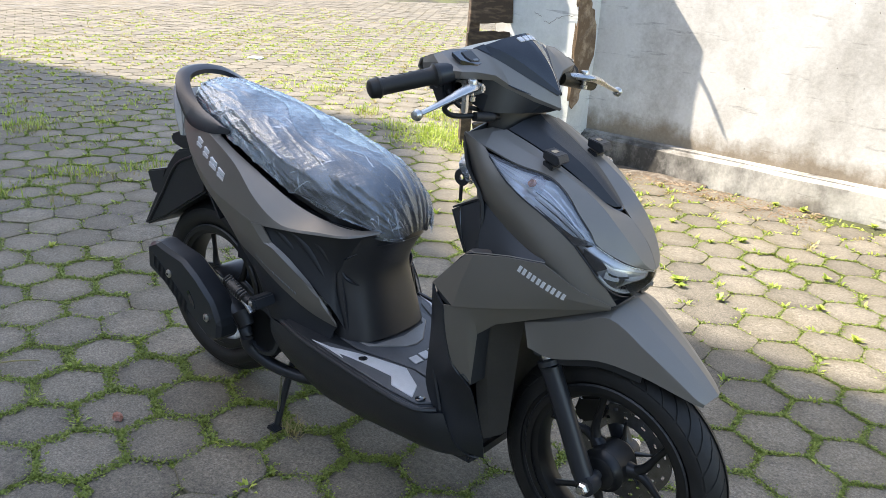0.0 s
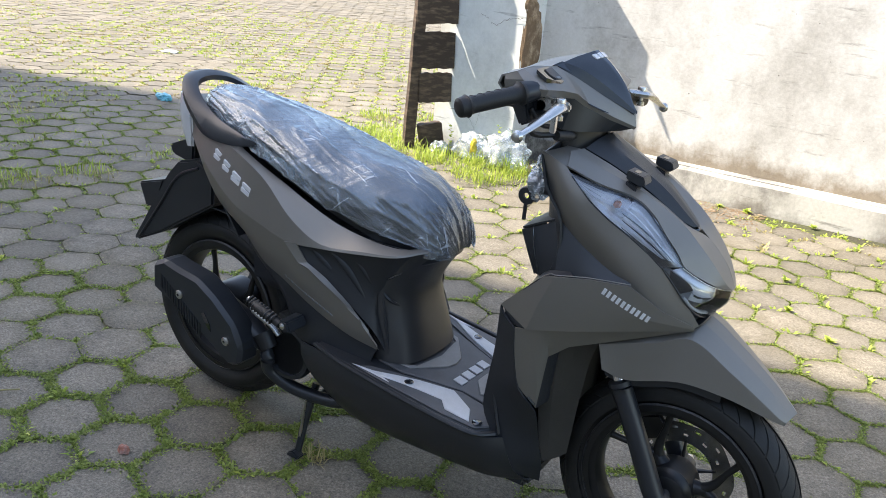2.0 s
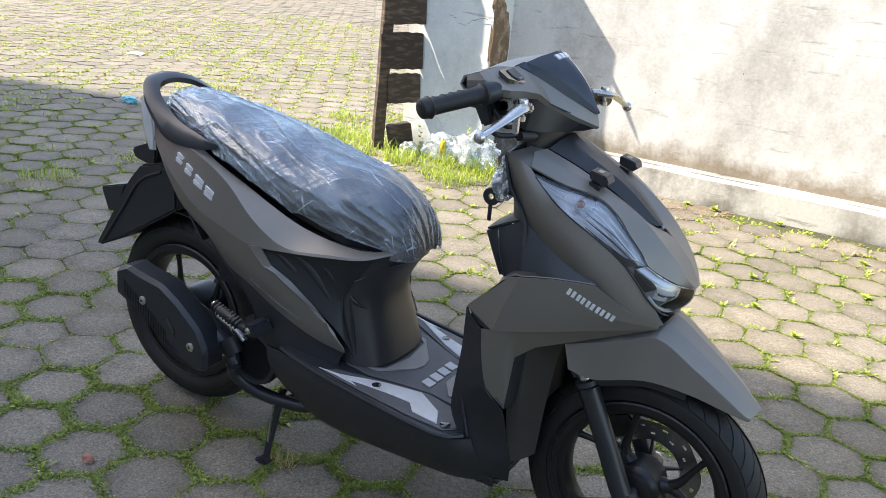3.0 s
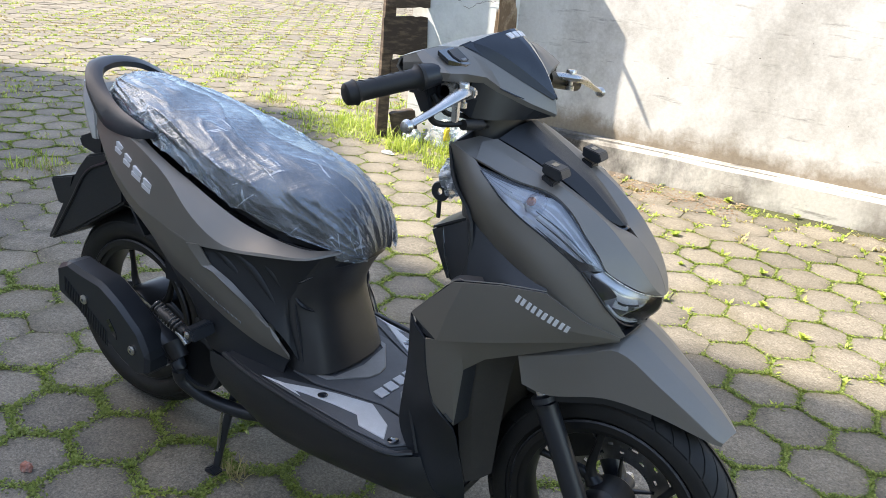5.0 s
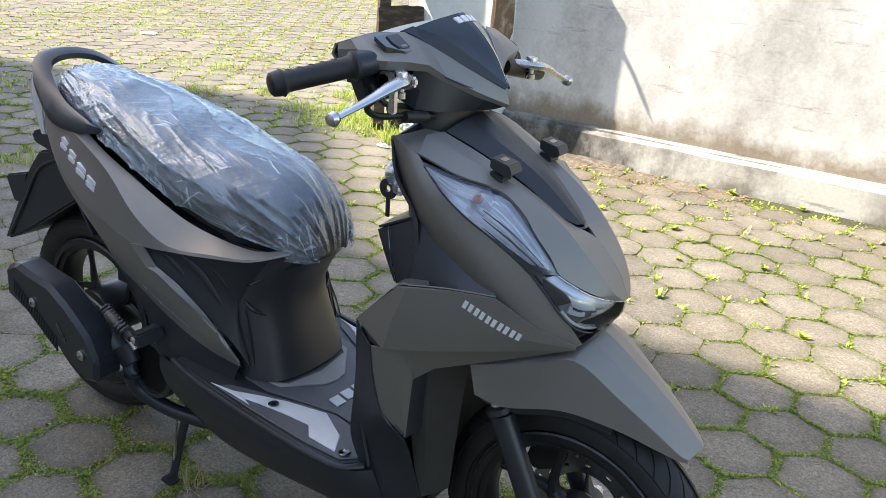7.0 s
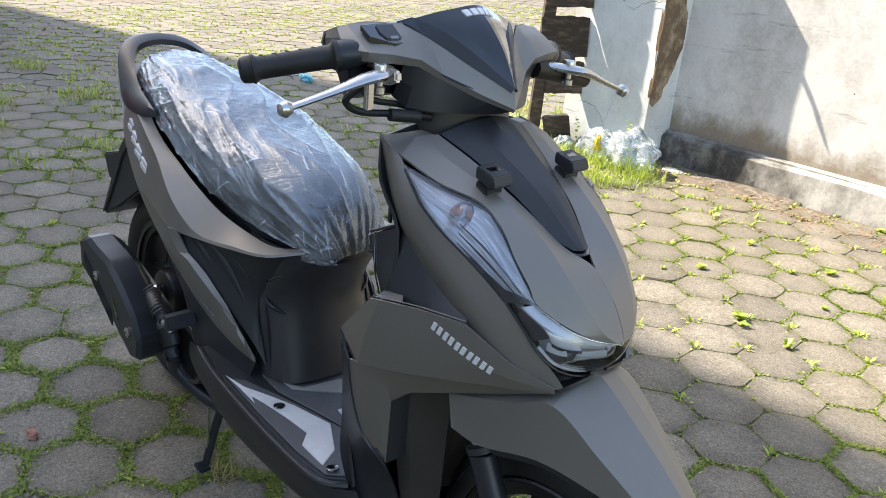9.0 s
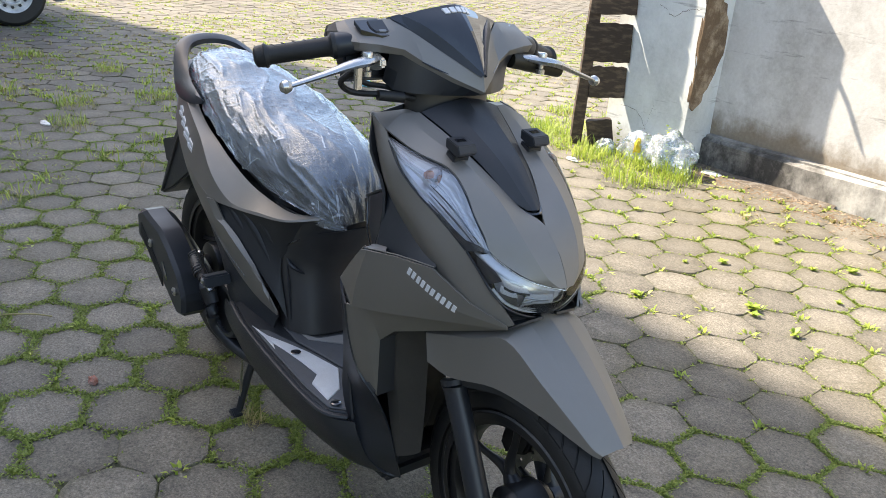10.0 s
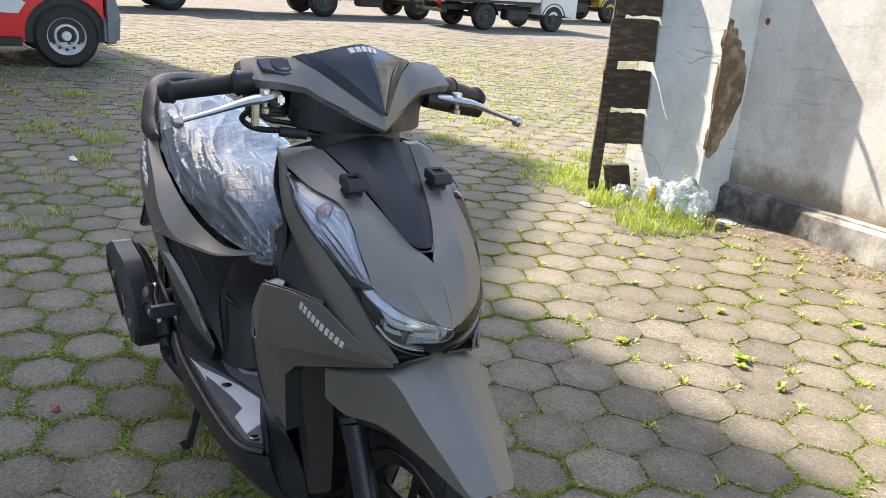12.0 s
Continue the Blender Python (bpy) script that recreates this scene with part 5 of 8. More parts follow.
# -- grips, switches, levers, cables --
for s in (-1, 1):
    a, b = Vector((-0.345, s * 0.200, 1.018)), Vector((-0.408, s * 0.316, 0.992))
    ax = b - a
    prof = [0.0205, 0.0225, 0.0165, 0.0158, 0.0155, 0.0155, 0.0165, 0.0205, 0.0185, 0.0170, 0.010]
    at = [0.0, 0.05, 0.09, 0.3, 0.55, 0.78, 0.82, 0.86, 0.88, 0.97, 1.0]
    grip = part("handlebar_grip", tube([a + ax * t for t in at], prof, 20, 2), "rubber", scooter, "black rubber grip with angled grooves")
    for k in range(5):
        t0 = 0.2 + 0.13 * k
        ring = [a + ax * (t0 + 0.06 * math.sin(q)) + Vector((0.0158 * math.cos(q), 0, 0.0158 * math.sin(q))) for q in np.linspace(-0.4, 2.6, 7)]
        part("grip_ridge", tube(ring, [0.0006] + [0.0012] * 5 + [0.0006], 6, 2), "rubber", grip)
    part("switch_housing", tube([a - ax * 0.28, a - ax * 0.05, a + ax * 0.02], [0.016, 0.0205, 0.020], 18, 2), "smoothblack", scooter, "black switch housing")
    lever = [(-0.300, s * 0.152, 1.006), (-0.277, s * 0.184, 1.003), (-0.273, s * 0.215, 0.999), (-0.277, s * 0.262, 0.985), (-0.284, s * 0.315, 0.970)]
    lev = part("brake_lever", tube(lever, [0.011, 0.0145, 0.013, 0.0085, 0.0072], 14, 4, (1, 0.55)), "steel", scooter, "cast aluminium brake lever with a ball end")
    part("lever_ball", lathe([(0.001, -0.0105), (0.0075, -0.0075), (0.0108, 0.0), (0.0075, 0.0075), (0.001, 0.0105)], 20, "y", (-0.285, s * 0.322, 0.968)), "steel", lev)
    if s < 0:
        part("lever_bracket", prism([(-0.335, 0.984), (-0.285, 0.986), (-0.268, 0.994), (-0.270, 1.007), (-0.300, 1.013), (-0.335, 1.012)], min(s * 0.150, s * 0.162), max(s * 0.150, s * 0.162), "y", 0.003), "steel", lev, "aluminium lever bracket")
    part("pivot_bolt", lathe([(0.008, -0.024), (0.008, -0.016), (0.005, -0.014), (0.005, 0.004), (0.0095, 0.005), (0.0095, 0.013), (0.0085, 0.015), (0.003, 0.015)], 14, "z", (-0.278, s * 0.182, 1.003)), "steel", lev, "zinc pivot bolt")
    if s < 0:
        part("lever_tab", block(-0.284, -0.274, s * 0.198 - 0.006, s * 0.198 + 0.006, 0.958, 1.000, 0.002), "steel", lev)
    if s > 0:
        continue
    part("brake_cable", tube([(-0.300, s * 0.195, 0.985), (-0.320, s * 0.205, 0.962), (-0.318, s * 0.180, 0.945), (-0.290, s * 0.130, 0.944), (-0.285, s * 0.08, 0.935)], 0.0052, 8, 5), "rubber", scooter)
    part("cable_boot", tube([(-0.292, s * 0.150, 0.944), (-0.282, s * 0.105, 0.939)], 0.009, 10, 1), "rubber", scooter)
# right: open pocket with a switch pod on the cover; left: master cylinder
def on_brow(outline, lo, hi, bevel):
    bm = prism(outline, lo, hi, "z", bevel)
    for v in bm.verts:
        v.co.z += 1.0495 - 0.62 * (v.co.x + 0.322) + 0.02 * (v.co.y + 0.15)
    return bm


part("switch_recess", on_brow([(-0.336, -0.174), (-0.338, -0.124), (-0.322, -0.106), (-0.302, -0.110), (-0.302, -0.140), (-0.316, -0.172)], -0.006, 0.0012, 0.0005), "gloss", scooter, "dark recess in the handlebar cover")
cap = part("switch_cap", on_brow([(-0.332, -0.152), (-0.333, -0.122), (-0.320, -0.110), (-0.306, -0.114), (-0.308, -0.148), (-0.318, -0.154)], -0.004, 0.0036, 0.0012), "smoothblack", scooter, "black moulded cap on the handlebar cover")
part("cap_mark", on_brow([(-0.3115, -0.141), (-0.3115, -0.128), (-0.308, -0.128), (-0.308, -0.141)], 0.002, 0.0042, 0.0), "greypanel", cap)
M["olive"] = material("olive_grey_cast_metal", (0.040, 0.036, 0.026), 0.42, 0.4, (0.032, 0.029, 0.022), 30, 0.5, 0.2, 500, 0.1)
part("master_cylinder", tube([(-0.300, 0.13, 1.000), (-0.300, 0.190, 0.993), (-0.302, 0.245, 0.984)], [0.015, 0.0165, 0.014], 14, 2), "olive", scooter, "olive-grey brake master cylinder")
part("mirror_plug", lathe([(0.014, -0.004), (0.015, 0.002), (0.010, 0.005), (0.002, 0.005)], 18, "z", (-0.356, 0.155, 1.0515)), "gloss", scooter, "gloss black plug in the mirror hole")
part("lever_cavity", prism([(-0.385, 1.012), (-0.346, 1.006), (-0.332, 0.965), (-0.352, 0.955)], -0.186, -0.100, "y", 0.004), "black", scooter, "black hollow behind the lever")
part("handlebar_core", block(-0.392, -0.348, -0.183, 0.183, 0.985, 1.012, 0.008), "black", scooter)
for s in (-1,):
    part("throttle_cable", tube([(-0.335, s * 0.180, 0.990), (-0.318, s * 0.165, 0.962), (-0.315, s * 0.12, 0.952), (-0.31, s * 0.08, 0.94)], 0.0045, 8, 4), "rubber", scooter)
    part("clamp", lathe([(0.010, -0.012), (0.016, -0.010), (0.016, 0.010), (0.010, 0.012)], 14, "y", (-0.325, s * 0.150, 0.995)), "smoothblack", scooter)

# the bar is turned a little to the right, so its left half stands forward
TURNED = ("handlebar", "visor", "grip_ridge", "switch_housing", "brake_lever", "lever_", "pivot_bolt", "brake_cable", "cable_boot", "master_cylinder", "mirror_plug", "throttle_cable", "clamp", "brow_groove")
for ob in scooter.children_recursive:
    if ob.name.startswith(TURNED) or ob.parent == visor:
        for v in ob.data.vertices:
            if v.co.y > 0:
                v.co.x, v.co.z = v.co.x + 0.11 * v.co.y, v.co.z - 0.05 * v.co.y

# -- plate brackets on the nose: folded blocks with a slot through the lug --
for s in (-1, 1):
    y = s * 0.081
    side = [(-0.166, 0.882), (-0.136, 0.872), (-0.128, 0.878), (-0.134, 0.891), (-0.166, 0.898)]
    brk = part("plate_bracket", prism(side, y - 0.0185, y + 0.0185, "y", 0.0015), "black", scooter, "black plastic number plate bracket")
    part("bracket_foot", prism([(-0.170, 0.848), (-0.148, 0.842), (-0.144, 0.870), (-0.166, 0.878)], y - 0.016, y + 0.016, "y", 0.002), "black", brk)
    part("slot", prism([(-0.156, 0.8945), (-0.146, 0.8923), (-0.146, 0.8942), (-0.156, 0.8964)], y - 0.0095, y + 0.0095, "y", 0.0003), "gloss", brk, "dark slotted hole")

def skin_y(rows, x, z):
    """The outer face's y at a place on a panel."""
    g = lin(lin(np.array(rows, float), 10, 0), 10, 1).reshape(-1, 3)
    return float(g[np.argmin((g[:, 0] - x) ** 2 + (g[:, 2] - z) ** 2), 1])


def plate_on(rows, quad, lift):
    """A thin raised plate over four (x, z) corners of a side panel."""
    g = lin(lin(np.array(rows, float), 24, 0), 24, 1).reshape(-1, 3)
    bm, ys = bmesh.new(), []
    for x, z in quad:
        near4 = np.argsort((g[:, 0] - x) ** 2 + (g[:, 2] - z) ** 2)[:4]
        ys.append(float(g[near4, 1].mean()))
    top = [bm.verts.new((x, y - lift, z)) for (x, z), y in zip(quad, ys)]
    low = [bm.verts.new((x, y + 0.002, z)) for (x, z), y in zip(quad, ys)]
    bm.faces.new(top)
    for i in range(4):
        bm.faces.new((top[i], low[i], low[(i + 1) % 4], top[(i + 1) % 4]))
    return bm


# -- lettering on the leg shields: the maker's name left as plain blocks --
for s in (-1, 1):
    for k in range(5):
        x, z = -0.152 + 0.0172 * k, 0.682 - 0.0096 * k
        low, high = Vector((x, z - 0.001)), Vector((x + 0.0050, z + 0.0107))
        for o, w in ((0.0, 0.0052), (0.0082, 0.0052)):
            step, wide = Vector((o, -0.56 * o)), Vector((w, -0.56 * w))
            bar = plate_on(wing, [tuple(low + step), tuple(low + step + wide), tuple(high + step + wide), tuple(high + step)], 0.0056)
            part("lettering", bar if s < 0 else flip_y(bar), "silver", scooter)

# -- footboard, mats, side skirts --


def floor_z(x):
    return 0.3345 - 0.135 * (x + 0.561)


def floor_slab(outline, h0, h1, bevel=0.0015):
    bm = prism(outline, h0, h1, "z", bevel, 1)
    for v in bm.verts:
        v.co.z += floor_z(v.co.x)
    return bm


foot_out = [(-0.345, -0.150), (-0.372, -0.186), (-0.45, -0.197), (-0.60, -0.200), (-0.72, -0.196), (-0.80, -0.185)]
board = foot_out + [(x, -y) for x, y in reversed(foot_out)]
part("footboard", floor_slab(board, -0.020, -0.004, 0.003), "black", scooter, "black footboard")
step_edge = [(-0.335, -0.158), (-0.368, -0.192), (-0.45, -0.204), (-0.60, -0.207), (-0.72, -0.203), (-0.80, -0.19)]
for s in (1, -1):
    rim_p = [(x, s * y, floor_z(x) - 0.004) for x, y in step_edge]
    part("footboard_edge", tube(rim_p, 0.0065, 8, 3, (1.0, 0.8)), "black", scooter, "raised black footboard edge")
    # dark rubber mat field and the pale boomerang insert
    mat_o = [(-0.350, -0.146), (-0.374, -0.178), (-0.45, -0.188), (-0.58, -0.192), (-0.68, -0.191), (-0.66, -0.165), (-0.60, -0.138), (-0.53, -0.108), (-0.46, -0.085), (-0.40, -0.09), (-0.372, -0.105)]
    mat = part("floor_mat", floor_slab([(x, s * y) for x, y in mat_o], -0.0045, -0.0005), "matdark", scooter, "dark grey rubber floor mat")
    pale = [(-0.690, -0.192), (-0.640, -0.178), (-0.590, -0.148), (-0.549, -0.126), (-0.474, -0.097), (-0.412, -0.130), (-0.392, -0.170), (-0.452, -0.173), (-0.475, -0.148), (-0.527, -0.157), (-0.580, -0.170), (-0.612, -0.180), (-0.590, -0.186), (-0.640, -0.187)]
    part("mat_insert", floor_slab([(x, s * y) for x, y in pale], -0.002, 0.0022), "matgrey", mat, "pale grey mat insert")
    for hx, hy in ((-0.561, -0.152), (-0.377, -0.160)):
        part("mat_hole", lathe([(0.0115, 0.0), (0.0100, 0.0012), (0.001, 0.0014)], 20, "z", (hx, s * hy, floor_z(hx) + 0.0022)), "gloss", mat, "dark screw hole")
tun = [(-0.385, -0.085), (-0.46, -0.082), (-0.53, -0.105), (-0.60, -0.130), (-0.66, -0.130), (-0.66, 0.130), (-0.60, 0.130), (-0.53, 0.105), (-0.46, 0.082), (-0.385, 0.085)]
centre_mat = part("centre_mat", floor_slab(tun, -0.004, 0.001), "matdark", scooter, "dark grey centre mat with raised bars")
part("mat_wedge", floor_slab([(-0.622, -0.110), (-0.585, -0.085), (-0.572, 0.0), (-0.585, 0.085), (-0.622, 0.110), (-0.590, 0.105), (-0.534, 0.030), (-0.528, 0.0), (-0.534, -0.030), (-0.590, -0.105)], 0.0, 0.004), "mattop", centre_mat, "mid grey wedge in front of the seat cowl")
part("mat_wedge", floor_slab([(-0.458, -0.022), (-0.458, 0.022), (-0.425, 0.066), (-0.398, 0.045), (-0.398, -0.045), (-0.425, -0.066)], 0.0, 0.004), "mattop", centre_mat)
for k in range(4):
    y = -0.068 + 0.034 * k
    part("lettering", floor_slab([(-0.498, y + 0.004), (-0.472, y), (-0.470, y + 0.026), (-0.496, y + 0.030)], 0.001, 0.0038, 0.0005), "matgrey", centre_mat, "raised pale lettering bar")
skirt = [
    [(-0.845, -0.186, 0.352), (-0.840, -0.190, 0.320), (-0.815, -0.178, 0.270), (-0.770, -0.140, 0.200), (-0.755, -0.10, 0.150)],
    [(-0.72, -0.203, 0.352), (-0.72, -0.206, 0.315), (-0.71, -0.190, 0.250), (-0.69, -0.150, 0.185), (-0.66, -0.10, 0.150)],
    [(-0.60, -0.207, 0.335), (-0.60, -0.207, 0.300), (-0.59, -0.190, 0.235), (-0.57, -0.150, 0.180), (-0.55, -0.10, 0.158)],
    [(-0.45, -0.205, 0.315), (-0.45, -0.202, 0.280), (-0.45, -0.184, 0.225), (-0.44, -0.145, 0.180), (-0.43, -0.10, 0.160)],
    [(-0.36, -0.190, 0.300), (-0.355, -0.184, 0.265), (-0.355, -0.165, 0.215), (-0.35, -0.13, 0.175), (-0.34, -0.09, 0.160)],
    [(-0.318, -0.152, 0.295), (-0.305, -0.148, 0.260), (-0.295, -0.13, 0.215), (-0.275, -0.105, 0.185), (-0.262, -0.086, 0.178)],
]
both("side_skirt", skirt, "black", "black under-skirt below the footboard", nu=4, nv=3, flip=True)
part("belly_pan", block(-0.76, -0.27, -0.105, 0.105, 0.158, 0.20, 0.012), "black", scooter)
part("skirt_screw", lathe([(0.006, 0.0), (0.006, -0.003), (0.002, -0.004)], 12, "y", (-0.385, -0.158, 0.205)), "gloss", scooter)

# -- centre cowl under the seat --
us = []
for z, xb, xf, hw, fw in ((0.622, -0.72, -0.568, 0.112, 0.070), (0.590, -0.72, -0.580, 0.114, 0.072), (0.550, -0.72, -0.606, 0.114, 0.074), (0.505, -0.71, -0.626, 0.114, 0.076), (0.460, -0.71, -0.621, 0.115, 0.080), (0.410, -0.70, -0.606, 0.117, 0.086), (0.345, -0.68, -0.588, 0.119, 0.094)):
    us.append([(xb, -hw, z), (xb + 0.03, -hw - 0.004, z), (xf - 0.040, -hw + 0.006, z), (xf - 0.014, -fw, z), (xf, -fw * 0.45, z), (xf, fw * 0.45, z), (xf - 0.014, fw, z), (xf - 0.040, hw - 0.006, z), (xb + 0.03, hw + 0.004, z), (xb, hw, z)])
centre = part("centre_cowl", sheet(us, 3, 3, 0.005, flip=True), "tub", scooter, "smooth black cowl under the seat front", 24)
for s in (-1, 1):
    part("cowl_seam", tube([(-0.632, s * 0.1200, 0.342), (-0.664, s * 0.1225, 0.390), (-0.684, s * 0.1215, 0.455), (-0.684, s * 0.1195, 0.522), (-0.650, s * 0.1165, 0.550), (-0.606, s * 0.089, 0.580), (-0.577, s * 0.040, 0.598)], 0.0016, 6, 4), "gloss", centre)
    # crease down the cowl's corner, and the hollow's lower edge
    part("cowl_crease", tube([(-0.672, s * 0.1165, 0.505), (-0.655, s * 0.1195, 0.440), (-0.640, s * 0.1215, 0.370)], [0.0008, 0.0035, 0.0008], 6, 5), "smoothblack", centre)
    part("cowl_crease", tube([(-0.676, s * 0.1165, 0.515), (-0.655, s * 0.1115, 0.492), (-0.636, s * 0.080, 0.470)], [0.0008, 0.0045, 0.0008], 6, 5), "smoothblack", centre)

lip = []
for k, (dz, out) in enumerate(((0.012, -0.002), (0.009, 0.006), (-0.010, 0.007), (-0.016, -0.002))):
    lip.append([(x, s * (y + out), z + dz) for s, pts in ((-1, ((-0.690, 0.116, 0.556), (-0.645, 0.113, 0.580), (-0.595, 0.078, 0.598))), ) for x, y, z in pts] + [(-0.572 + out, -0.034, 0.604 + dz), (-0.572 + out, 0.034, 0.604 + dz)] + [(x, y + out, z + dz) for x, y, z in ((-0.595, 0.078, 0.598), (-0.645, 0.113, 0.580), (-0.690, 0.116, 0.556))])
part("cowl_lip", sheet(lip, 2, 3, 0.004, flip=False), "smoothblack", centre, "", 35)

# -- body sides --
upper = [
    [(-1.335, -0.072, 0.805), (-1.330, -0.088, 0.792), (-1.300, -0.104, 0.752)],
    [(-1.200, -0.112, 0.792), (-1.205, -0.132, 0.780), (-1.195, -0.156, 0.705)],
    [(-1.030, -0.150, 0.742), (-1.052, -0.172, 0.748), (-1.075, -0.186, 0.640)],
    [(-0.932, -0.156, 0.708), (-0.966, -0.186, 0.712), (-0.972, -0.197, 0.612)],
    [(-0.868, -0.154, 0.680), (-0.882, -0.197, 0.650), (-0.886, -0.203, 0.594)],
    [(-0.790, -0.146, 0.648), (-0.800, -0.188, 0.606), (-0.792, -0.190, 0.597)],
    [(-0.709, -0.132, 0.628), (-0.700, -0.168, 0.610), (-0.696, -0.170, 0.604)],
    [(-0.630, -0.118, 0.622), (-0.622, -0.147, 0.616), (-0.620, -0.148, 0.612)],
    [(-0.580, -0.070, 0.628), (-0.578, -0.090, 0.625), (-0.577, -0.092, 0.621)],
]
both("side_panel", upper, "paint", "matte grey side panel with silver lettering", nu=4, nv=3, flip=True, curve_v=False, smooth=13)
lowerb = [
    [(-1.300, -0.104, 0.752), (-1.285, -0.106, 0.742), (-1.272, -0.104, 0.732)],
    [(-1.195, -0.156, 0.705), (-1.190, -0.150, 0.665), (-1.180, -0.135, 0.621)],
    [(-1.075, -0.186, 0.640), (-1.068, -0.178, 0.600), (-1.056, -0.160, 0.563)],
    [(-0.972, -0.197, 0.612), (-0.978, -0.188, 0.560), (-0.985, -0.168, 0.510)],
    [(-0.886, -0.203, 0.594), (-0.900, -0.194, 0.535), (-0.914, -0.173, 0.483)],
    [(-0.821, -0.191, 0.537), (-0.836, -0.185, 0.490), (-0.850, -0.171, 0.449)],
    [(-0.755, -0.178, 0.491), (-0.768, -0.174, 0.452), (-0.785, -0.167, 0.420)],
    [(-0.697, -0.166, 0.449), (-0.708, -0.164, 0.420), (-0.722, -0.159, 0.396)],
    [(-0.656, -0.150, 0.390), (-0.656, -0.149, 0.386), (-0.657, -0.148, 0.381)],
]
both("side_panel_blade", lowerb, "paint", "matte grey lower blade of the side panel", nu=4, nv=3, flip=True, smooth=25)
accent = [
    [(-0.886, -0.2055, 0.595), (-0.859, -0.1975, 0.597)],
    [(-0.851, -0.1985, 0.550), (-0.836, -0.1865, 0.553)],
    [(-0.821, -0.1935, 0.537), (-0.788, -0.1755, 0.523)],
    [(-0.755, -0.1805, 0.491), (-0.729, -0.1645, 0.475)],
    [(-0.697, -0.1685, 0.449), (-0.677, -0.1595, 0.425)],
    [(-0.656, -0.1525, 0.390), (-0.651, -0.1495, 0.383)],
]
both("accent_edge", accent, "paint", "raised grey edge of the side panel", nu=4, nv=2, flip=True, thick=0.004, curve_u=False, smooth=12)
infill = [
    [(-0.870, -0.190, 0.588), (-0.866, -0.188, 0.592), (-0.860, -0.186, 0.596)],
    [(-0.836, -0.182, 0.551), (-0.825, -0.172, 0.578), (-0.804, -0.178, 0.602)],
    [(-0.788, -0.171, 0.521), (-0.762, -0.158, 0.566), (-0.740, -0.164, 0.604)],
    [(-0.729, -0.159, 0.473), (-0.716, -0.141, 0.540), (-0.693, -0.152, 0.607)],
    [(-0.677, -0.143, 0.423), (-0.690, -0.127, 0.515), (-0.640, -0.136, 0.609)],
    [(-0.648, -0.128, 0.372), (-0.684, -0.122, 0.500), (-0.590, -0.088, 0.612)],
]
both("side_infill", infill, "black", "black ribbed infill of the side panel", nu=3, nv=3, flip=True, smooth=20)
for s in (-1, 1):
    for path_, thick_ in (([(-0.842, 0.180, 0.592), (-0.785, 0.166, 0.545), (-0.720, 0.150, 0.470)], 0.008), ([(-0.800, 0.174, 0.598), (-0.745, 0.158, 0.555), (-0.690, 0.137, 0.470)], 0.007), ([(-0.742, 0.160, 0.600), (-0.710, 0.146, 0.560), (-0.686, 0.128, 0.515)], 0.005)):
        part("infill_rib", tube([(x, s * y, z) for x, y, z in path_], [0.001, thick_, 0.001], 8, 5, (0.6, 1.2)), "black", scooter)
lower = [
    [(-1.056, -0.156, 0.561), (-1.040, -0.140, 0.51), (-1.02, -0.11, 0.47)],
    [(-0.985, -0.165, 0.508), (-0.950, -0.163, 0.465), (-0.920, -0.150, 0.420)],
    [(-0.914, -0.169, 0.481), (-0.885, -0.167, 0.430), (-0.893, -0.160, 0.350)],
    [(-0.785, -0.163, 0.418), (-0.790, -0.166, 0.385), (-0.800, -0.172, 0.345)],
    [(-0.657, -0.145, 0.379), (-0.665, -0.146, 0.365), (-0.670, -0.150, 0.345)],
]
both("lower_cover", lower, "black", "black lower side cover", nu=3, nv=3, flip=True)
part("subframe", block(-1.10, -0.66, -0.11, 0.11, 0.40, 0.66, 0.03), "black", scooter)
for s in (-1, 1):
    for k, (w, cut) in enumerate(((0.031, 0), (0.025, 1), (0.031, 0), (0.029, 2))):
        t = k / 4
        x, z = -1.156 + 0.156 * t, 0.732 - 0.068 * t
        dx, dz = 0.82 * w, -0.37 * w
        for lo, hi in ((0.0, 0.44), (0.54, 1.0)):
            a0, a1 = 0.021 * lo - 0.007, 0.021 * hi - 0.007
            y = skin_y(upper, x + 0.5 * dx, z + 0.5 * dz + (a0 + a1) / 2) + 0.0008
            bar = prism([(x + 0.30 * a0, z + a0), (x + dx + 0.30 * a0, z + dz + a0), (x + dx + 0.30 * a1, z + dz + a1), (x + 0.30 * a1 - 0.002, z + a1)], y - 0.0045, y + 0.010, "y")
            part("lettering", bar if s < 0 else flip_y(bar), "silver", scooter)
    for k in range(14):
        t = k / 13
        x, z = -0.905 + 0.130 * t, 0.503 - 0.062 * t
        y = skin_y(lowerb, x + 0.003, z - 0.002)
        bar = prism([(x, z - 0.002), (x + 0.006, z - 0.005), (x + 0.0068, z - 0.0015), (x + 0.001, z + 0.0015)], y - 0.002, y + 0.006, "y")
        part("small_lettering", bar if s < 0 else flip_y(bar), "greypanel", scooter)

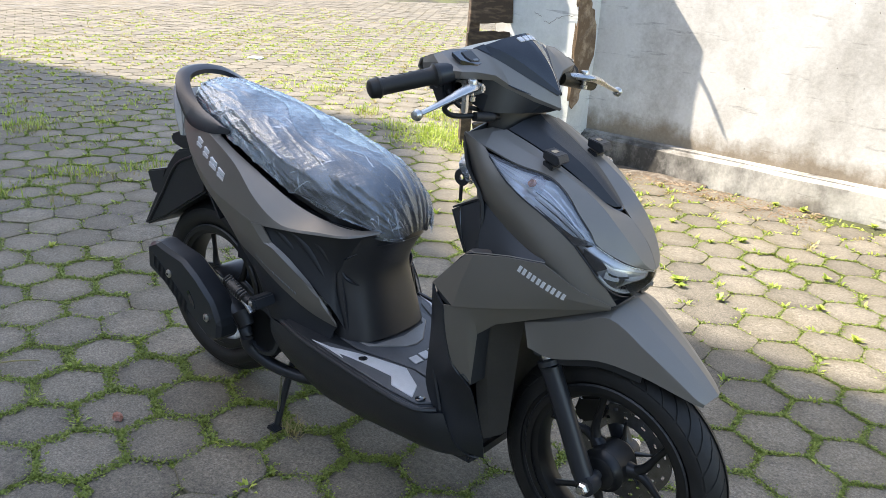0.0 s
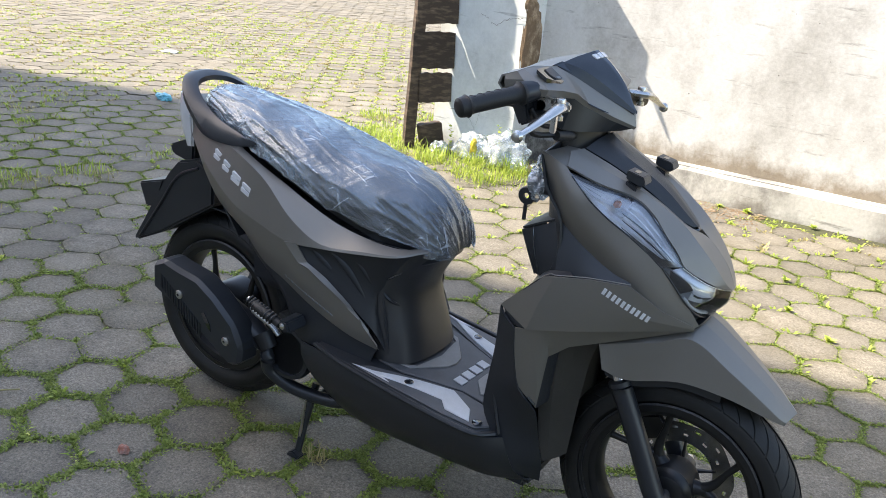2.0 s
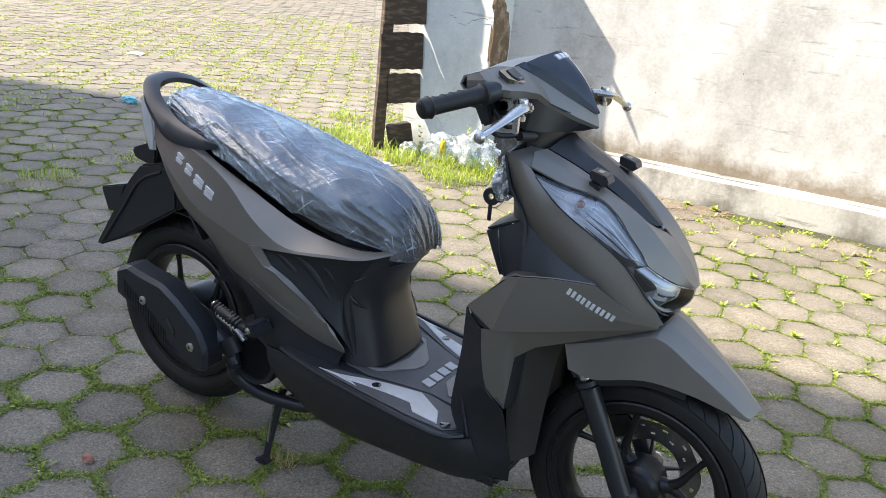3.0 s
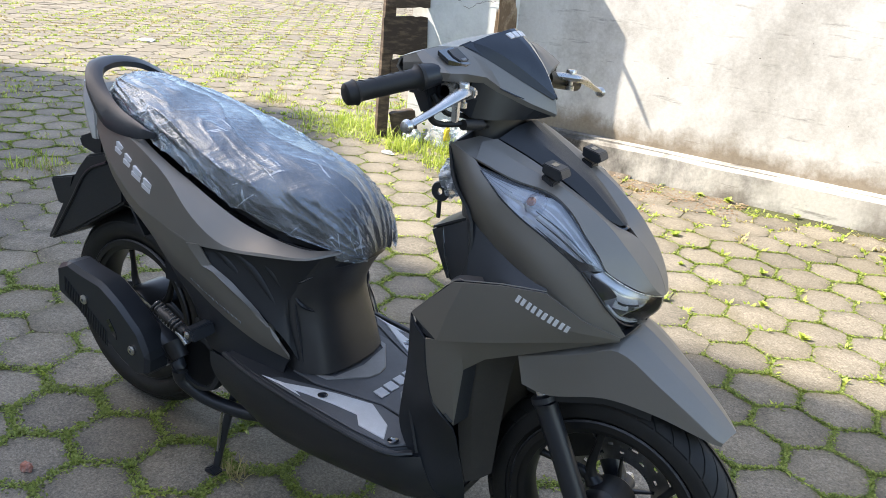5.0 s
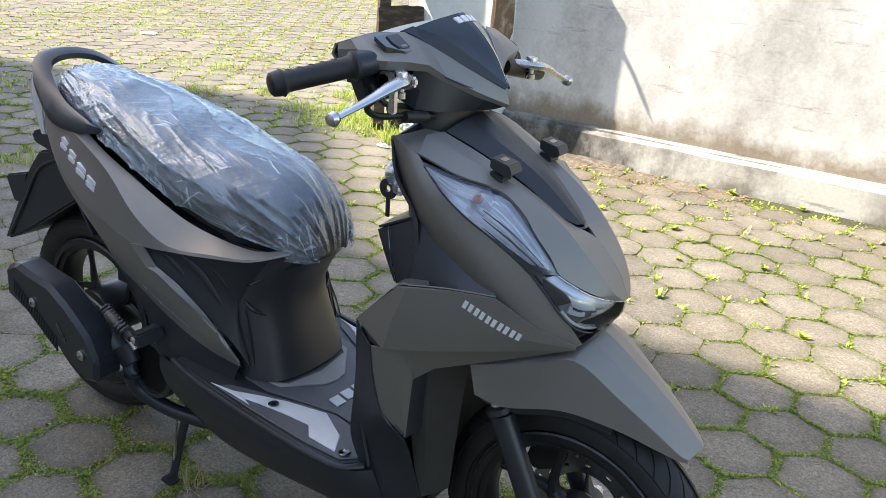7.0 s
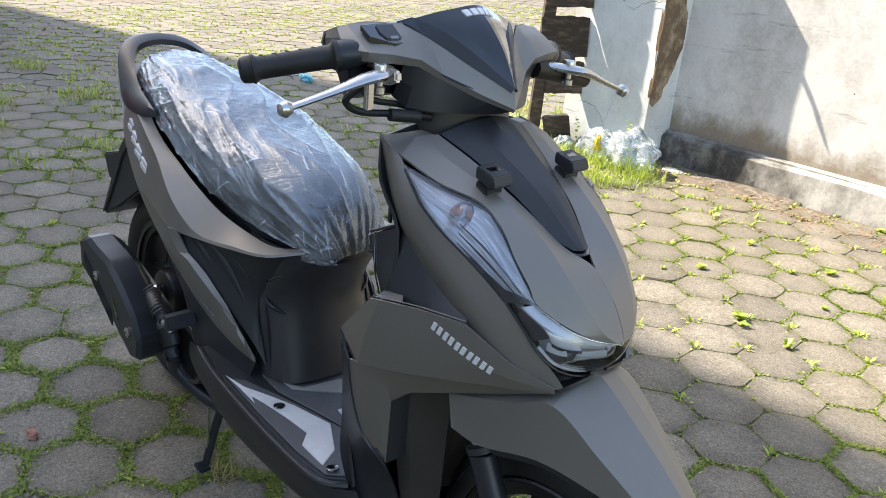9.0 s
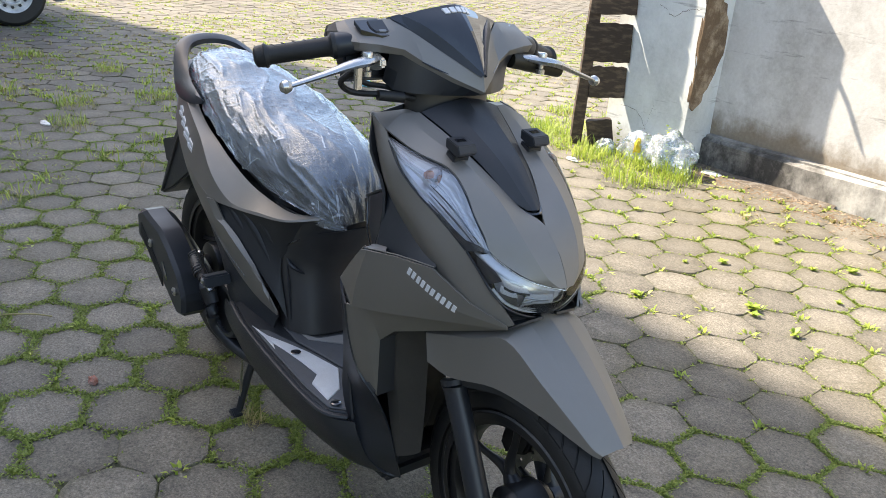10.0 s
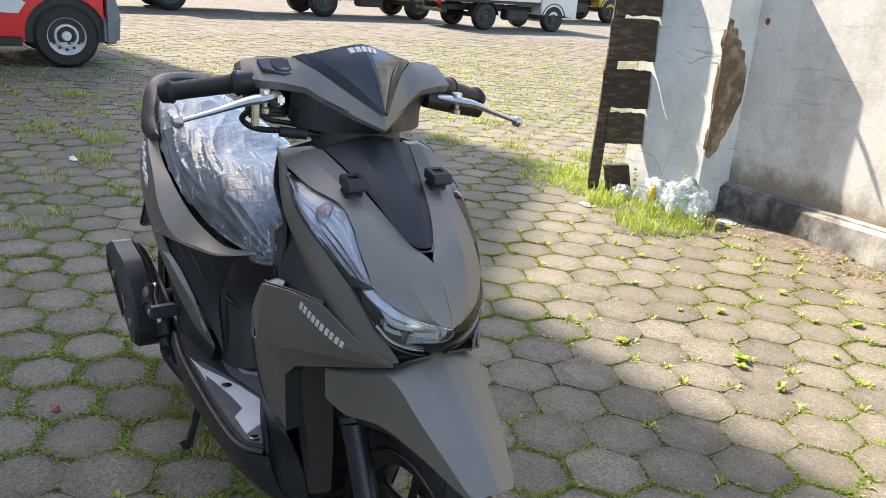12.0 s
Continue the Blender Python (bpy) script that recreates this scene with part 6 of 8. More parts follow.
# -- grab rail, tail lamp, rear fender --
rail = [  # outer and inner edge of a flat moulded loop, and its depth
    ((-1.040, -0.150, 0.776), (-1.037, -0.147, 0.779), 0.003), ((-1.101, -0.157, 0.772), (-1.097, -0.140, 0.793), 0.009), ((-1.197, -0.150, 0.779), (-1.183, -0.121, 0.808), 0.013),
    ((-1.264, -0.131, 0.812), (-1.245, -0.101, 0.830), 0.015), ((-1.326, -0.104, 0.853), (-1.298, -0.077, 0.857), 0.016), ((-1.364, -0.062, 0.880), (-1.326, -0.048, 0.873), 0.016), ((-1.374, 0, 0.888), (-1.338, 0, 0.878), 0.015),
]
rail += [((a[0], -a[1], a[2]), (b[0], -b[1], b[2]), d) for a, b, d in rail[-2::-1]]
ring = []
for a, b, d in rail:
    a, b = Vector(a), Vector(b)
    m = (a + b) / 2 + Vector((0, 0, 0.005))
    ring.append([a, m + Vector((0, 0, 0.001)), b, b - Vector((0, 0, d * 0.8)), a - Vector((0, 0, d))])
g = cr(np.array(ring), 5, 0)
bm = bmesh.new()
vs = quads(bm, g, wrap_v=True)
bm.faces.new(vs[0])
bm.faces.new(vs[-1])
part("grab_rail", bm, "smoothblack", scooter, "dark angular grab rail looped behind the seat", 38)
part("tail_top", sheet([[(-1.19, -0.115, 0.795), (-1.18, 0, 0.80), (-1.19, 0.115, 0.795)], [(-1.28, -0.095, 0.805), (-1.28, 0, 0.812), (-1.28, 0.095, 0.805)], [(-1.365, -0.05, 0.815), (-1.375, 0, 0.82), (-1.365, 0.05, 0.815)]], 3, 3, 0.005), "black", scooter, "black tail top")
taill = [
    [(-1.366, -0.060, 0.846), (-1.340, -0.103, 0.844), (-1.306, -0.108, 0.838)],
    [(-1.364, -0.064, 0.808), (-1.338, -0.110, 0.804), (-1.296, -0.116, 0.795)],
    [(-1.350, -0.078, 0.760), (-1.326, -0.112, 0.755), (-1.290, -0.119, 0.750)],
    [(-1.318, -0.098, 0.716), (-1.310, -0.113, 0.716), (-1.290, -0.118, 0.718)],
]
taill = [[(x + 0.004, y * 0.95, z) for x, y, z in r] for r in taill]
for m in (False, True):
    tl = part("tail_indicator", sheet(taill, 3, 3, 0.002, mirror=m, flip=True), "silverref", scooter, "pale rear indicator lens")
    tl.visible_shadow = False
    bm = sheet([[(x + 0.004, y * 0.97, z) for x, y, z in r] for r in taill], 6, 3, 0.002, mirror=m, flip=True)
    part("reflector", bm, "white", tl, "white indicator backing")
M["tailred"] = material("red_lens", (0.45, 0.01, 0.012), 0.12, 0.0, (0.38, 0.01, 0.01), 10, 0.3, 0.0, 100, 0.03, 0.5)
part("tail_lamp", sheet([[(-1.352, 0.042, 0.812), (-1.364, 0, 0.814), (-1.352, -0.042, 0.812)], [(-1.360, 0.05, 0.785), (-1.372, 0, 0.785), (-1.360, -0.05, 0.785)], [(-1.335, 0.05, 0.748), (-1.342, 0, 0.746), (-1.335, -0.05, 0.748)]], 3, 3, 0.004, flip=True), "tailred", scooter, "red tail lamp")
part("tail_underside", sheet([[(-1.345, -0.05, 0.754), (-1.35, 0, 0.752), (-1.345, 0.05, 0.754)], [(-1.27, -0.10, 0.725), (-1.28, 0, 0.71), (-1.27, 0.10, 0.725)], [(-1.18, -0.138, 0.65), (-1.19, 0, 0.63), (-1.18, 0.138, 0.65)], [(-1.08, -0.155, 0.545), (-1.09, 0, 0.54), (-1.08, 0.155, 0.545)]], 3, 3, 0.005), "black", scooter)
fo = [(-1.250, 0.560), (-1.250, 0.640), (-1.275, 0.662), (-1.316, 0.672), (-1.379, 0.655), (-1.425, 0.607), (-1.567, 0.394), (-1.555, 0.388), (-1.452, 0.437)]
bm = prism(fo, -0.078, 0.078, "y", 0.006)
part("rear_fender", bm, "black", scooter, "black rear fender with plate carrier", 20)
part("plate_carrier", prism([(-1.445, 0.588), (-1.545, 0.560), (-1.540, 0.545), (-1.520, 0.495), (-1.480, 0.505)], -0.070, 0.070, "y", 0.004), "black", scooter, "black number plate carrier")
part("fender_rib", tube([(-1.300, -0.080, 0.652), (-1.380, -0.080, 0.612), (-1.45, -0.080, 0.52), (-1.535, -0.080, 0.408)], 0.004, 8, 4), "smoothblack", scooter)
part("reflector_carrier", prism([(-1.335, 0.716), (-1.358, 0.716), (-1.428, 0.688), (-1.418, 0.664), (-1.340, 0.650)], -0.062, 0.062, "y", 0.005), "black", scooter, "black rear bracket")
part("inner_mudguard", sheet([[(REAR[0] + 0.285 * math.cos(a), y, REAR[2] + 0.285 * math.sin(a)) for y in (-0.06, 0, 0.06)] for a in np.radians([20, 50, 80, 110, 135])], 3, 2, 0.004), "black", scooter)

# -- exhaust --
can = part("muffler", tube([(-1.320, -0.160, 0.395), (-1.300, -0.160, 0.390), (-1.18, -0.162, 0.362), (-1.05, -0.163, 0.325), (-0.995, -0.163, 0.300), (-0.975, -0.163, 0.288)], [0.026, 0.034, 0.036, 0.034, 0.028, 0.020], 20, 3), "smoothblack", scooter, "black muffler")
shield = [(-1.300, 0.368), (-1.298, 0.436), (-1.255, 0.456), (-1.211, 0.446), (-1.138, 0.436), (-1.081, 0.404), (-1.016, 0.352), (-0.990, 0.300), (-0.996, 0.250), (-1.036, 0.238), (-1.140, 0.298), (-1.219, 0.336)]
part("heat_shield", prism(shield, -0.236, -0.168, "y", 0.010, 1), "smoothblack", can, "black angular heat shield with a ribbed edge", 14)
ribs = bmesh.new()
for k in range(26):
    t = k / 25
    x, z = -1.268 + 0.14 * t, 0.406 - 0.030 * t - 0.065 * t
    q = prism([(x, z - 0.026), (x + 0.0025, z - 0.027), (x + 0.0045, z + 0.010), (x + 0.002, z + 0.011)], -0.2378, -0.234, "y")
    ribs = join(ribs, q)
part("shield_ribs", ribs, "black", can, "fine ribbing", 20, kind="stuff")
part("shield_vent", prism([(-1.125, 0.352), (-1.112, 0.360), (-1.090, 0.330), (-1.088, 0.308), (-1.106, 0.322)], -0.2375, -0.232, "y", 0.002), "gloss", can)
for x, z in ((-1.198, 0.379), (-1.039, 0.304)):
    part("shield_bolt", lathe([(0.011, 0.0), (0.0115, -0.003), (0.009, -0.005), (0.004, -0.006)], 16, "y", (x, -0.2365, z)), "steel", can, "bright shield bolt")
    part("bolt_socket", lathe([(0.004, 0.0), (0.0035, -0.001)], 6, "y", (x, -0.2427, z)), "gloss", can)
part("exhaust_pipe", tube([(-0.975, -0.163, 0.282), (-0.965, -0.168, 0.262), (-0.966, -0.160, 0.225), (-0.930, -0.138, 0.188), (-0.870, -0.120, 0.172), (-0.79, -0.10, 0.172), (-0.70, -0.07, 0.20)], [0.017, 0.018, 0.0175, 0.017, 0.0165, 0.016, 0.016], 14, 4), "smoothblack", scooter, "satin black exhaust pipe")
part("pipe_flange", tube([(-0.985, -0.164, 0.318), (-0.960, -0.166, 0.285)], [0.030, 0.024], 14, 1), "wheel", scooter)

# -- engine and stand --
part("crankcase", join(block(-1.02, -0.76, -0.10, 0.10, 0.20, 0.36, 0.03), tube([(-1.26, 0.09, 0.262), (-1.05, 0.10, 0.28), (-0.86, 0.10, 0.29)], [0.075, 0.08, 0.09], 16, 3, (0.5, 1))), "engine", scooter, "cast metal engine case", 40)
fan = part("fan_cover", lathe([(0.070, 0.02), (0.074, -0.015), (0.070, -0.028), (0.060, -0.030), (0.058, -0.022)], 36, "y", (-0.912, -0.135, 0.290)), "smoothblack", scooter, "black cooling fan cover with honeycomb grille")
part("fan_backing", lathe([(0.058, 0.0), (0.001, 0.0)], 30, "y", (-0.912, -0.152, 0.290)), "gloss", fan)
cells = bmesh.new()
for i in range(-5, 6):
    for j in range(-5, 6):
        cx, cz = (i + 0.5 * (j % 2)) * 0.0135, j * 0.0115
        if math.hypot(cx, cz) < 0.054:
            ring = [(math.cos(math.radians(60 * q + 30)), math.sin(math.radians(60 * q + 30))) for q in range(6)]
            for q in range(6):
                a, b = ring[q], ring[(q + 1) % 6]
                vs = [cells.verts.new((-0.912 + cx + p[0] * r, -0.161, 0.290 + cz + p[1] * r)) for p, r in ((a, 0.0080), (b, 0.0080), (b, 0.0058), (a, 0.0058))]
                cells.faces.new(vs)
bmesh.ops.solidify(cells, geom=cells.faces[:], thickness=0.004)
part("honeycomb", cells, "smoothblack", fan, "honeycomb grille", kind="stuff")
part("kick_lever", tube([(-1.02, -0.175, 0.405), (-0.985, -0.190, 0.385), (-0.930, -0.195, 0.370), (-0.905, -0.195, 0.350)], [0.010, 0.011, 0.009, 0.009], 12, 4, (1, 0.8)), "steel", scooter, "folded metal kick lever")
# kick pedal rubber block with ridges near the exhaust
ped = part("pillion_peg", tube([(-0.992, -0.198, 0.412), (-0.940, -0.216, 0.412), (-0.872, -0.226, 0.400)], [0.013, 0.0145, 0.012], 12, 3, (1, 0.85)), "rubber", scooter, "folded ribbed rubber pillion peg")
for k in range(9):
    t = k / 8
    c = Vector((-0.988, -0.203, 0.414)).lerp(Vector((-0.890, -0.228, 0.406)), t)
    part("peg_rib", tube([c + Vector((0.002, 0.004, 0.014)), c + Vector((-0.003, -0.011, 0.005)), c + Vector((-0.008, -0.009, -0.008))], 0.0028, 6, 2), "rubber", ped)
part("peg_bolt", lathe([(0.008, 0), (0.008, -0.003), (0.005, -0.005), (0.002, -0.006)], 14, "y", (-0.863, -0.232, 0.401)), "steel", ped, "bright peg bolt")
part("peg_bracket", prism([(-0.878, 0.412), (-0.852, 0.414), (-0.840, 0.390), (-0.862, 0.384)], -0.234, -0.17, "y", 0.004), "smoothblack", scooter)
stand = part("centre_stand", join(tube([(-0.872, -0.09, 0.190), (-0.878, -0.118, 0.100), (-0.882, -0.140, 0.012)], [0.010, 0.010, 0.009], 10, 3), tube([(-0.872, 0.09, 0.190), (-0.878, 0.118, 0.100), (-0.882, 0.140, 0.012)], [0.010, 0.010, 0.009], 10, 3), tube([(-0.87, -0.10, 0.15), (-0.87, 0.10, 0.15)], 0.010, 10, 1)), "smoothblack", scooter, "black centre stand")
for s in (-1, 1):
    part("stand_foot", prism([(-0.902, 0.001), (-0.866, 0.001), (-0.863, 0.008), (-0.884, 0.020), (-0.902, 0.010)], s * 0.148 - 0.013, s * 0.148 + 0.013, "y", 0.003), "smoothblack", stand)
    part("stand_web", prism([(-0.864, 0.165), (-0.868, 0.165), (-0.886, 0.03), (-0.880, 0.03)], s * 0.126 - 0.013, s * 0.126 - 0.008, "y"), "steel", stand)

# -- seat --
seat_st = [  # x, half width, top, side bottom
    (-1.305, 0.030, 0.836, 0.800), (-1.290, 0.060, 0.850, 0.798), (-1.250, 0.088, 0.856, 0.792), (-1.190, 0.104, 0.854, 0.778), (-1.120, 0.118, 0.842, 0.763), (-1.030, 0.137, 0.824, 0.742),
    (-0.930, 0.149, 0.803, 0.711), (-0.830, 0.146, 0.783, 0.671), (-0.734, 0.130, 0.768, 0.636), (-0.671, 0.114, 0.752, 0.622),
    (-0.630, 0.101, 0.736, 0.614), (-0.598, 0.088, 0.712, 0.609), (-0.575, 0.074, 0.686, 0.607), (-0.561, 0.060, 0.658, 0.606), (-0.553, 0.049, 0.632, 0.606), (-0.551, 0.041, 0.612, 0.606),
]


def seat_rows(grow):
    rows = []
    for x, w, t, b in seat_st:
        w, t = w + grow, t + grow
        h = t - b
        half = [(0.0, t), (0.45 * w, t - 0.06 * h), (0.74 * w, t - 0.19 * h), (0.93 * w, t - 0.42 * h), (1.0 * w, t - 0.70 * h), (0.985 * w, b + 0.12 * h), (0.95 * w, b - grow)]
        rows.append([(x + (grow if x > -0.6 else 0), -y, z) for y, z in reversed(half[1:])] + [(x + (grow if x > -0.6 else 0), y, z) for y, z in half])
    return rows


part("seat", sheet(seat_rows(0.0), 4, 3, 0.012), "seat", scooter, "black vinyl seat", 45)
base_ob = part("seat_base", prism([(-1.20, -0.085), (-0.95, -0.135), (-0.70, -0.12), (-0.60, -0.06), (-0.60, 0.06), (-0.70, 0.12), (-0.95, 0.135), (-1.20, 0.085)], 0.0, 0.02, "z"), "black", scooter)
for v in base_ob.data.vertices:
    v.co.z += float(np.interp(v.co.x, [-1.20, -0.95, -0.70, -0.60], [0.776, 0.712, 0.624, 0.604]))
# the film pulled over the seat: long drawn folds in bundles and a ragged hem
g = cr(cr(seat_rows(0.004), 18, 0), 11, 1)
gg = np.gradient(g, axis=0), np.gradient(g, axis=1)
nn = np.cross(gg[0], gg[1])
nn /= np.linalg.norm(nn, axis=2, keepdims=True) + 1e-9
if nn[g.shape[0] // 2, g.shape[1] // 2, 2] < 0:
    nn = -nn


def ridge(u, v, seed, sharp):
    return max(0.0, 1 - abs(noise.noise(Vector((u, v, seed)))) * 3.0) ** sharp


nv = g.shape[1]
for i in range(g.shape[0]):
    for j in range(nv):
        p = Vector(g[i, j])
        girth = (j / (nv - 1) - 0.5) * 0.5
        side = abs(girth) * 4
        bend = 0.04 * noise.noise(Vector((p.x * 3.0, girth * 3, 7)))
        along = ridge(p.x * 6.0 + girth * 8, (girth + bend) * 30 + p.x * 4, 1.0, 2.5)
        slant = ridge((p.x + 0.9 * abs(girth)) * 13 + 20 * bend, (abs(girth) - 0.3 * p.x) * 4, 4.0 if girth > 0 else 9.0, 3.0)
        fine = ridge((p.x + 0.6 * girth) * 30, (girth + 0.5 * p.x + bend) * 40, 6.0, 4.0)
        taut = 0.5 + 0.5 * noise.noise(Vector((p.x * 5, girth * 7, 2)))
        lift = 0.0045 * along * (1.0 - 0.6 * side) + 0.0060 * slant * side * (0.4 + taut) * min(1.0, max(0.12, (-0.60 - p.x) / 0.10)) * min(1.0, max(0.25, (p.x + 1.25) / 0.2)) + 0.0026 * fine * taut + 0.003 * noise.noise(Vector((p.x * 8, girth * 14, 5))) + 0.003
        g[i, j] += nn[i, j] * lift
        if side > 0.80 and -1.24 < p.x < -0.60:
            hem = noise.noise(Vector((p.x * 9, 3.0 if p.y > 0 else 8.0, 0))) + 0.5 * noise.noise(Vector((p.x * 27, 3.0 if p.y > 0 else 8.0, 4)))
            g[i, j, 2] += (side - 0.80) / 0.20 * (0.022 * hem + 0.036 + (0.012 if p.x < -0.85 else -0.010))
# place on the film: along the seat, and round it from the middle
run = np.concatenate([[0], np.cumsum(np.linalg.norm(np.diff(g[:, nv // 2], axis=0), axis=1))])
span = np.concatenate([np.zeros((g.shape[0], 1)), np.cumsum(np.linalg.norm(np.diff(g, axis=1), axis=2), axis=1)], axis=1)
lay = np.stack([np.repeat(run[:, None], nv, 1), span - span[:, nv // 2:nv // 2 + 1], np.zeros_like(span)], 2)


def lay_out(ob, a):
    ob.data.attributes.new("lay", "FLOAT_VECTOR", "POINT").data.foreach_set("vector", a.reshape(-1))


cut = int(nv * 0.11)
bm = bmesh.new()
quads(bm, g[:, cut:nv - cut])
wrap = thing("plastic_cover", bm, "wrap", "crinkled clear plastic film pulled over the scooter's seat", "plastic cover", smooth=60)
wrap.location = (0, 0.012, 0)
lay_out(wrap, lay[:, cut:nv - cut])
for part_of in (slice(0, cut + 1), slice(nv - cut - 1, nv)):
    bm = bmesh.new()
    quads(bm, g[:, part_of])
    lay_out(part("loose_hem", bm, "wrap", wrap, "ragged loose edge of the film", 60), lay[:, part_of])
# a pale care label under the film at the seat's tail
part("care_label", sheet([[(-1.245, -0.050, 0.8545), (-1.245, 0.030, 0.8570)], [(-1.175, -0.060, 0.8480), (-1.175, 0.020, 0.8535)]], 2, 2, 0.001), material("yellowish_label", (0.62, 0.62, 0.5), 0.5, 0, (0.7, 0.7, 0.66), 20, 0.4), scooter, "pale printed care label")
# clear bag stuffed behind the steering neck
bm = bmesh.new()
bmesh.ops.create_icosphere(bm, subdivisions=4, radius=0.038)
for v in bm.verts:
    v.co = Vector((v.co.x * 0.55, v.co.y * 1.1, v.co.z * 1.1))
    v.co += v.co.normalized() * noise.fractal(v.co * 28, 0.8, 2.0, 3) * 0.02
tag_bag = thing("small_plastic_bag", bm, "bag", "small crumpled clear plastic bag tucked behind the scooter's front panel", "plastic bag", smooth=20)
tag_bag.location = (-0.352, -0.036, 0.832)


# ---- things by the wall ----


def plank(a, b, wide, thick, face, seed):
    """A rough board from a to b; face: its broad side's normal."""
    a, b, nrm = Vector(a), Vector(b), Vector(face).normalized()
    ax = b - a
    side = ax.normalized().cross(nrm).normalized()
    n = 9
    g = []
    for i in range(n):
        t = i / (n - 1)
        c = a + ax * t
        w = wide * (1 + 0.10 * noise.noise(Vector((t * 6, seed, 0))))
        w2 = wide * (1 + 0.10 * noise.noise(Vector((t * 6, seed + 9, 3))))
        if i in (0, n - 1):
            w *= 0.93
        g.append([c - side * w / 2 - nrm * thick / 2, c - side * w / 2 + nrm * thick / 2, c + nrm * thick * (0.5 + 0.1 * noise.noise(c * 20)), c + side * w2 / 2 + nrm * thick / 2, c + side * w2 / 2 - nrm * thick / 2])
    bm = bmesh.new()
    vs = quads(bm, np.array([[tuple(p) for p in r] for r in g]), wrap_v=True)
    bm.faces.new(vs[0])
    bm.faces.new(vs[-1][::-1])
    return bm


pallet = empty("wooden_pallet", (-2.53, 2.93, 0), "rotten brown wooden pallet leaning on the white pillar's edge", "pallet")
P0 = Vector((-2.53, 2.93, 0))


def on_pallet(*ps):
    return [Vector(p) - P0 for p in ps]


part("post", plank(*on_pallet((-2.610, 2.856, 0.0), (-2.598, 2.893, 1.60)), 0.066, 0.05, (0.8, -0.6, 0), 1.0), "wood", pallet, smooth=30)
for lo, hi, x0, y0, sd in ((1.290, 1.560, -2.596, 2.845, 10), (1.036, 1.272, -2.598, 2.842, 11), (0.785, 1.008, -2.606, 2.834, 12), (0.508, 0.730, -2.612, 2.832, 13), (0.300, 0.482, -2.572, 2.872, 14)):
    zc = (lo + hi) / 2
    part("slat", plank(*on_pallet((x0, y0, zc - 0.006), (-2.440, 3.038, zc + 0.006)), hi - lo + (0.012 if sd in (11, 12) else 0.0), 0.024, (0.79, -0.61, 0.02), sd), "wood", pallet, smooth=30)
part("foot_block", plank(*on_pallet((-2.555, 2.90, 0.07), (-2.455, 3.00, 0.10)), 0.17, 0.06, (0.79, -0.61, 0), 21.0), "wood", pallet, smooth=30)
# a dead twig hangs over the pillar's top and throws a thin shadow
thing("twig", tube([(-2.26, 3.14, 1.538), (-2.12, 3.06, 1.548), (-2.02, 3.01, 1.43), (-1.94, 3.0, 1.30), (-1.88, 3.0, 1.20)], [0.012, 0.013, 0.012, 0.010, 0.005], 8, 4), "wood", "dead twig hanging over the pillar's top", "twig")


def litter(name, at, size, mat, label, seed, flat=0.5, category="litter"):
    bm = bmesh.new()
    bmesh.ops.create_icosphere(bm, subdivisions=4, radius=1.0)
    for v in bm.verts:
        k = 1 + 0.35 * noise.fractal(v.co * 1.7 + Vector((seed, 0, 0)), 0.9, 2.1, 4) + 0.13 * abs(noise.noise(v.co * 6 + Vector((0, seed, 0))))
        v.co = Vector((v.co.x * size[0], v.co.y * size[1], max(v.co.z, -flat) * size[2])) * k
    lo = min(v.co.z for v in bm.verts)
    for v in bm.verts:
        v.co.z -= lo
    ob = thing(name, bm, mat, label, category, smooth=70 if mat == "bag" else 18)
    ob.location = at
    return ob


litter("plastic_bag", (-1.93, 2.90, 0.0), (0.135, 0.095, 0.125), "bag", "crumpled clear plastic bag of rubbish by the pillar", 1.0, category="plastic bag")
litter("plastic_bag", (-2.17, 2.93, 0.0), (0.12, 0.07, 0.095), "bag", "white plastic bag of rubbish in the grass", 4.0, category="plastic bag")
litter("plastic_bag", (-2.40, 2.90, 0.0), (0.06, 0.05, 0.045), "bag", "small white plastic bag at the pallet's foot", 8.0, category="plastic bag")
litter("yellow_wrapper", (-2.14, 2.87, 0.06), (0.022, 0.018, 0.05), "yellow", "torn yellow wrapper on the rubbish bags", 6.0)
litter("paper_scrap", (-1.80, 3.12, 0.0), (0.06, 0.04, 0.008), "white", "flat white paper scrap by the plinth", 9.0)
litter("paper_scrap", (-2.33, 2.55, 0.0), (0.04, 0.016, 0.012), "white", "small white paper scrap on the paving", 12.0)
litter("paper_scrap", (-6.32, 4.14, 0.0), (0.08, 0.06, 0.012), "white", "white paper scrap out in the sunny yard", 15.0)
litter("paper_scrap", (-4.09, 0.19, 0.0), (0.055, 0.02, 0.010), "white", "grubby white paper scrap among weeds", 19.0)
litter("bottle_cap", (-4.54, 2.56, 0.0), (0.07, 0.035, 0.03), "blue", "crumpled blue plastic wrapper on the paving", 22.0)
brick = litter("brick_fragment", (-1.216, -0.393, 0.0), (0.018, 0.011, 0.011), material("red_brick_fragment", (0.33, 0.13, 0.09), 0.9, 0, (0.42, 0.30, 0.26), 60, 0.8, 0.4, 200), "small chipped red brick fragment on a paver", 3.0, category="stone")
thing("straw", tube([(-1.74, -0.52, 0.006), (-1.69, -0.44, 0.012), (-1.655, -0.385, 0.006)], 0.0022, 6, 4), "dry", "pale dry straw lying on the paving", "straw")

# ---- vehicles across the yard ----


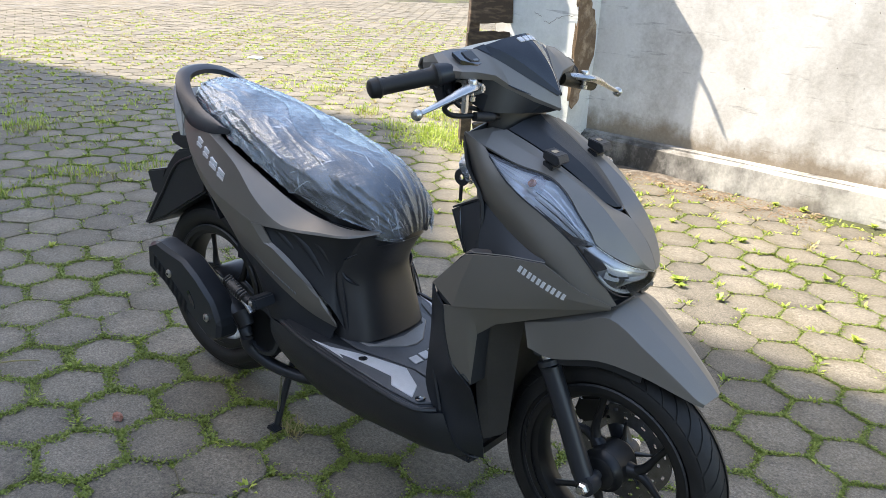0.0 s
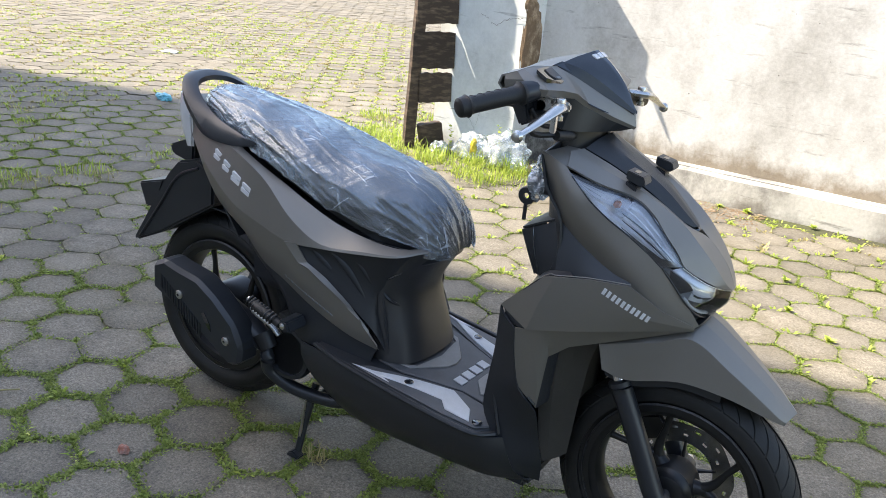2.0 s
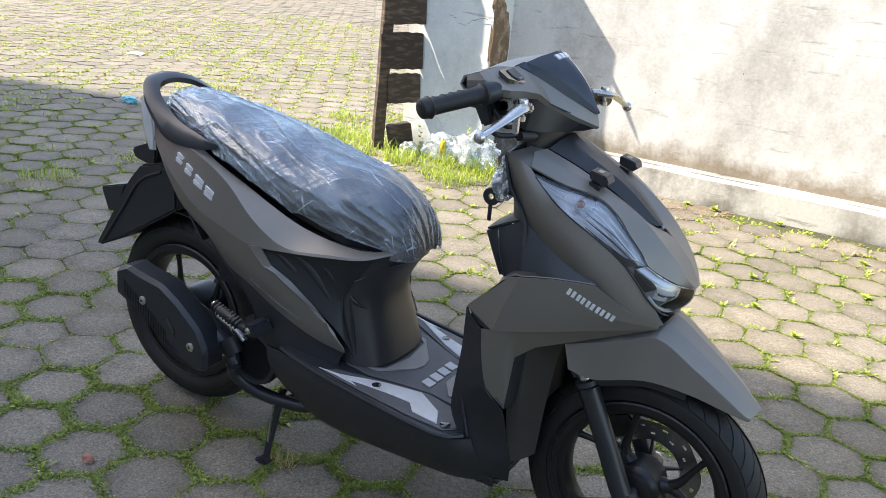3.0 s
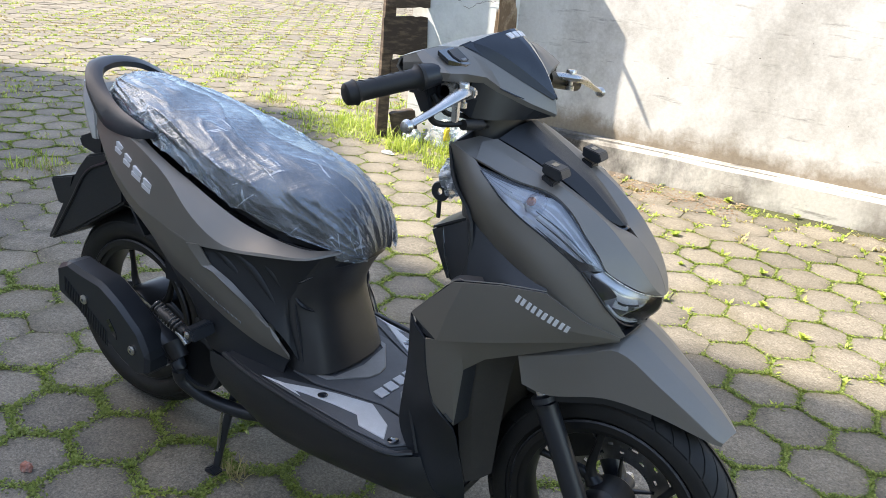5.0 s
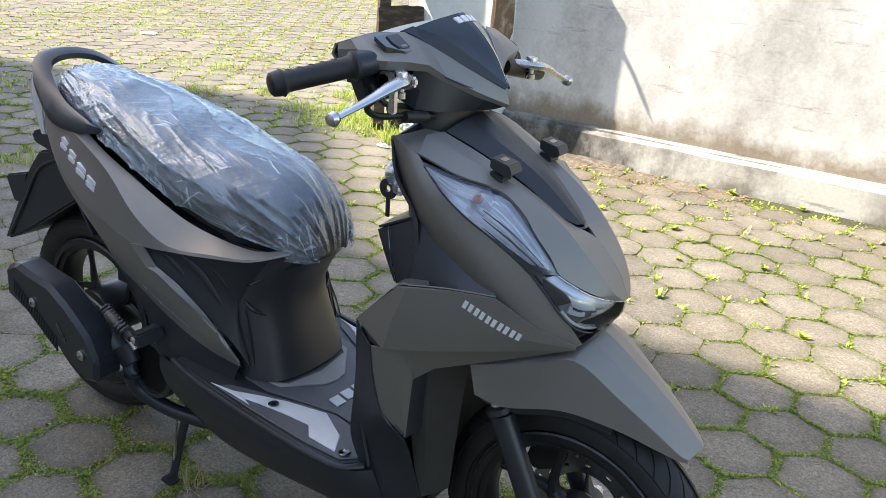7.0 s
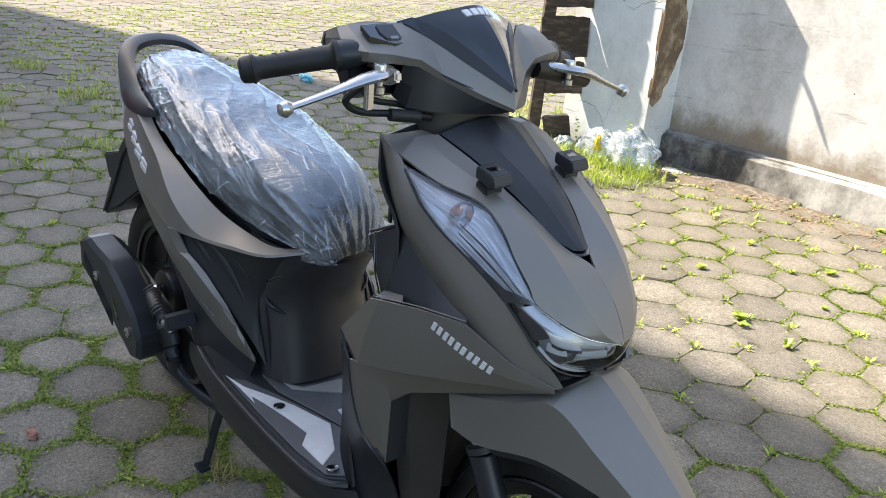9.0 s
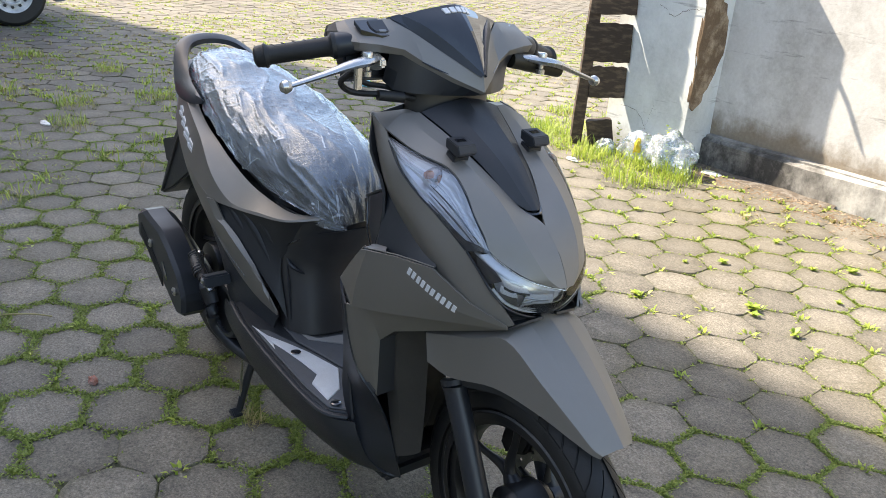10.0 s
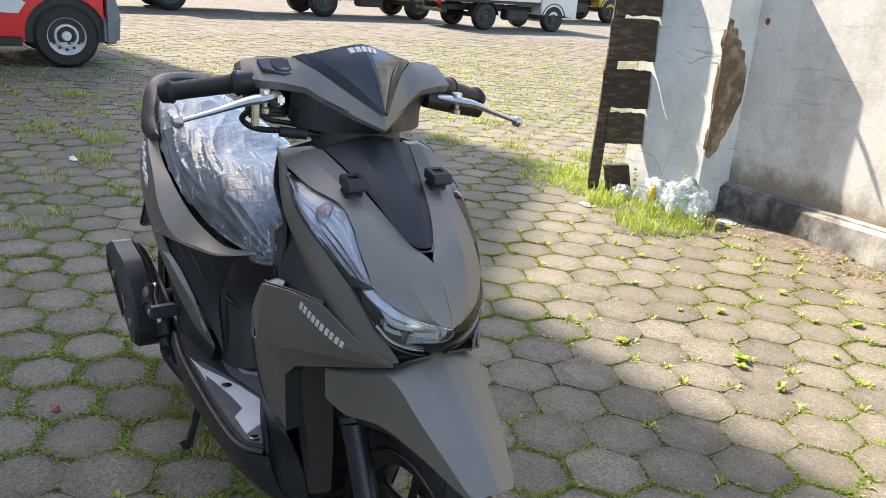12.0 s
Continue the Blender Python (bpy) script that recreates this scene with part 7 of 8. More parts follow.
def road_wheel(parent, c, r, w, side, rim_mat, holes):
    """side: the direction of the wheel's outer face along x."""
    c = Vector(c)
    t = part("wheel", lathe([(r * 0.60, -w / 2), (r * 0.90, -w / 2), (r, -w * 0.36), (r, w * 0.36), (r * 0.90, w / 2), (r * 0.60, w / 2)], 44, "x", c, True), "rubber", parent, "dusty road wheel")
    dish = [(r * 0.61, w * 0.50), (r * 0.585, w * 0.46), (r * 0.55, w * 0.28), (r * 0.47, w * 0.20), (r * 0.40, w * 0.24), (r * 0.365, w * 0.42), (r * 0.32, w * 0.44), (r * 0.285, w * 0.30), (r * 0.16, w * 0.30), (r * 0.14, w * 0.46), (0.004, w * 0.48), (0.004, w * 0.05), (r * 0.60, w * 0.05)]
    part("rim", lathe([(q, side * h) for q, h in dish], 40, "x", c, True), rim_mat, t, "steel rim")
    for k in range(holes):
        a = 2 * math.pi * k / holes
        part("rim_hole", lathe([(r * 0.05, 0.0), (r * 0.05, side * 0.004), (0.002, side * 0.005)], 10, "x", c + Vector((side * w * 0.232, r * 0.435 * math.cos(a), r * 0.435 * math.sin(a)))), "truckdark", t)
    for k in range(5):
        a = 2 * math.pi * k / 5
        part("wheel_nut", lathe([(r * 0.04, 0.0), (r * 0.04, side * 0.02), (0.002, side * 0.022)], 6, "x", c + Vector((side * w * 0.30, r * 0.23 * math.cos(a), r * 0.23 * math.sin(a)))), "truckdark", t)
    return t


M["steelrim"] = material("silver_steel_rim", (0.72, 0.72, 0.72), 0.45, 0.15, (0.52, 0.51, 0.49), 12, 0.5, 0.1, 200, 0.1)
M["dullrim"] = material("grimy_steel_rim", (0.075, 0.073, 0.068), 0.7, 0.2, (0.13, 0.12, 0.11), 9, 0.7, 0.1, 100, 0.1)
van = empty("red_van", (-8.5, -0.4, 0), "red delivery van with a grey bumper, parked in shade", "van")


def rel(bm, o):
    for v in bm.verts:
        v.co -= Vector(o)
    return bm


VO = (-8.5, -0.4, 0)
arch = [(-3.0, 0.26), (0.50, 0.24)] + [(0.86 + 0.37 * math.cos(a), 0.30 + 0.37 * math.sin(a)) for a in np.linspace(math.pi * 1.03, 0.02, 14)] + [(1.24, 0.32), (1.24, 0.75), (1.16, 1.10), (0.75, 1.72), (-3.0, 1.80)]
part("body", rel(prism(arch, -9.4, -7.86, "x", 0.02, 2), VO), "red", van)
part("wheel_arch", rel(prism([(0.46, 0.24)] + [(0.86 + 0.375 * math.cos(a), 0.30 + 0.375 * math.sin(a)) for a in np.linspace(math.pi, 0.0, 14)] + [(1.26, 0.24)], -8.15, -7.90, "x"), VO), "truckdark", van)
part("bumper", rel(prism([(1.20, 0.22), (1.34, 0.24), (1.36, 0.50), (1.30, 0.72), (1.20, 0.74)], -9.42, -7.83, "x", 0.03, 2), VO), "greypanel", van, "grey plastic front bumper")
part("sill", rel(block(-7.93, -7.85, -2.9, 0.47, 0.20, 0.29, 0.01), VO), "truckdark", van)
part("body_stripe", rel(prism([(-2.8, 0.62), (0.45, 0.50), (0.52, 0.60), (0.30, 0.72), (-2.8, 0.80)], -7.862, -7.852, "x"), VO), "white", van, "white stripe on the red side")
part("windscreen", rel(prism([(1.15, 1.12), (0.78, 1.68), (0.74, 1.68), (1.11, 1.12)], -9.3, -7.95, "x"), VO), "gloss", van)
road_wheel(van, Vector((-7.96, 0.86, 0.298)) - Vector(VO), 0.295, 0.19, 1, "steelrim", 12)
road_wheel(van, Vector((-9.28, 0.86, 0.298)) - Vector(VO), 0.295, 0.19, -1, "steelrim", 0)
road_wheel(van, Vector((-7.96, -1.9, 0.298)) - Vector(VO), 0.295, 0.19, 1, "steelrim", 0)
road_wheel(van, Vector((-9.28, -1.9, 0.298)) - Vector(VO), 0.295, 0.19, -1, "steelrim", 0)


def small_truck(name, x, y0, y1, ya, yb, r, bed_mat, cab_mat, label, cab_end=1):
    """A small flatbed whose near side stands at x, from y0 to y1, with axles at ya and yb."""
    o = Vector((x - 0.7, (y0 + y1) / 2, 0))
    t = empty(name, o, label, "truck")
    road_wheel(t, Vector((x - 0.09, ya, r)) - o, r, 0.17, 1, "dullrim", 8)
    road_wheel(t, Vector((x - 0.09, yb, r)) - o, r, 0.17, 1, "dullrim", 8)
    road_wheel(t, Vector((x - 1.25, ya, r)) - o, r, 0.17, -1, "dullrim", 0)
    road_wheel(t, Vector((x - 1.25, yb, r)) - o, r, 0.17, -1, "dullrim", 0)
    for q in (x - 0.45, x - 0.95):
        part("chassis_rail", rel(block(q, q + 0.08, y0 + 0.05, y1 - 0.2, r * 1.35, r * 1.75, 0.01), o), "truckdark", t)
    part("fuel_tank", rel(block(x - 0.35, x - 0.10, (ya + yb) / 2 - 0.3, (ya + yb) / 2 + 0.28, r * 0.75, r * 1.55, 0.03), o), "truckdark", t, "dark underslung tank")
    for ax in (ya, yb):
        part("axle", rel(tube([(x - 1.2, ax, r), (x - 0.12, ax, r)], 0.05, 10, 1), o), "truckdark", t)
        part("mudguard", rel(prism([(ax + (r * 1.22) * math.cos(a), r + (r * 1.22) * math.sin(a)) for a in np.linspace(0.1, math.pi - 0.1, 9)] + [(ax + (r * 1.15) * math.cos(a), r + (r * 1.15) * math.sin(a)) for a in np.linspace(math.pi - 0.1, 0.1, 9)], x - 0.22, x - 0.01, "x"), o), "truckdark", t)
    part("bed", rel(block(x - 1.36, x, y0, yb - r * 1.5 if cab_end > 0 else y1, r * 2.05, r * 3.9, 0.02), o), bed_mat, t)
    part("bed_edge", rel(block(x - 1.37, x + 0.012, y0, yb - r * 1.5, r * 2.02, r * 2.22, 0.01), o), "truckdark", t)
    part("cab", rel(prism([(yb - r * 1.35, r * 1.9), (yb - r * 1.25, r * 1.25), (yb + r * 1.25, r * 1.25), (y1 - 0.05, r * 1.0), (y1, r * 1.1), (y1, r * 3.2), (y1 - 0.3, r * 5.6), (yb - r * 1.35, r * 5.8)], x - 1.34, x - 0.02, "x", 0.02), o), cab_mat, t)
    for s in (0.25, 1.1):
        part("tail_light", rel(block(x - s - 0.10, x - s + 0.02, y0 - 0.03, y0 + 0.02, r * 1.75, r * 2.0, 0.008), o), "tailred", t, "red tail light")
    part("underrun_bar", rel(block(x - 1.2, x - 0.1, y0 + 0.02, y0 + 0.08, r * 1.15, r * 1.4, 0.01), o), "truckdark", t)
    return t


small_truck("white_truck", -13.30, 8.75, 12.15, 9.72, 11.50, 0.265, "white", "white", "small white flatbed truck with grimy chassis")
small_truck("dark_truck", -15.30, 5.6, 9.75, 7.1, 9.35, 0.30, "greypanel", "greypanel", "small truck with a grey bed and red tail lights")
small_truck("dark_truck", -15.55, 1.2, 5.6, 2.4, 4.05, 0.32, "truckdark", "greypanel", "dark flatbed truck parked in the yard")
small_truck("yellow_truck", -16.5, 13.3, 17.0, 14.2, 16.2, 0.32, "yellow", "yellow", "small yellow truck beside a wall at the yard's end")
# boundary wall at the far end of the yard
thing("wall_west", block(-24.4, -24.0, -30, 30, -0.05, 2.6), "concrete", "pale rendered wall at the yard's far end", "wall", kind="structure", smooth=0)

# ---- paving: worn hexagons, the nearest as pieces ----
AX = Vector((math.cos(TURN6), math.sin(TURN6), 0)) * HEX
AY = Vector((math.cos(TURN6 + math.pi / 3), math.sin(TURN6 + math.pi / 3), 0)) * HEX


def hex_shape(seed, simple):
    """Corner rings of one paver, centred: worn, slightly uneven outline."""
    rnd = random.Random(seed)
    r0 = 0.1010 / math.cos(math.pi / 6)
    top, mid = [], []
    for k in range(6):
        a = TURN6 + math.radians(30 + 60 * k)
        j = 1 + rnd.uniform(-0.022, 0.012)
        if simple:
            top.append((0.97 * r0 * j * math.cos(a), 0.97 * r0 * j * math.sin(a)))
            continue
        for d in (-1, 1):
            b = a + d * 0.14
            q = r0 * j * 0.985 * (1 + rnd.uniform(-0.012, 0.008))
            mid.append((q * math.cos(b), q * math.sin(b)))
    return top if simple else mid


def paver_rings(seed, simple):
    o = hex_shape(seed, simple)
    rnd = random.Random(seed + 77)
    if simple:
        return [[(x, y, -0.02) for x, y in o], [(x, y, 0.0) for x, y in o]]
    dz = [rnd.uniform(-0.0015, 0.0015) for _ in o]
    return [[(x, y, -0.03) for x, y in o], [(x, y, -0.006 + d) for (x, y), d in zip(o, dz)], [(x * 0.965, y * 0.965, d) for (x, y), d in zip(o, dz)], [(x * 0.42, y * 0.42, 0.0014) for x, y in o]]


def add_paver(verts, faces, rings, m, worn=None):
    if worn is not None:
        n_in = len(rings[0])
        for i in range(len(rings)):
            worn.extend([1.0 if i == 3 else 0.85 if (i == 1 and len(rings) == 2) else 0.52 if i == 2 else 0.15] * n_in)
    base = len(verts)
    n = len(rings[0])
    for r in rings:
        verts.extend(tuple(m @ Vector(p)) for p in r)
    for i in range(len(rings) - 1):
        for k in range(n):
            a, b = base + i * n + k, base + i * n + (k + 1) % n
            faces.append((a, b, b + n, a + n))
    faces.append(tuple(range(base + (len(rings) - 1) * n, base + len(rings) * n)))


paving = empty("pavement", (0, 0, 0))
tagged(paving, "weathered grey hexagonal concrete pavers with mossy joints", "paving", kind="structure")
kinds = []
for sd in range(8):
    v, f = [], []
    worn = []
    add_paver(v, f, paver_rings(sd, False), Matrix.Identity(4), worn)
    me = bpy.data.meshes.new("paver")
    me.from_pydata(v, [], f)
    me.polygons.foreach_set("use_smooth", [False] * len(f))
    me.attributes.new("worn", "FLOAT", "POINT").data.foreach_set("value", worn)
    me.materials.append(M["paver"])
    kinds.append(me)
rest_v, rest_f, rest_w = [], [], []
near = 0
edges_near = []
rnd = random.Random(5)
for i in range(-78, 40):
    for j in range(-50, 90):
        c = Vector((*HEX0, 0)) + AX * i + AY * j
        if not (-14.4 < c.x < 3.6 and -7 < c.y < 14):
            continue
        if c.x > -2.55 and c.y > 3.24:
            continue
        if c.x > -2.02 and c.y > 3.14:
            continue
        if c.x < -5 and c.y < -2:
            continue
        m = Matrix.Translation((c.x, c.y, rnd.uniform(-0.003, 0.002))) @ Euler((radians(rnd.uniform(-0.7, 0.7)), radians(rnd.uniform(-0.7, 0.7)), radians(rnd.uniform(-1.5, 1.5) + 60 * rnd.randrange(6)))).to_matrix().to_4x4()
        if -2.75 < c.x < 0.75 and -0.85 < c.y < 2.35 and near < 300:
            ob = new("paver", kinds[rnd.randrange(8)])
            ob.parent = paving
            ob.matrix_basis = m
            near += 1
        else:
            add_paver(rest_v, rest_f, paver_rings(rnd.randrange(50), c.x < -4.6), m, rest_w)
        if -13 < c.x < 1.6 and -1.3 < c.y < 9:
            edges_near.append(c)
me = bpy.data.meshes.new("far_pavers")
me.from_pydata(rest_v, [], rest_f)
me.attributes.new("worn", "FLOAT", "POINT").data.foreach_set("value", rest_w)
me.materials.append(M["paver"])
ob = new("far_pavers", me)
ob.parent = paving
tagged(ob, kind="stuff")

# ---- moss, weeds and grass in the joints ----


def blade(v, f, base, way, length, width, lean):
    """A bent, tapering leaf of two segments."""
    base, way = Vector(base), Vector(way).normalized()
    side = way.cross(Vector((0, 0, 1))).normalized() * width / 2
    up = Vector((0, 0, 1))
    p1 = base + (up * (1 - lean) + way * lean) * length * 0.55
    p2 = p1 + (up * max(0.0, 0.6 - lean) + way * (lean + 0.25)) * length * 0.45
    k = len(v)
    v.extend(tuple(q) for q in (base - side * 0.7, base + side * 0.7, p1 + side, p1 - side, p2))
    f.extend(((k, k + 1, k + 2, k + 3), (k + 3, k + 2, k + 4)))


def stuff(name, v, f, mat, label, category):
    me = bpy.data.meshes.new(name)
    me.from_pydata(v, [], f)
    me.polygons.foreach_set("use_smooth", [True] * len(f))
    me.materials.append(M[mat])
    return tagged(new(name, me), label, category, kind="stuff")


rnd = random.Random(11)
mv, mf = [], []     # moss
gv, gf = [], []     # small weeds and grass in the joints
dv, df_ = [], []    # dry blades
for c in edges_near:
    for k in range(3):
        a = TURN6 + math.radians(60 * k)
        mid = c + Vector((math.cos(a), math.sin(a), 0)) * HEX / 2
        tan = Vector((-math.sin(a), math.cos(a), 0))
        out = Vector((math.cos(a), math.sin(a), 0))
        if mid.x > -2.0 and mid.y > 3.15:
            continue
        patch = noise.fractal(Vector((mid.x * 0.9, mid.y * 0.9, 3)), 0.8, 2.0, 3)
        closeby = mid.x > -4.7 and mid.y < 2.6
        shade = mid.y < 1.35 or mid.x < -3.4
        if closeby:
            dens = (66 if shade and mid.x > -3.2 else 32 if shade else 18) * min(1.6, max(0.04, 1.05 + 2.6 * patch))
            wide = 0.0100 if mid.y < 0.6 else 0.0055
            for _ in range(int(dens * 2.6)):
                t = rnd.uniform(-0.066, 0.066)
                p = mid + tan * t + out * rnd.gauss(0, wide)
                for _ in range(3):
                    ang = rnd.uniform(0, 6.3)
                    blade(mv, mf, (p.x, p.y, -0.004), (math.cos(ang), math.sin(ang), 0), rnd.uniform(0.008, 0.020), rnd.uniform(0.003, 0.007), rnd.uniform(0.25, 0.7))
            # weeds at some joints
            if rnd.random() < (0.36 if not shade else 0.08) + 0.15 * max(0, patch):
                p = mid + tan * rnd.uniform(-0.07, 0.07)
                for _ in range(rnd.randrange(8, 18)):
                    ang = rnd.uniform(0, 6.3)
                    r = rnd.uniform(0, 0.018)
                    blade(gv, gf, (p.x + r * math.cos(ang), p.y + r * math.sin(ang), -0.01), (math.cos(ang), math.sin(ang), 0), rnd.uniform(0.022, 0.055), rnd.uniform(0.006, 0.013), rnd.uniform(0.2, 0.7))
        else:
            # far joints: sparse tufts, thicker in patches
            far = abs(mid.x)
            if mid.x < -11:
                continue
            prob = 0.85 + 1.0 * patch if mid.x > -8.5 else 0.30 + 0.9 * patch
            if rnd.random() < prob:
                p = mid + tan * rnd.uniform(-0.05, 0.05)
                dry = rnd.random() < 0.35
                for _ in range(rnd.randrange(12, 34)):
                    ang = rnd.uniform(0, 6.3)
                    q = p + tan * rnd.uniform(-0.045, 0.045) + out * rnd.gauss(0, 0.006)
                    blade(*((dv, df_) if dry else (gv, gf)), (q.x, q.y, -0.01), (math.cos(ang), math.sin(ang), 0), rnd.uniform(0.02, 0.06), rnd.uniform(0.007, 0.013), rnd.uniform(0.25, 0.75))


def clump(at, n, spread, length, width, store, lean=(0.1, 0.55)):
    for _ in range(n):
        ang, r = rnd.uniform(0, 6.3), spread * math.sqrt(rnd.random())
        w = rnd.uniform(0, 6.3)
        blade(*store, (at[0] + r * math.cos(ang), at[1] + r * math.sin(ang), -0.012), (math.cos(w), math.sin(w), 0), rnd.uniform(0.5, 1.0) * length, width * rnd.uniform(0.7, 1.2), rnd.uniform(*lean))


tv, tf = [], []
for x, y, n, s, h in ((-2.92, 2.72, 170, 0.13, 0.13), (-2.70, 2.82, 190, 0.13, 0.17), (-2.48, 2.80, 150, 0.13, 0.15), (-2.28, 2.76, 130, 0.12, 0.11), (-2.08, 2.72, 110, 0.12, 0.10), (-1.90, 2.66, 90, 0.12, 0.09), (-3.05, 2.95, 120, 0.14, 0.12), (-2.85, 3.10, 160, 0.16, 0.16), (-1.75, 2.62, 50, 0.10, 0.07)):
    clump((x, y), int(n * 0.9), s * 1.5, h * 1.15, 0.005, (tv, tf), (0.15, 0.75))
for _ in range(95):
    x, y = rnd.uniform(-3.25, -1.72), rnd.uniform(2.40, 3.0)
    lush = noise.noise(Vector((x * 2.5, y * 2.5, 1)))
    if y < 2.46 + 0.30 * (-1.9 - x) - 0.15 * lush or (x > -2.5 and y > 2.88):
        continue
    clump((x, y), int(22 + 55 * max(0, 0.4 + lush)), 0.09, 0.09 + 0.20 * max(0, 0.4 + lush), 0.0045, (tv, tf), (0.05, 0.6))
stuff("grass_clump", tv, tf, "grass", "lush bright green grass round the pallet's foot", "grass")
for x, y, n in ((-4.07, 0.30, 60), (-4.56, 0.47, 70), (-5.0, 0.14, 50), (-4.63, 0.99, 60), (-3.44, 0.72, 50), (-3.34, 1.02, 40), (-4.1, 2.75, 60), (-3.75, 3.12, 50), (-4.6, 3.5, 50), (-3.3, 3.45, 70), (-3.0, 3.7, 60), (-5.6, 1.0, 60), (-6.3, 0.6, 60), (-2.9, -0.2, 20)):
    clump((x, y), int(n * 1.8), 0.12, 0.13, 0.005, (gv, gf))
    clump((x + 0.1, y), n, 0.12, 0.12, 0.004, (dv, df_))
for _ in range(170):
    x, y = rnd.uniform(-8.5, -3.0), rnd.uniform(-0.6, 7.0)
    thick = noise.noise(Vector((x * 0.5, y * 0.5, 9)))
    if thick < -0.15:
        continue
    clump((x, y), int(18 + 40 * max(0, thick)), 0.09, rnd.uniform(0.05, 0.12), 0.006, (gv, gf), (0.1, 0.7))
    clump((x + 0.05, y), 12, 0.10, rnd.uniform(0.05, 0.11), 0.005, (dv, df_), (0.1, 0.7))
for _ in range(150):
    x, y = rnd.uniform(-6.6, -2.9), rnd.uniform(-0.7, 2.2)
    thick = noise.noise(Vector((x * 0.8, y * 0.8, 4)))
    if thick < -0.1:
        continue
    clump((x, y), int(14 + 50 * max(0, thick)), 0.08, rnd.uniform(0.04, 0.10), 0.006, (gv, gf), (0.2, 0.8))
    clump((x, y + 0.04), 10, 0.09, rnd.uniform(0.04, 0.09), 0.005, (dv, df_), (0.2, 0.8))
clump((-0.84, -0.115), 70, 0.030, 0.085, 0.0025, (dv, df_), (0.1, 0.6))
clump((-1.185, 2.614), 90, 0.10, 0.07, 0.005, (dv, df_), (0.3, 0.8))
clump((-1.185, 2.60), 40, 0.10, 0.06, 0.006, (gv, gf), (0.3, 0.8))


def rosette(at, n, size):
    for i in range(n):
        ang = 2.4 * i
        blade(gv, gf, (at[0], at[1], 0.0 + 0.25 * size * (i / n)), (math.cos(ang), math.sin(ang), 0), size * rnd.uniform(0.7, 1.1), size * 0.42, rnd.uniform(0.35, 0.75))


for x, y, n, s in ((-0.587, 1.70, 14, 0.050), (-0.55, 1.66, 9, 0.035), (-0.917, 1.994, 12, 0.042), (-0.387, 1.647, 12, 0.042), (-0.885, 1.422, 10, 0.036), (-0.591, 2.406, 12, 0.045), (-0.546, 3.16, 16, 0.05), (-0.70, 3.17, 10, 0.035), (-0.2, 3.17, 12, 0.04), (-0.068, 1.85, 10, 0.04), (0.114, 1.65, 10, 0.04), (-0.95, 2.43, 10, 0.038), (-0.69, 2.28, 9, 0.035), (-1.0, 1.85, 8, 0.03), (-0.15, 2.2, 10, 0.04), (-0.45, 2.05, 8, 0.03), (-1.55, 2.2, 9, 0.03), (-1.3, 1.9, 8, 0.03), (0.3, 2.3, 10, 0.04), (0.25, 2.8, 10, 0.04)):
    rosette((x, y), n, s)
# leafy stems by the pillar and the pallet
for x, y, h, n in ((-2.36, 2.93, 0.20, 16), (-2.05, 2.99, 0.24, 18), (-2.13, 3.0, 0.16, 12), (-2.58, 2.90, 0.50, 26)):
    for i in range(n):
        t = i / n
        if x < -2.5 and t < 0.55:
            continue
        ang = 2.4 * i
        blade(gv, gf, (x + 0.02 * math.sin(3 * t), y, h * t), (math.cos(ang), math.sin(ang), 0), 0.040 * (1.1 - 0.4 * t), 0.020, 0.6)
# thin films of growth along the plinth's foot and crumbs of plaster on the pavers
for _ in range(26):
    x = rnd.uniform(-1.1, 1.4)
    clump((x, 3.17 + rnd.uniform(-0.05, 0.02)), rnd.randrange(6, 22), 0.03, 0.05, 0.007, (gv, gf), (0.2, 0.8))
stuff("moss_in_joints", mv, mf, "moss", "bright green moss filling the joints between pavers", "moss")
stuff("weeds_in_joints", gv, gf, "grass", "small green weeds sprouting between the pavers", "weeds")
stuff("dry_grass", dv, df_, "dry", "dry yellowish grass blades in the paving", "grass")
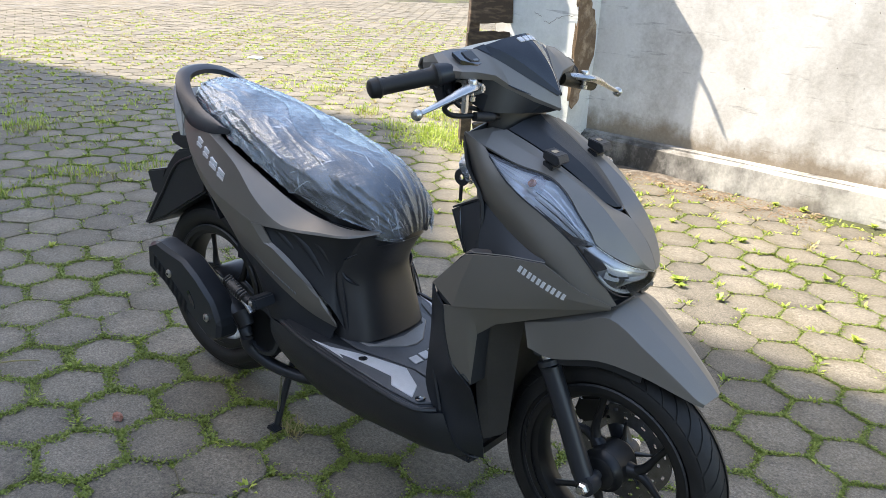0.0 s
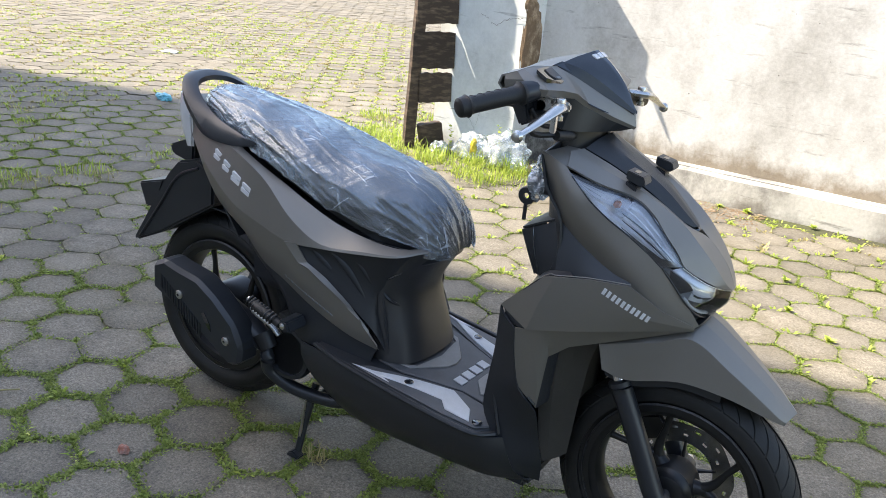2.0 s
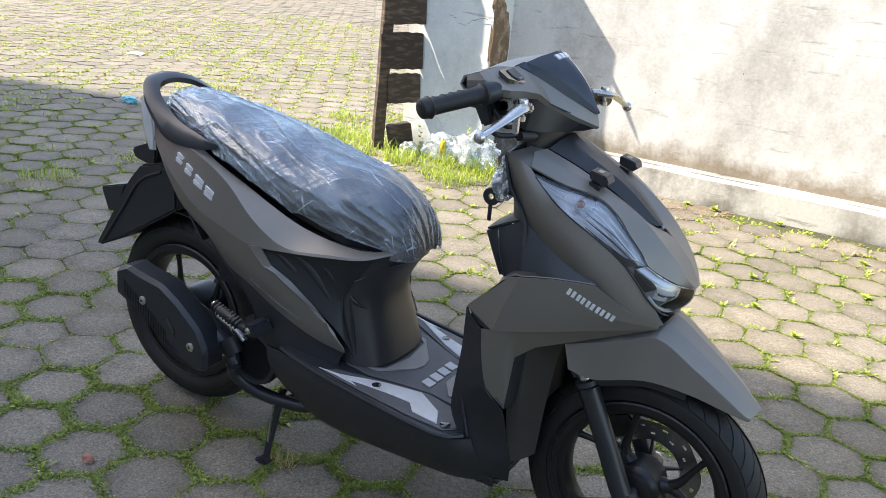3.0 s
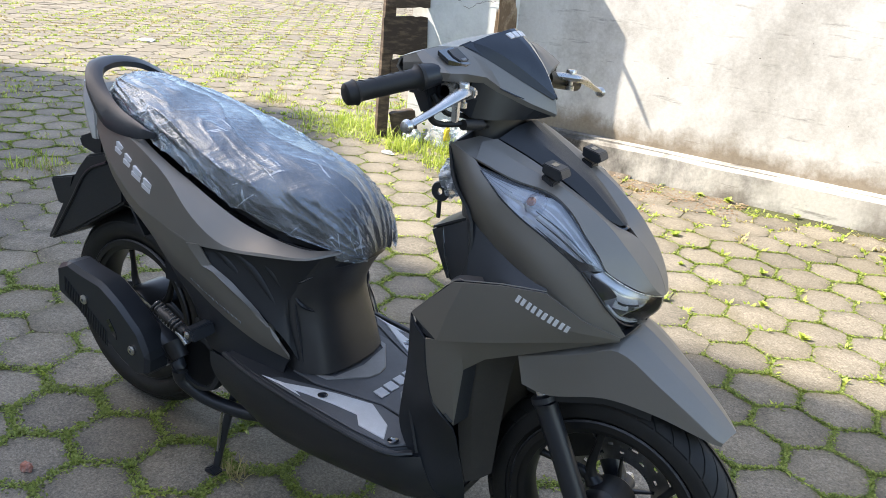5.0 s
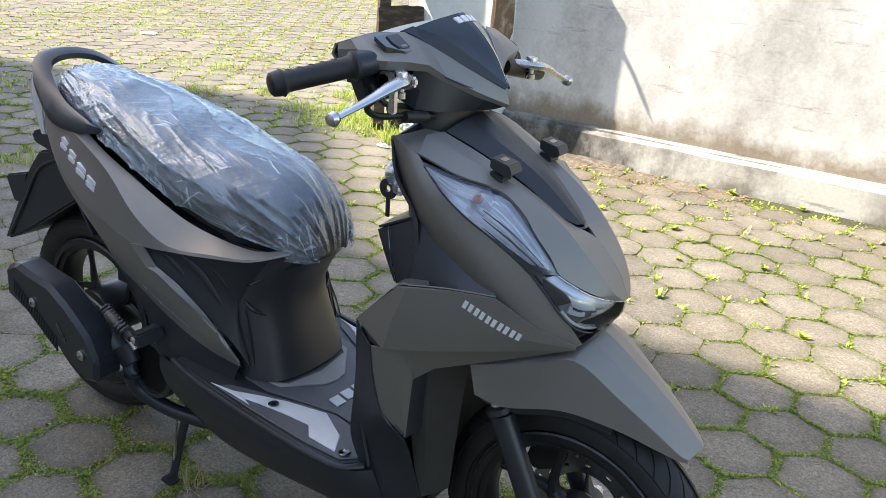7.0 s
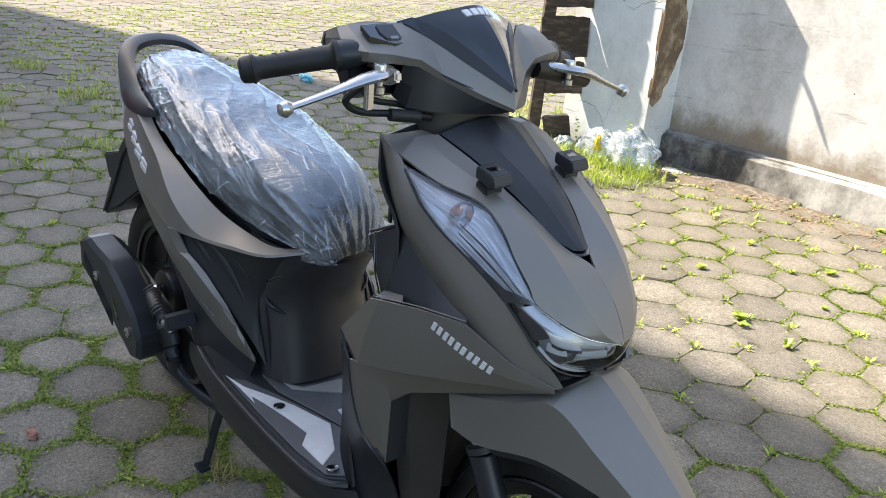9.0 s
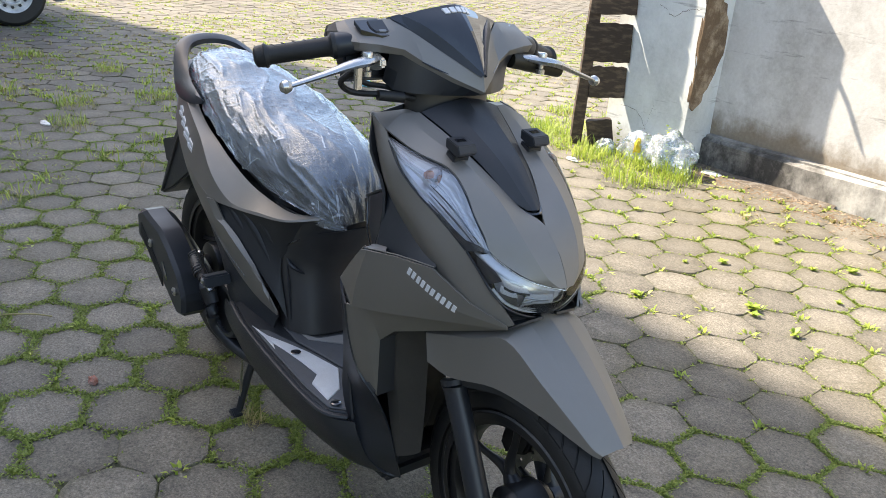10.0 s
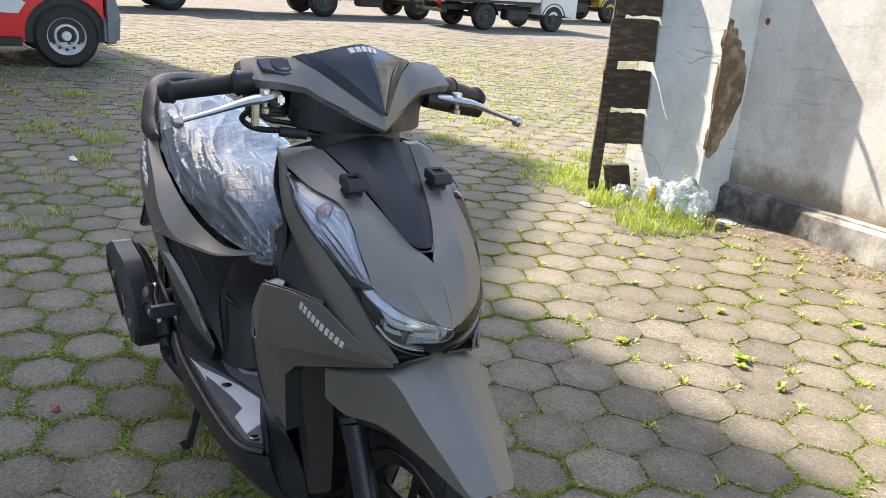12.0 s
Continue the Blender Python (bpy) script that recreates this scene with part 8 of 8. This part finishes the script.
# loose soil and rubble by the plinth
sv, sf = [], []
for _ in range(1500):
    x, y, s = -1.95 + 1.5 * rnd.random() ** 1.5, 3.2 - abs(rnd.gauss(0, 0.17)), rnd.uniform(0.003, 0.011)
    k = len(sv)
    for q in ((1, 0, 0), (-0.6, 0.8, 0), (-0.6, -0.8, 0), (0.1, 0, 0.9)):
        sv.append((x + s * q[0] * rnd.uniform(0.7, 1.3), y + s * q[1] * rnd.uniform(0.7, 1.3), 0.001 + s * q[2] * 0.7))
    sf.extend(((k, k + 1, k + 3), (k + 1, k + 2, k + 3), (k + 2, k, k + 3)))
stuff("rubble", sv, sf, "mortar", "crumbled plaster and soil along the plinth", "rubble")
# soil that has crept over the pavers at the plinth's foot
bm = bmesh.new()
g = []
for i in range(36):
    x = -1.96 + 0.85 * i / 35
    row = []
    reach = 0.22 + 0.10 * noise.noise(Vector((x * 4, 0, 0))) - 0.16 * i / 35
    for j in range(9):
        v = j / 8
        y = 3.225 - reach * v
        row.append((x, y, 0.010 * (1 - v) + 0.007 * noise.noise(Vector((x * 9, y * 9, 2))) - 0.012 * v ** 2 + 0.004))
    g.append(row)
quads(bm, np.array(g))
M["loose"] = material("loose_brown_soil", (0.105, 0.082, 0.060), 0.95, 0.0, (0.24, 0.215, 0.18), 26, 0.9, 0.9, 190, 0.05)
tagged(thing("soil_drift", bm, "loose", smooth=40), "brown soil and plaster crumbs drifted along the plinth", "soil", kind="stuff")
# pits and stains on the wall
for k, (x, z, r) in enumerate(((-0.423, 1.031, 0.006), (-0.565, 0.743, 0.008), (-1.021, 0.570, 0.008), (-0.453, 0.550, 0.005), (-0.545, 1.064, 0.005), (-0.328, 0.850, 0.005), (0.22, 0.92, 0.006), (0.40, 0.66, 0.005), (-0.08, 0.48, 0.005), (-1.829, 1.035, 0.004), (-1.645, 1.000, 0.005))):
    r *= 0.55
    part("pit", lathe([(r, 0.0), (0.7 * r, -0.001), (0.001, -0.0012)], 9, "y", (x, 3.2905, z)), "dark", wall, smooth=0)
part("rust_spot", prism([(-1.925, 1.052), (-1.908, 1.046), (-1.898, 1.062), (-1.903, 1.082), (-1.918, 1.086), (-1.929, 1.070)], 3.2885, 3.2915, "y"), material("rust_red", (0.22, 0.055, 0.03), 0.9, 0, (0.30, 0.10, 0.06), 60, 0.8, 0.3, 300), wall, "red-brown stain", 0)
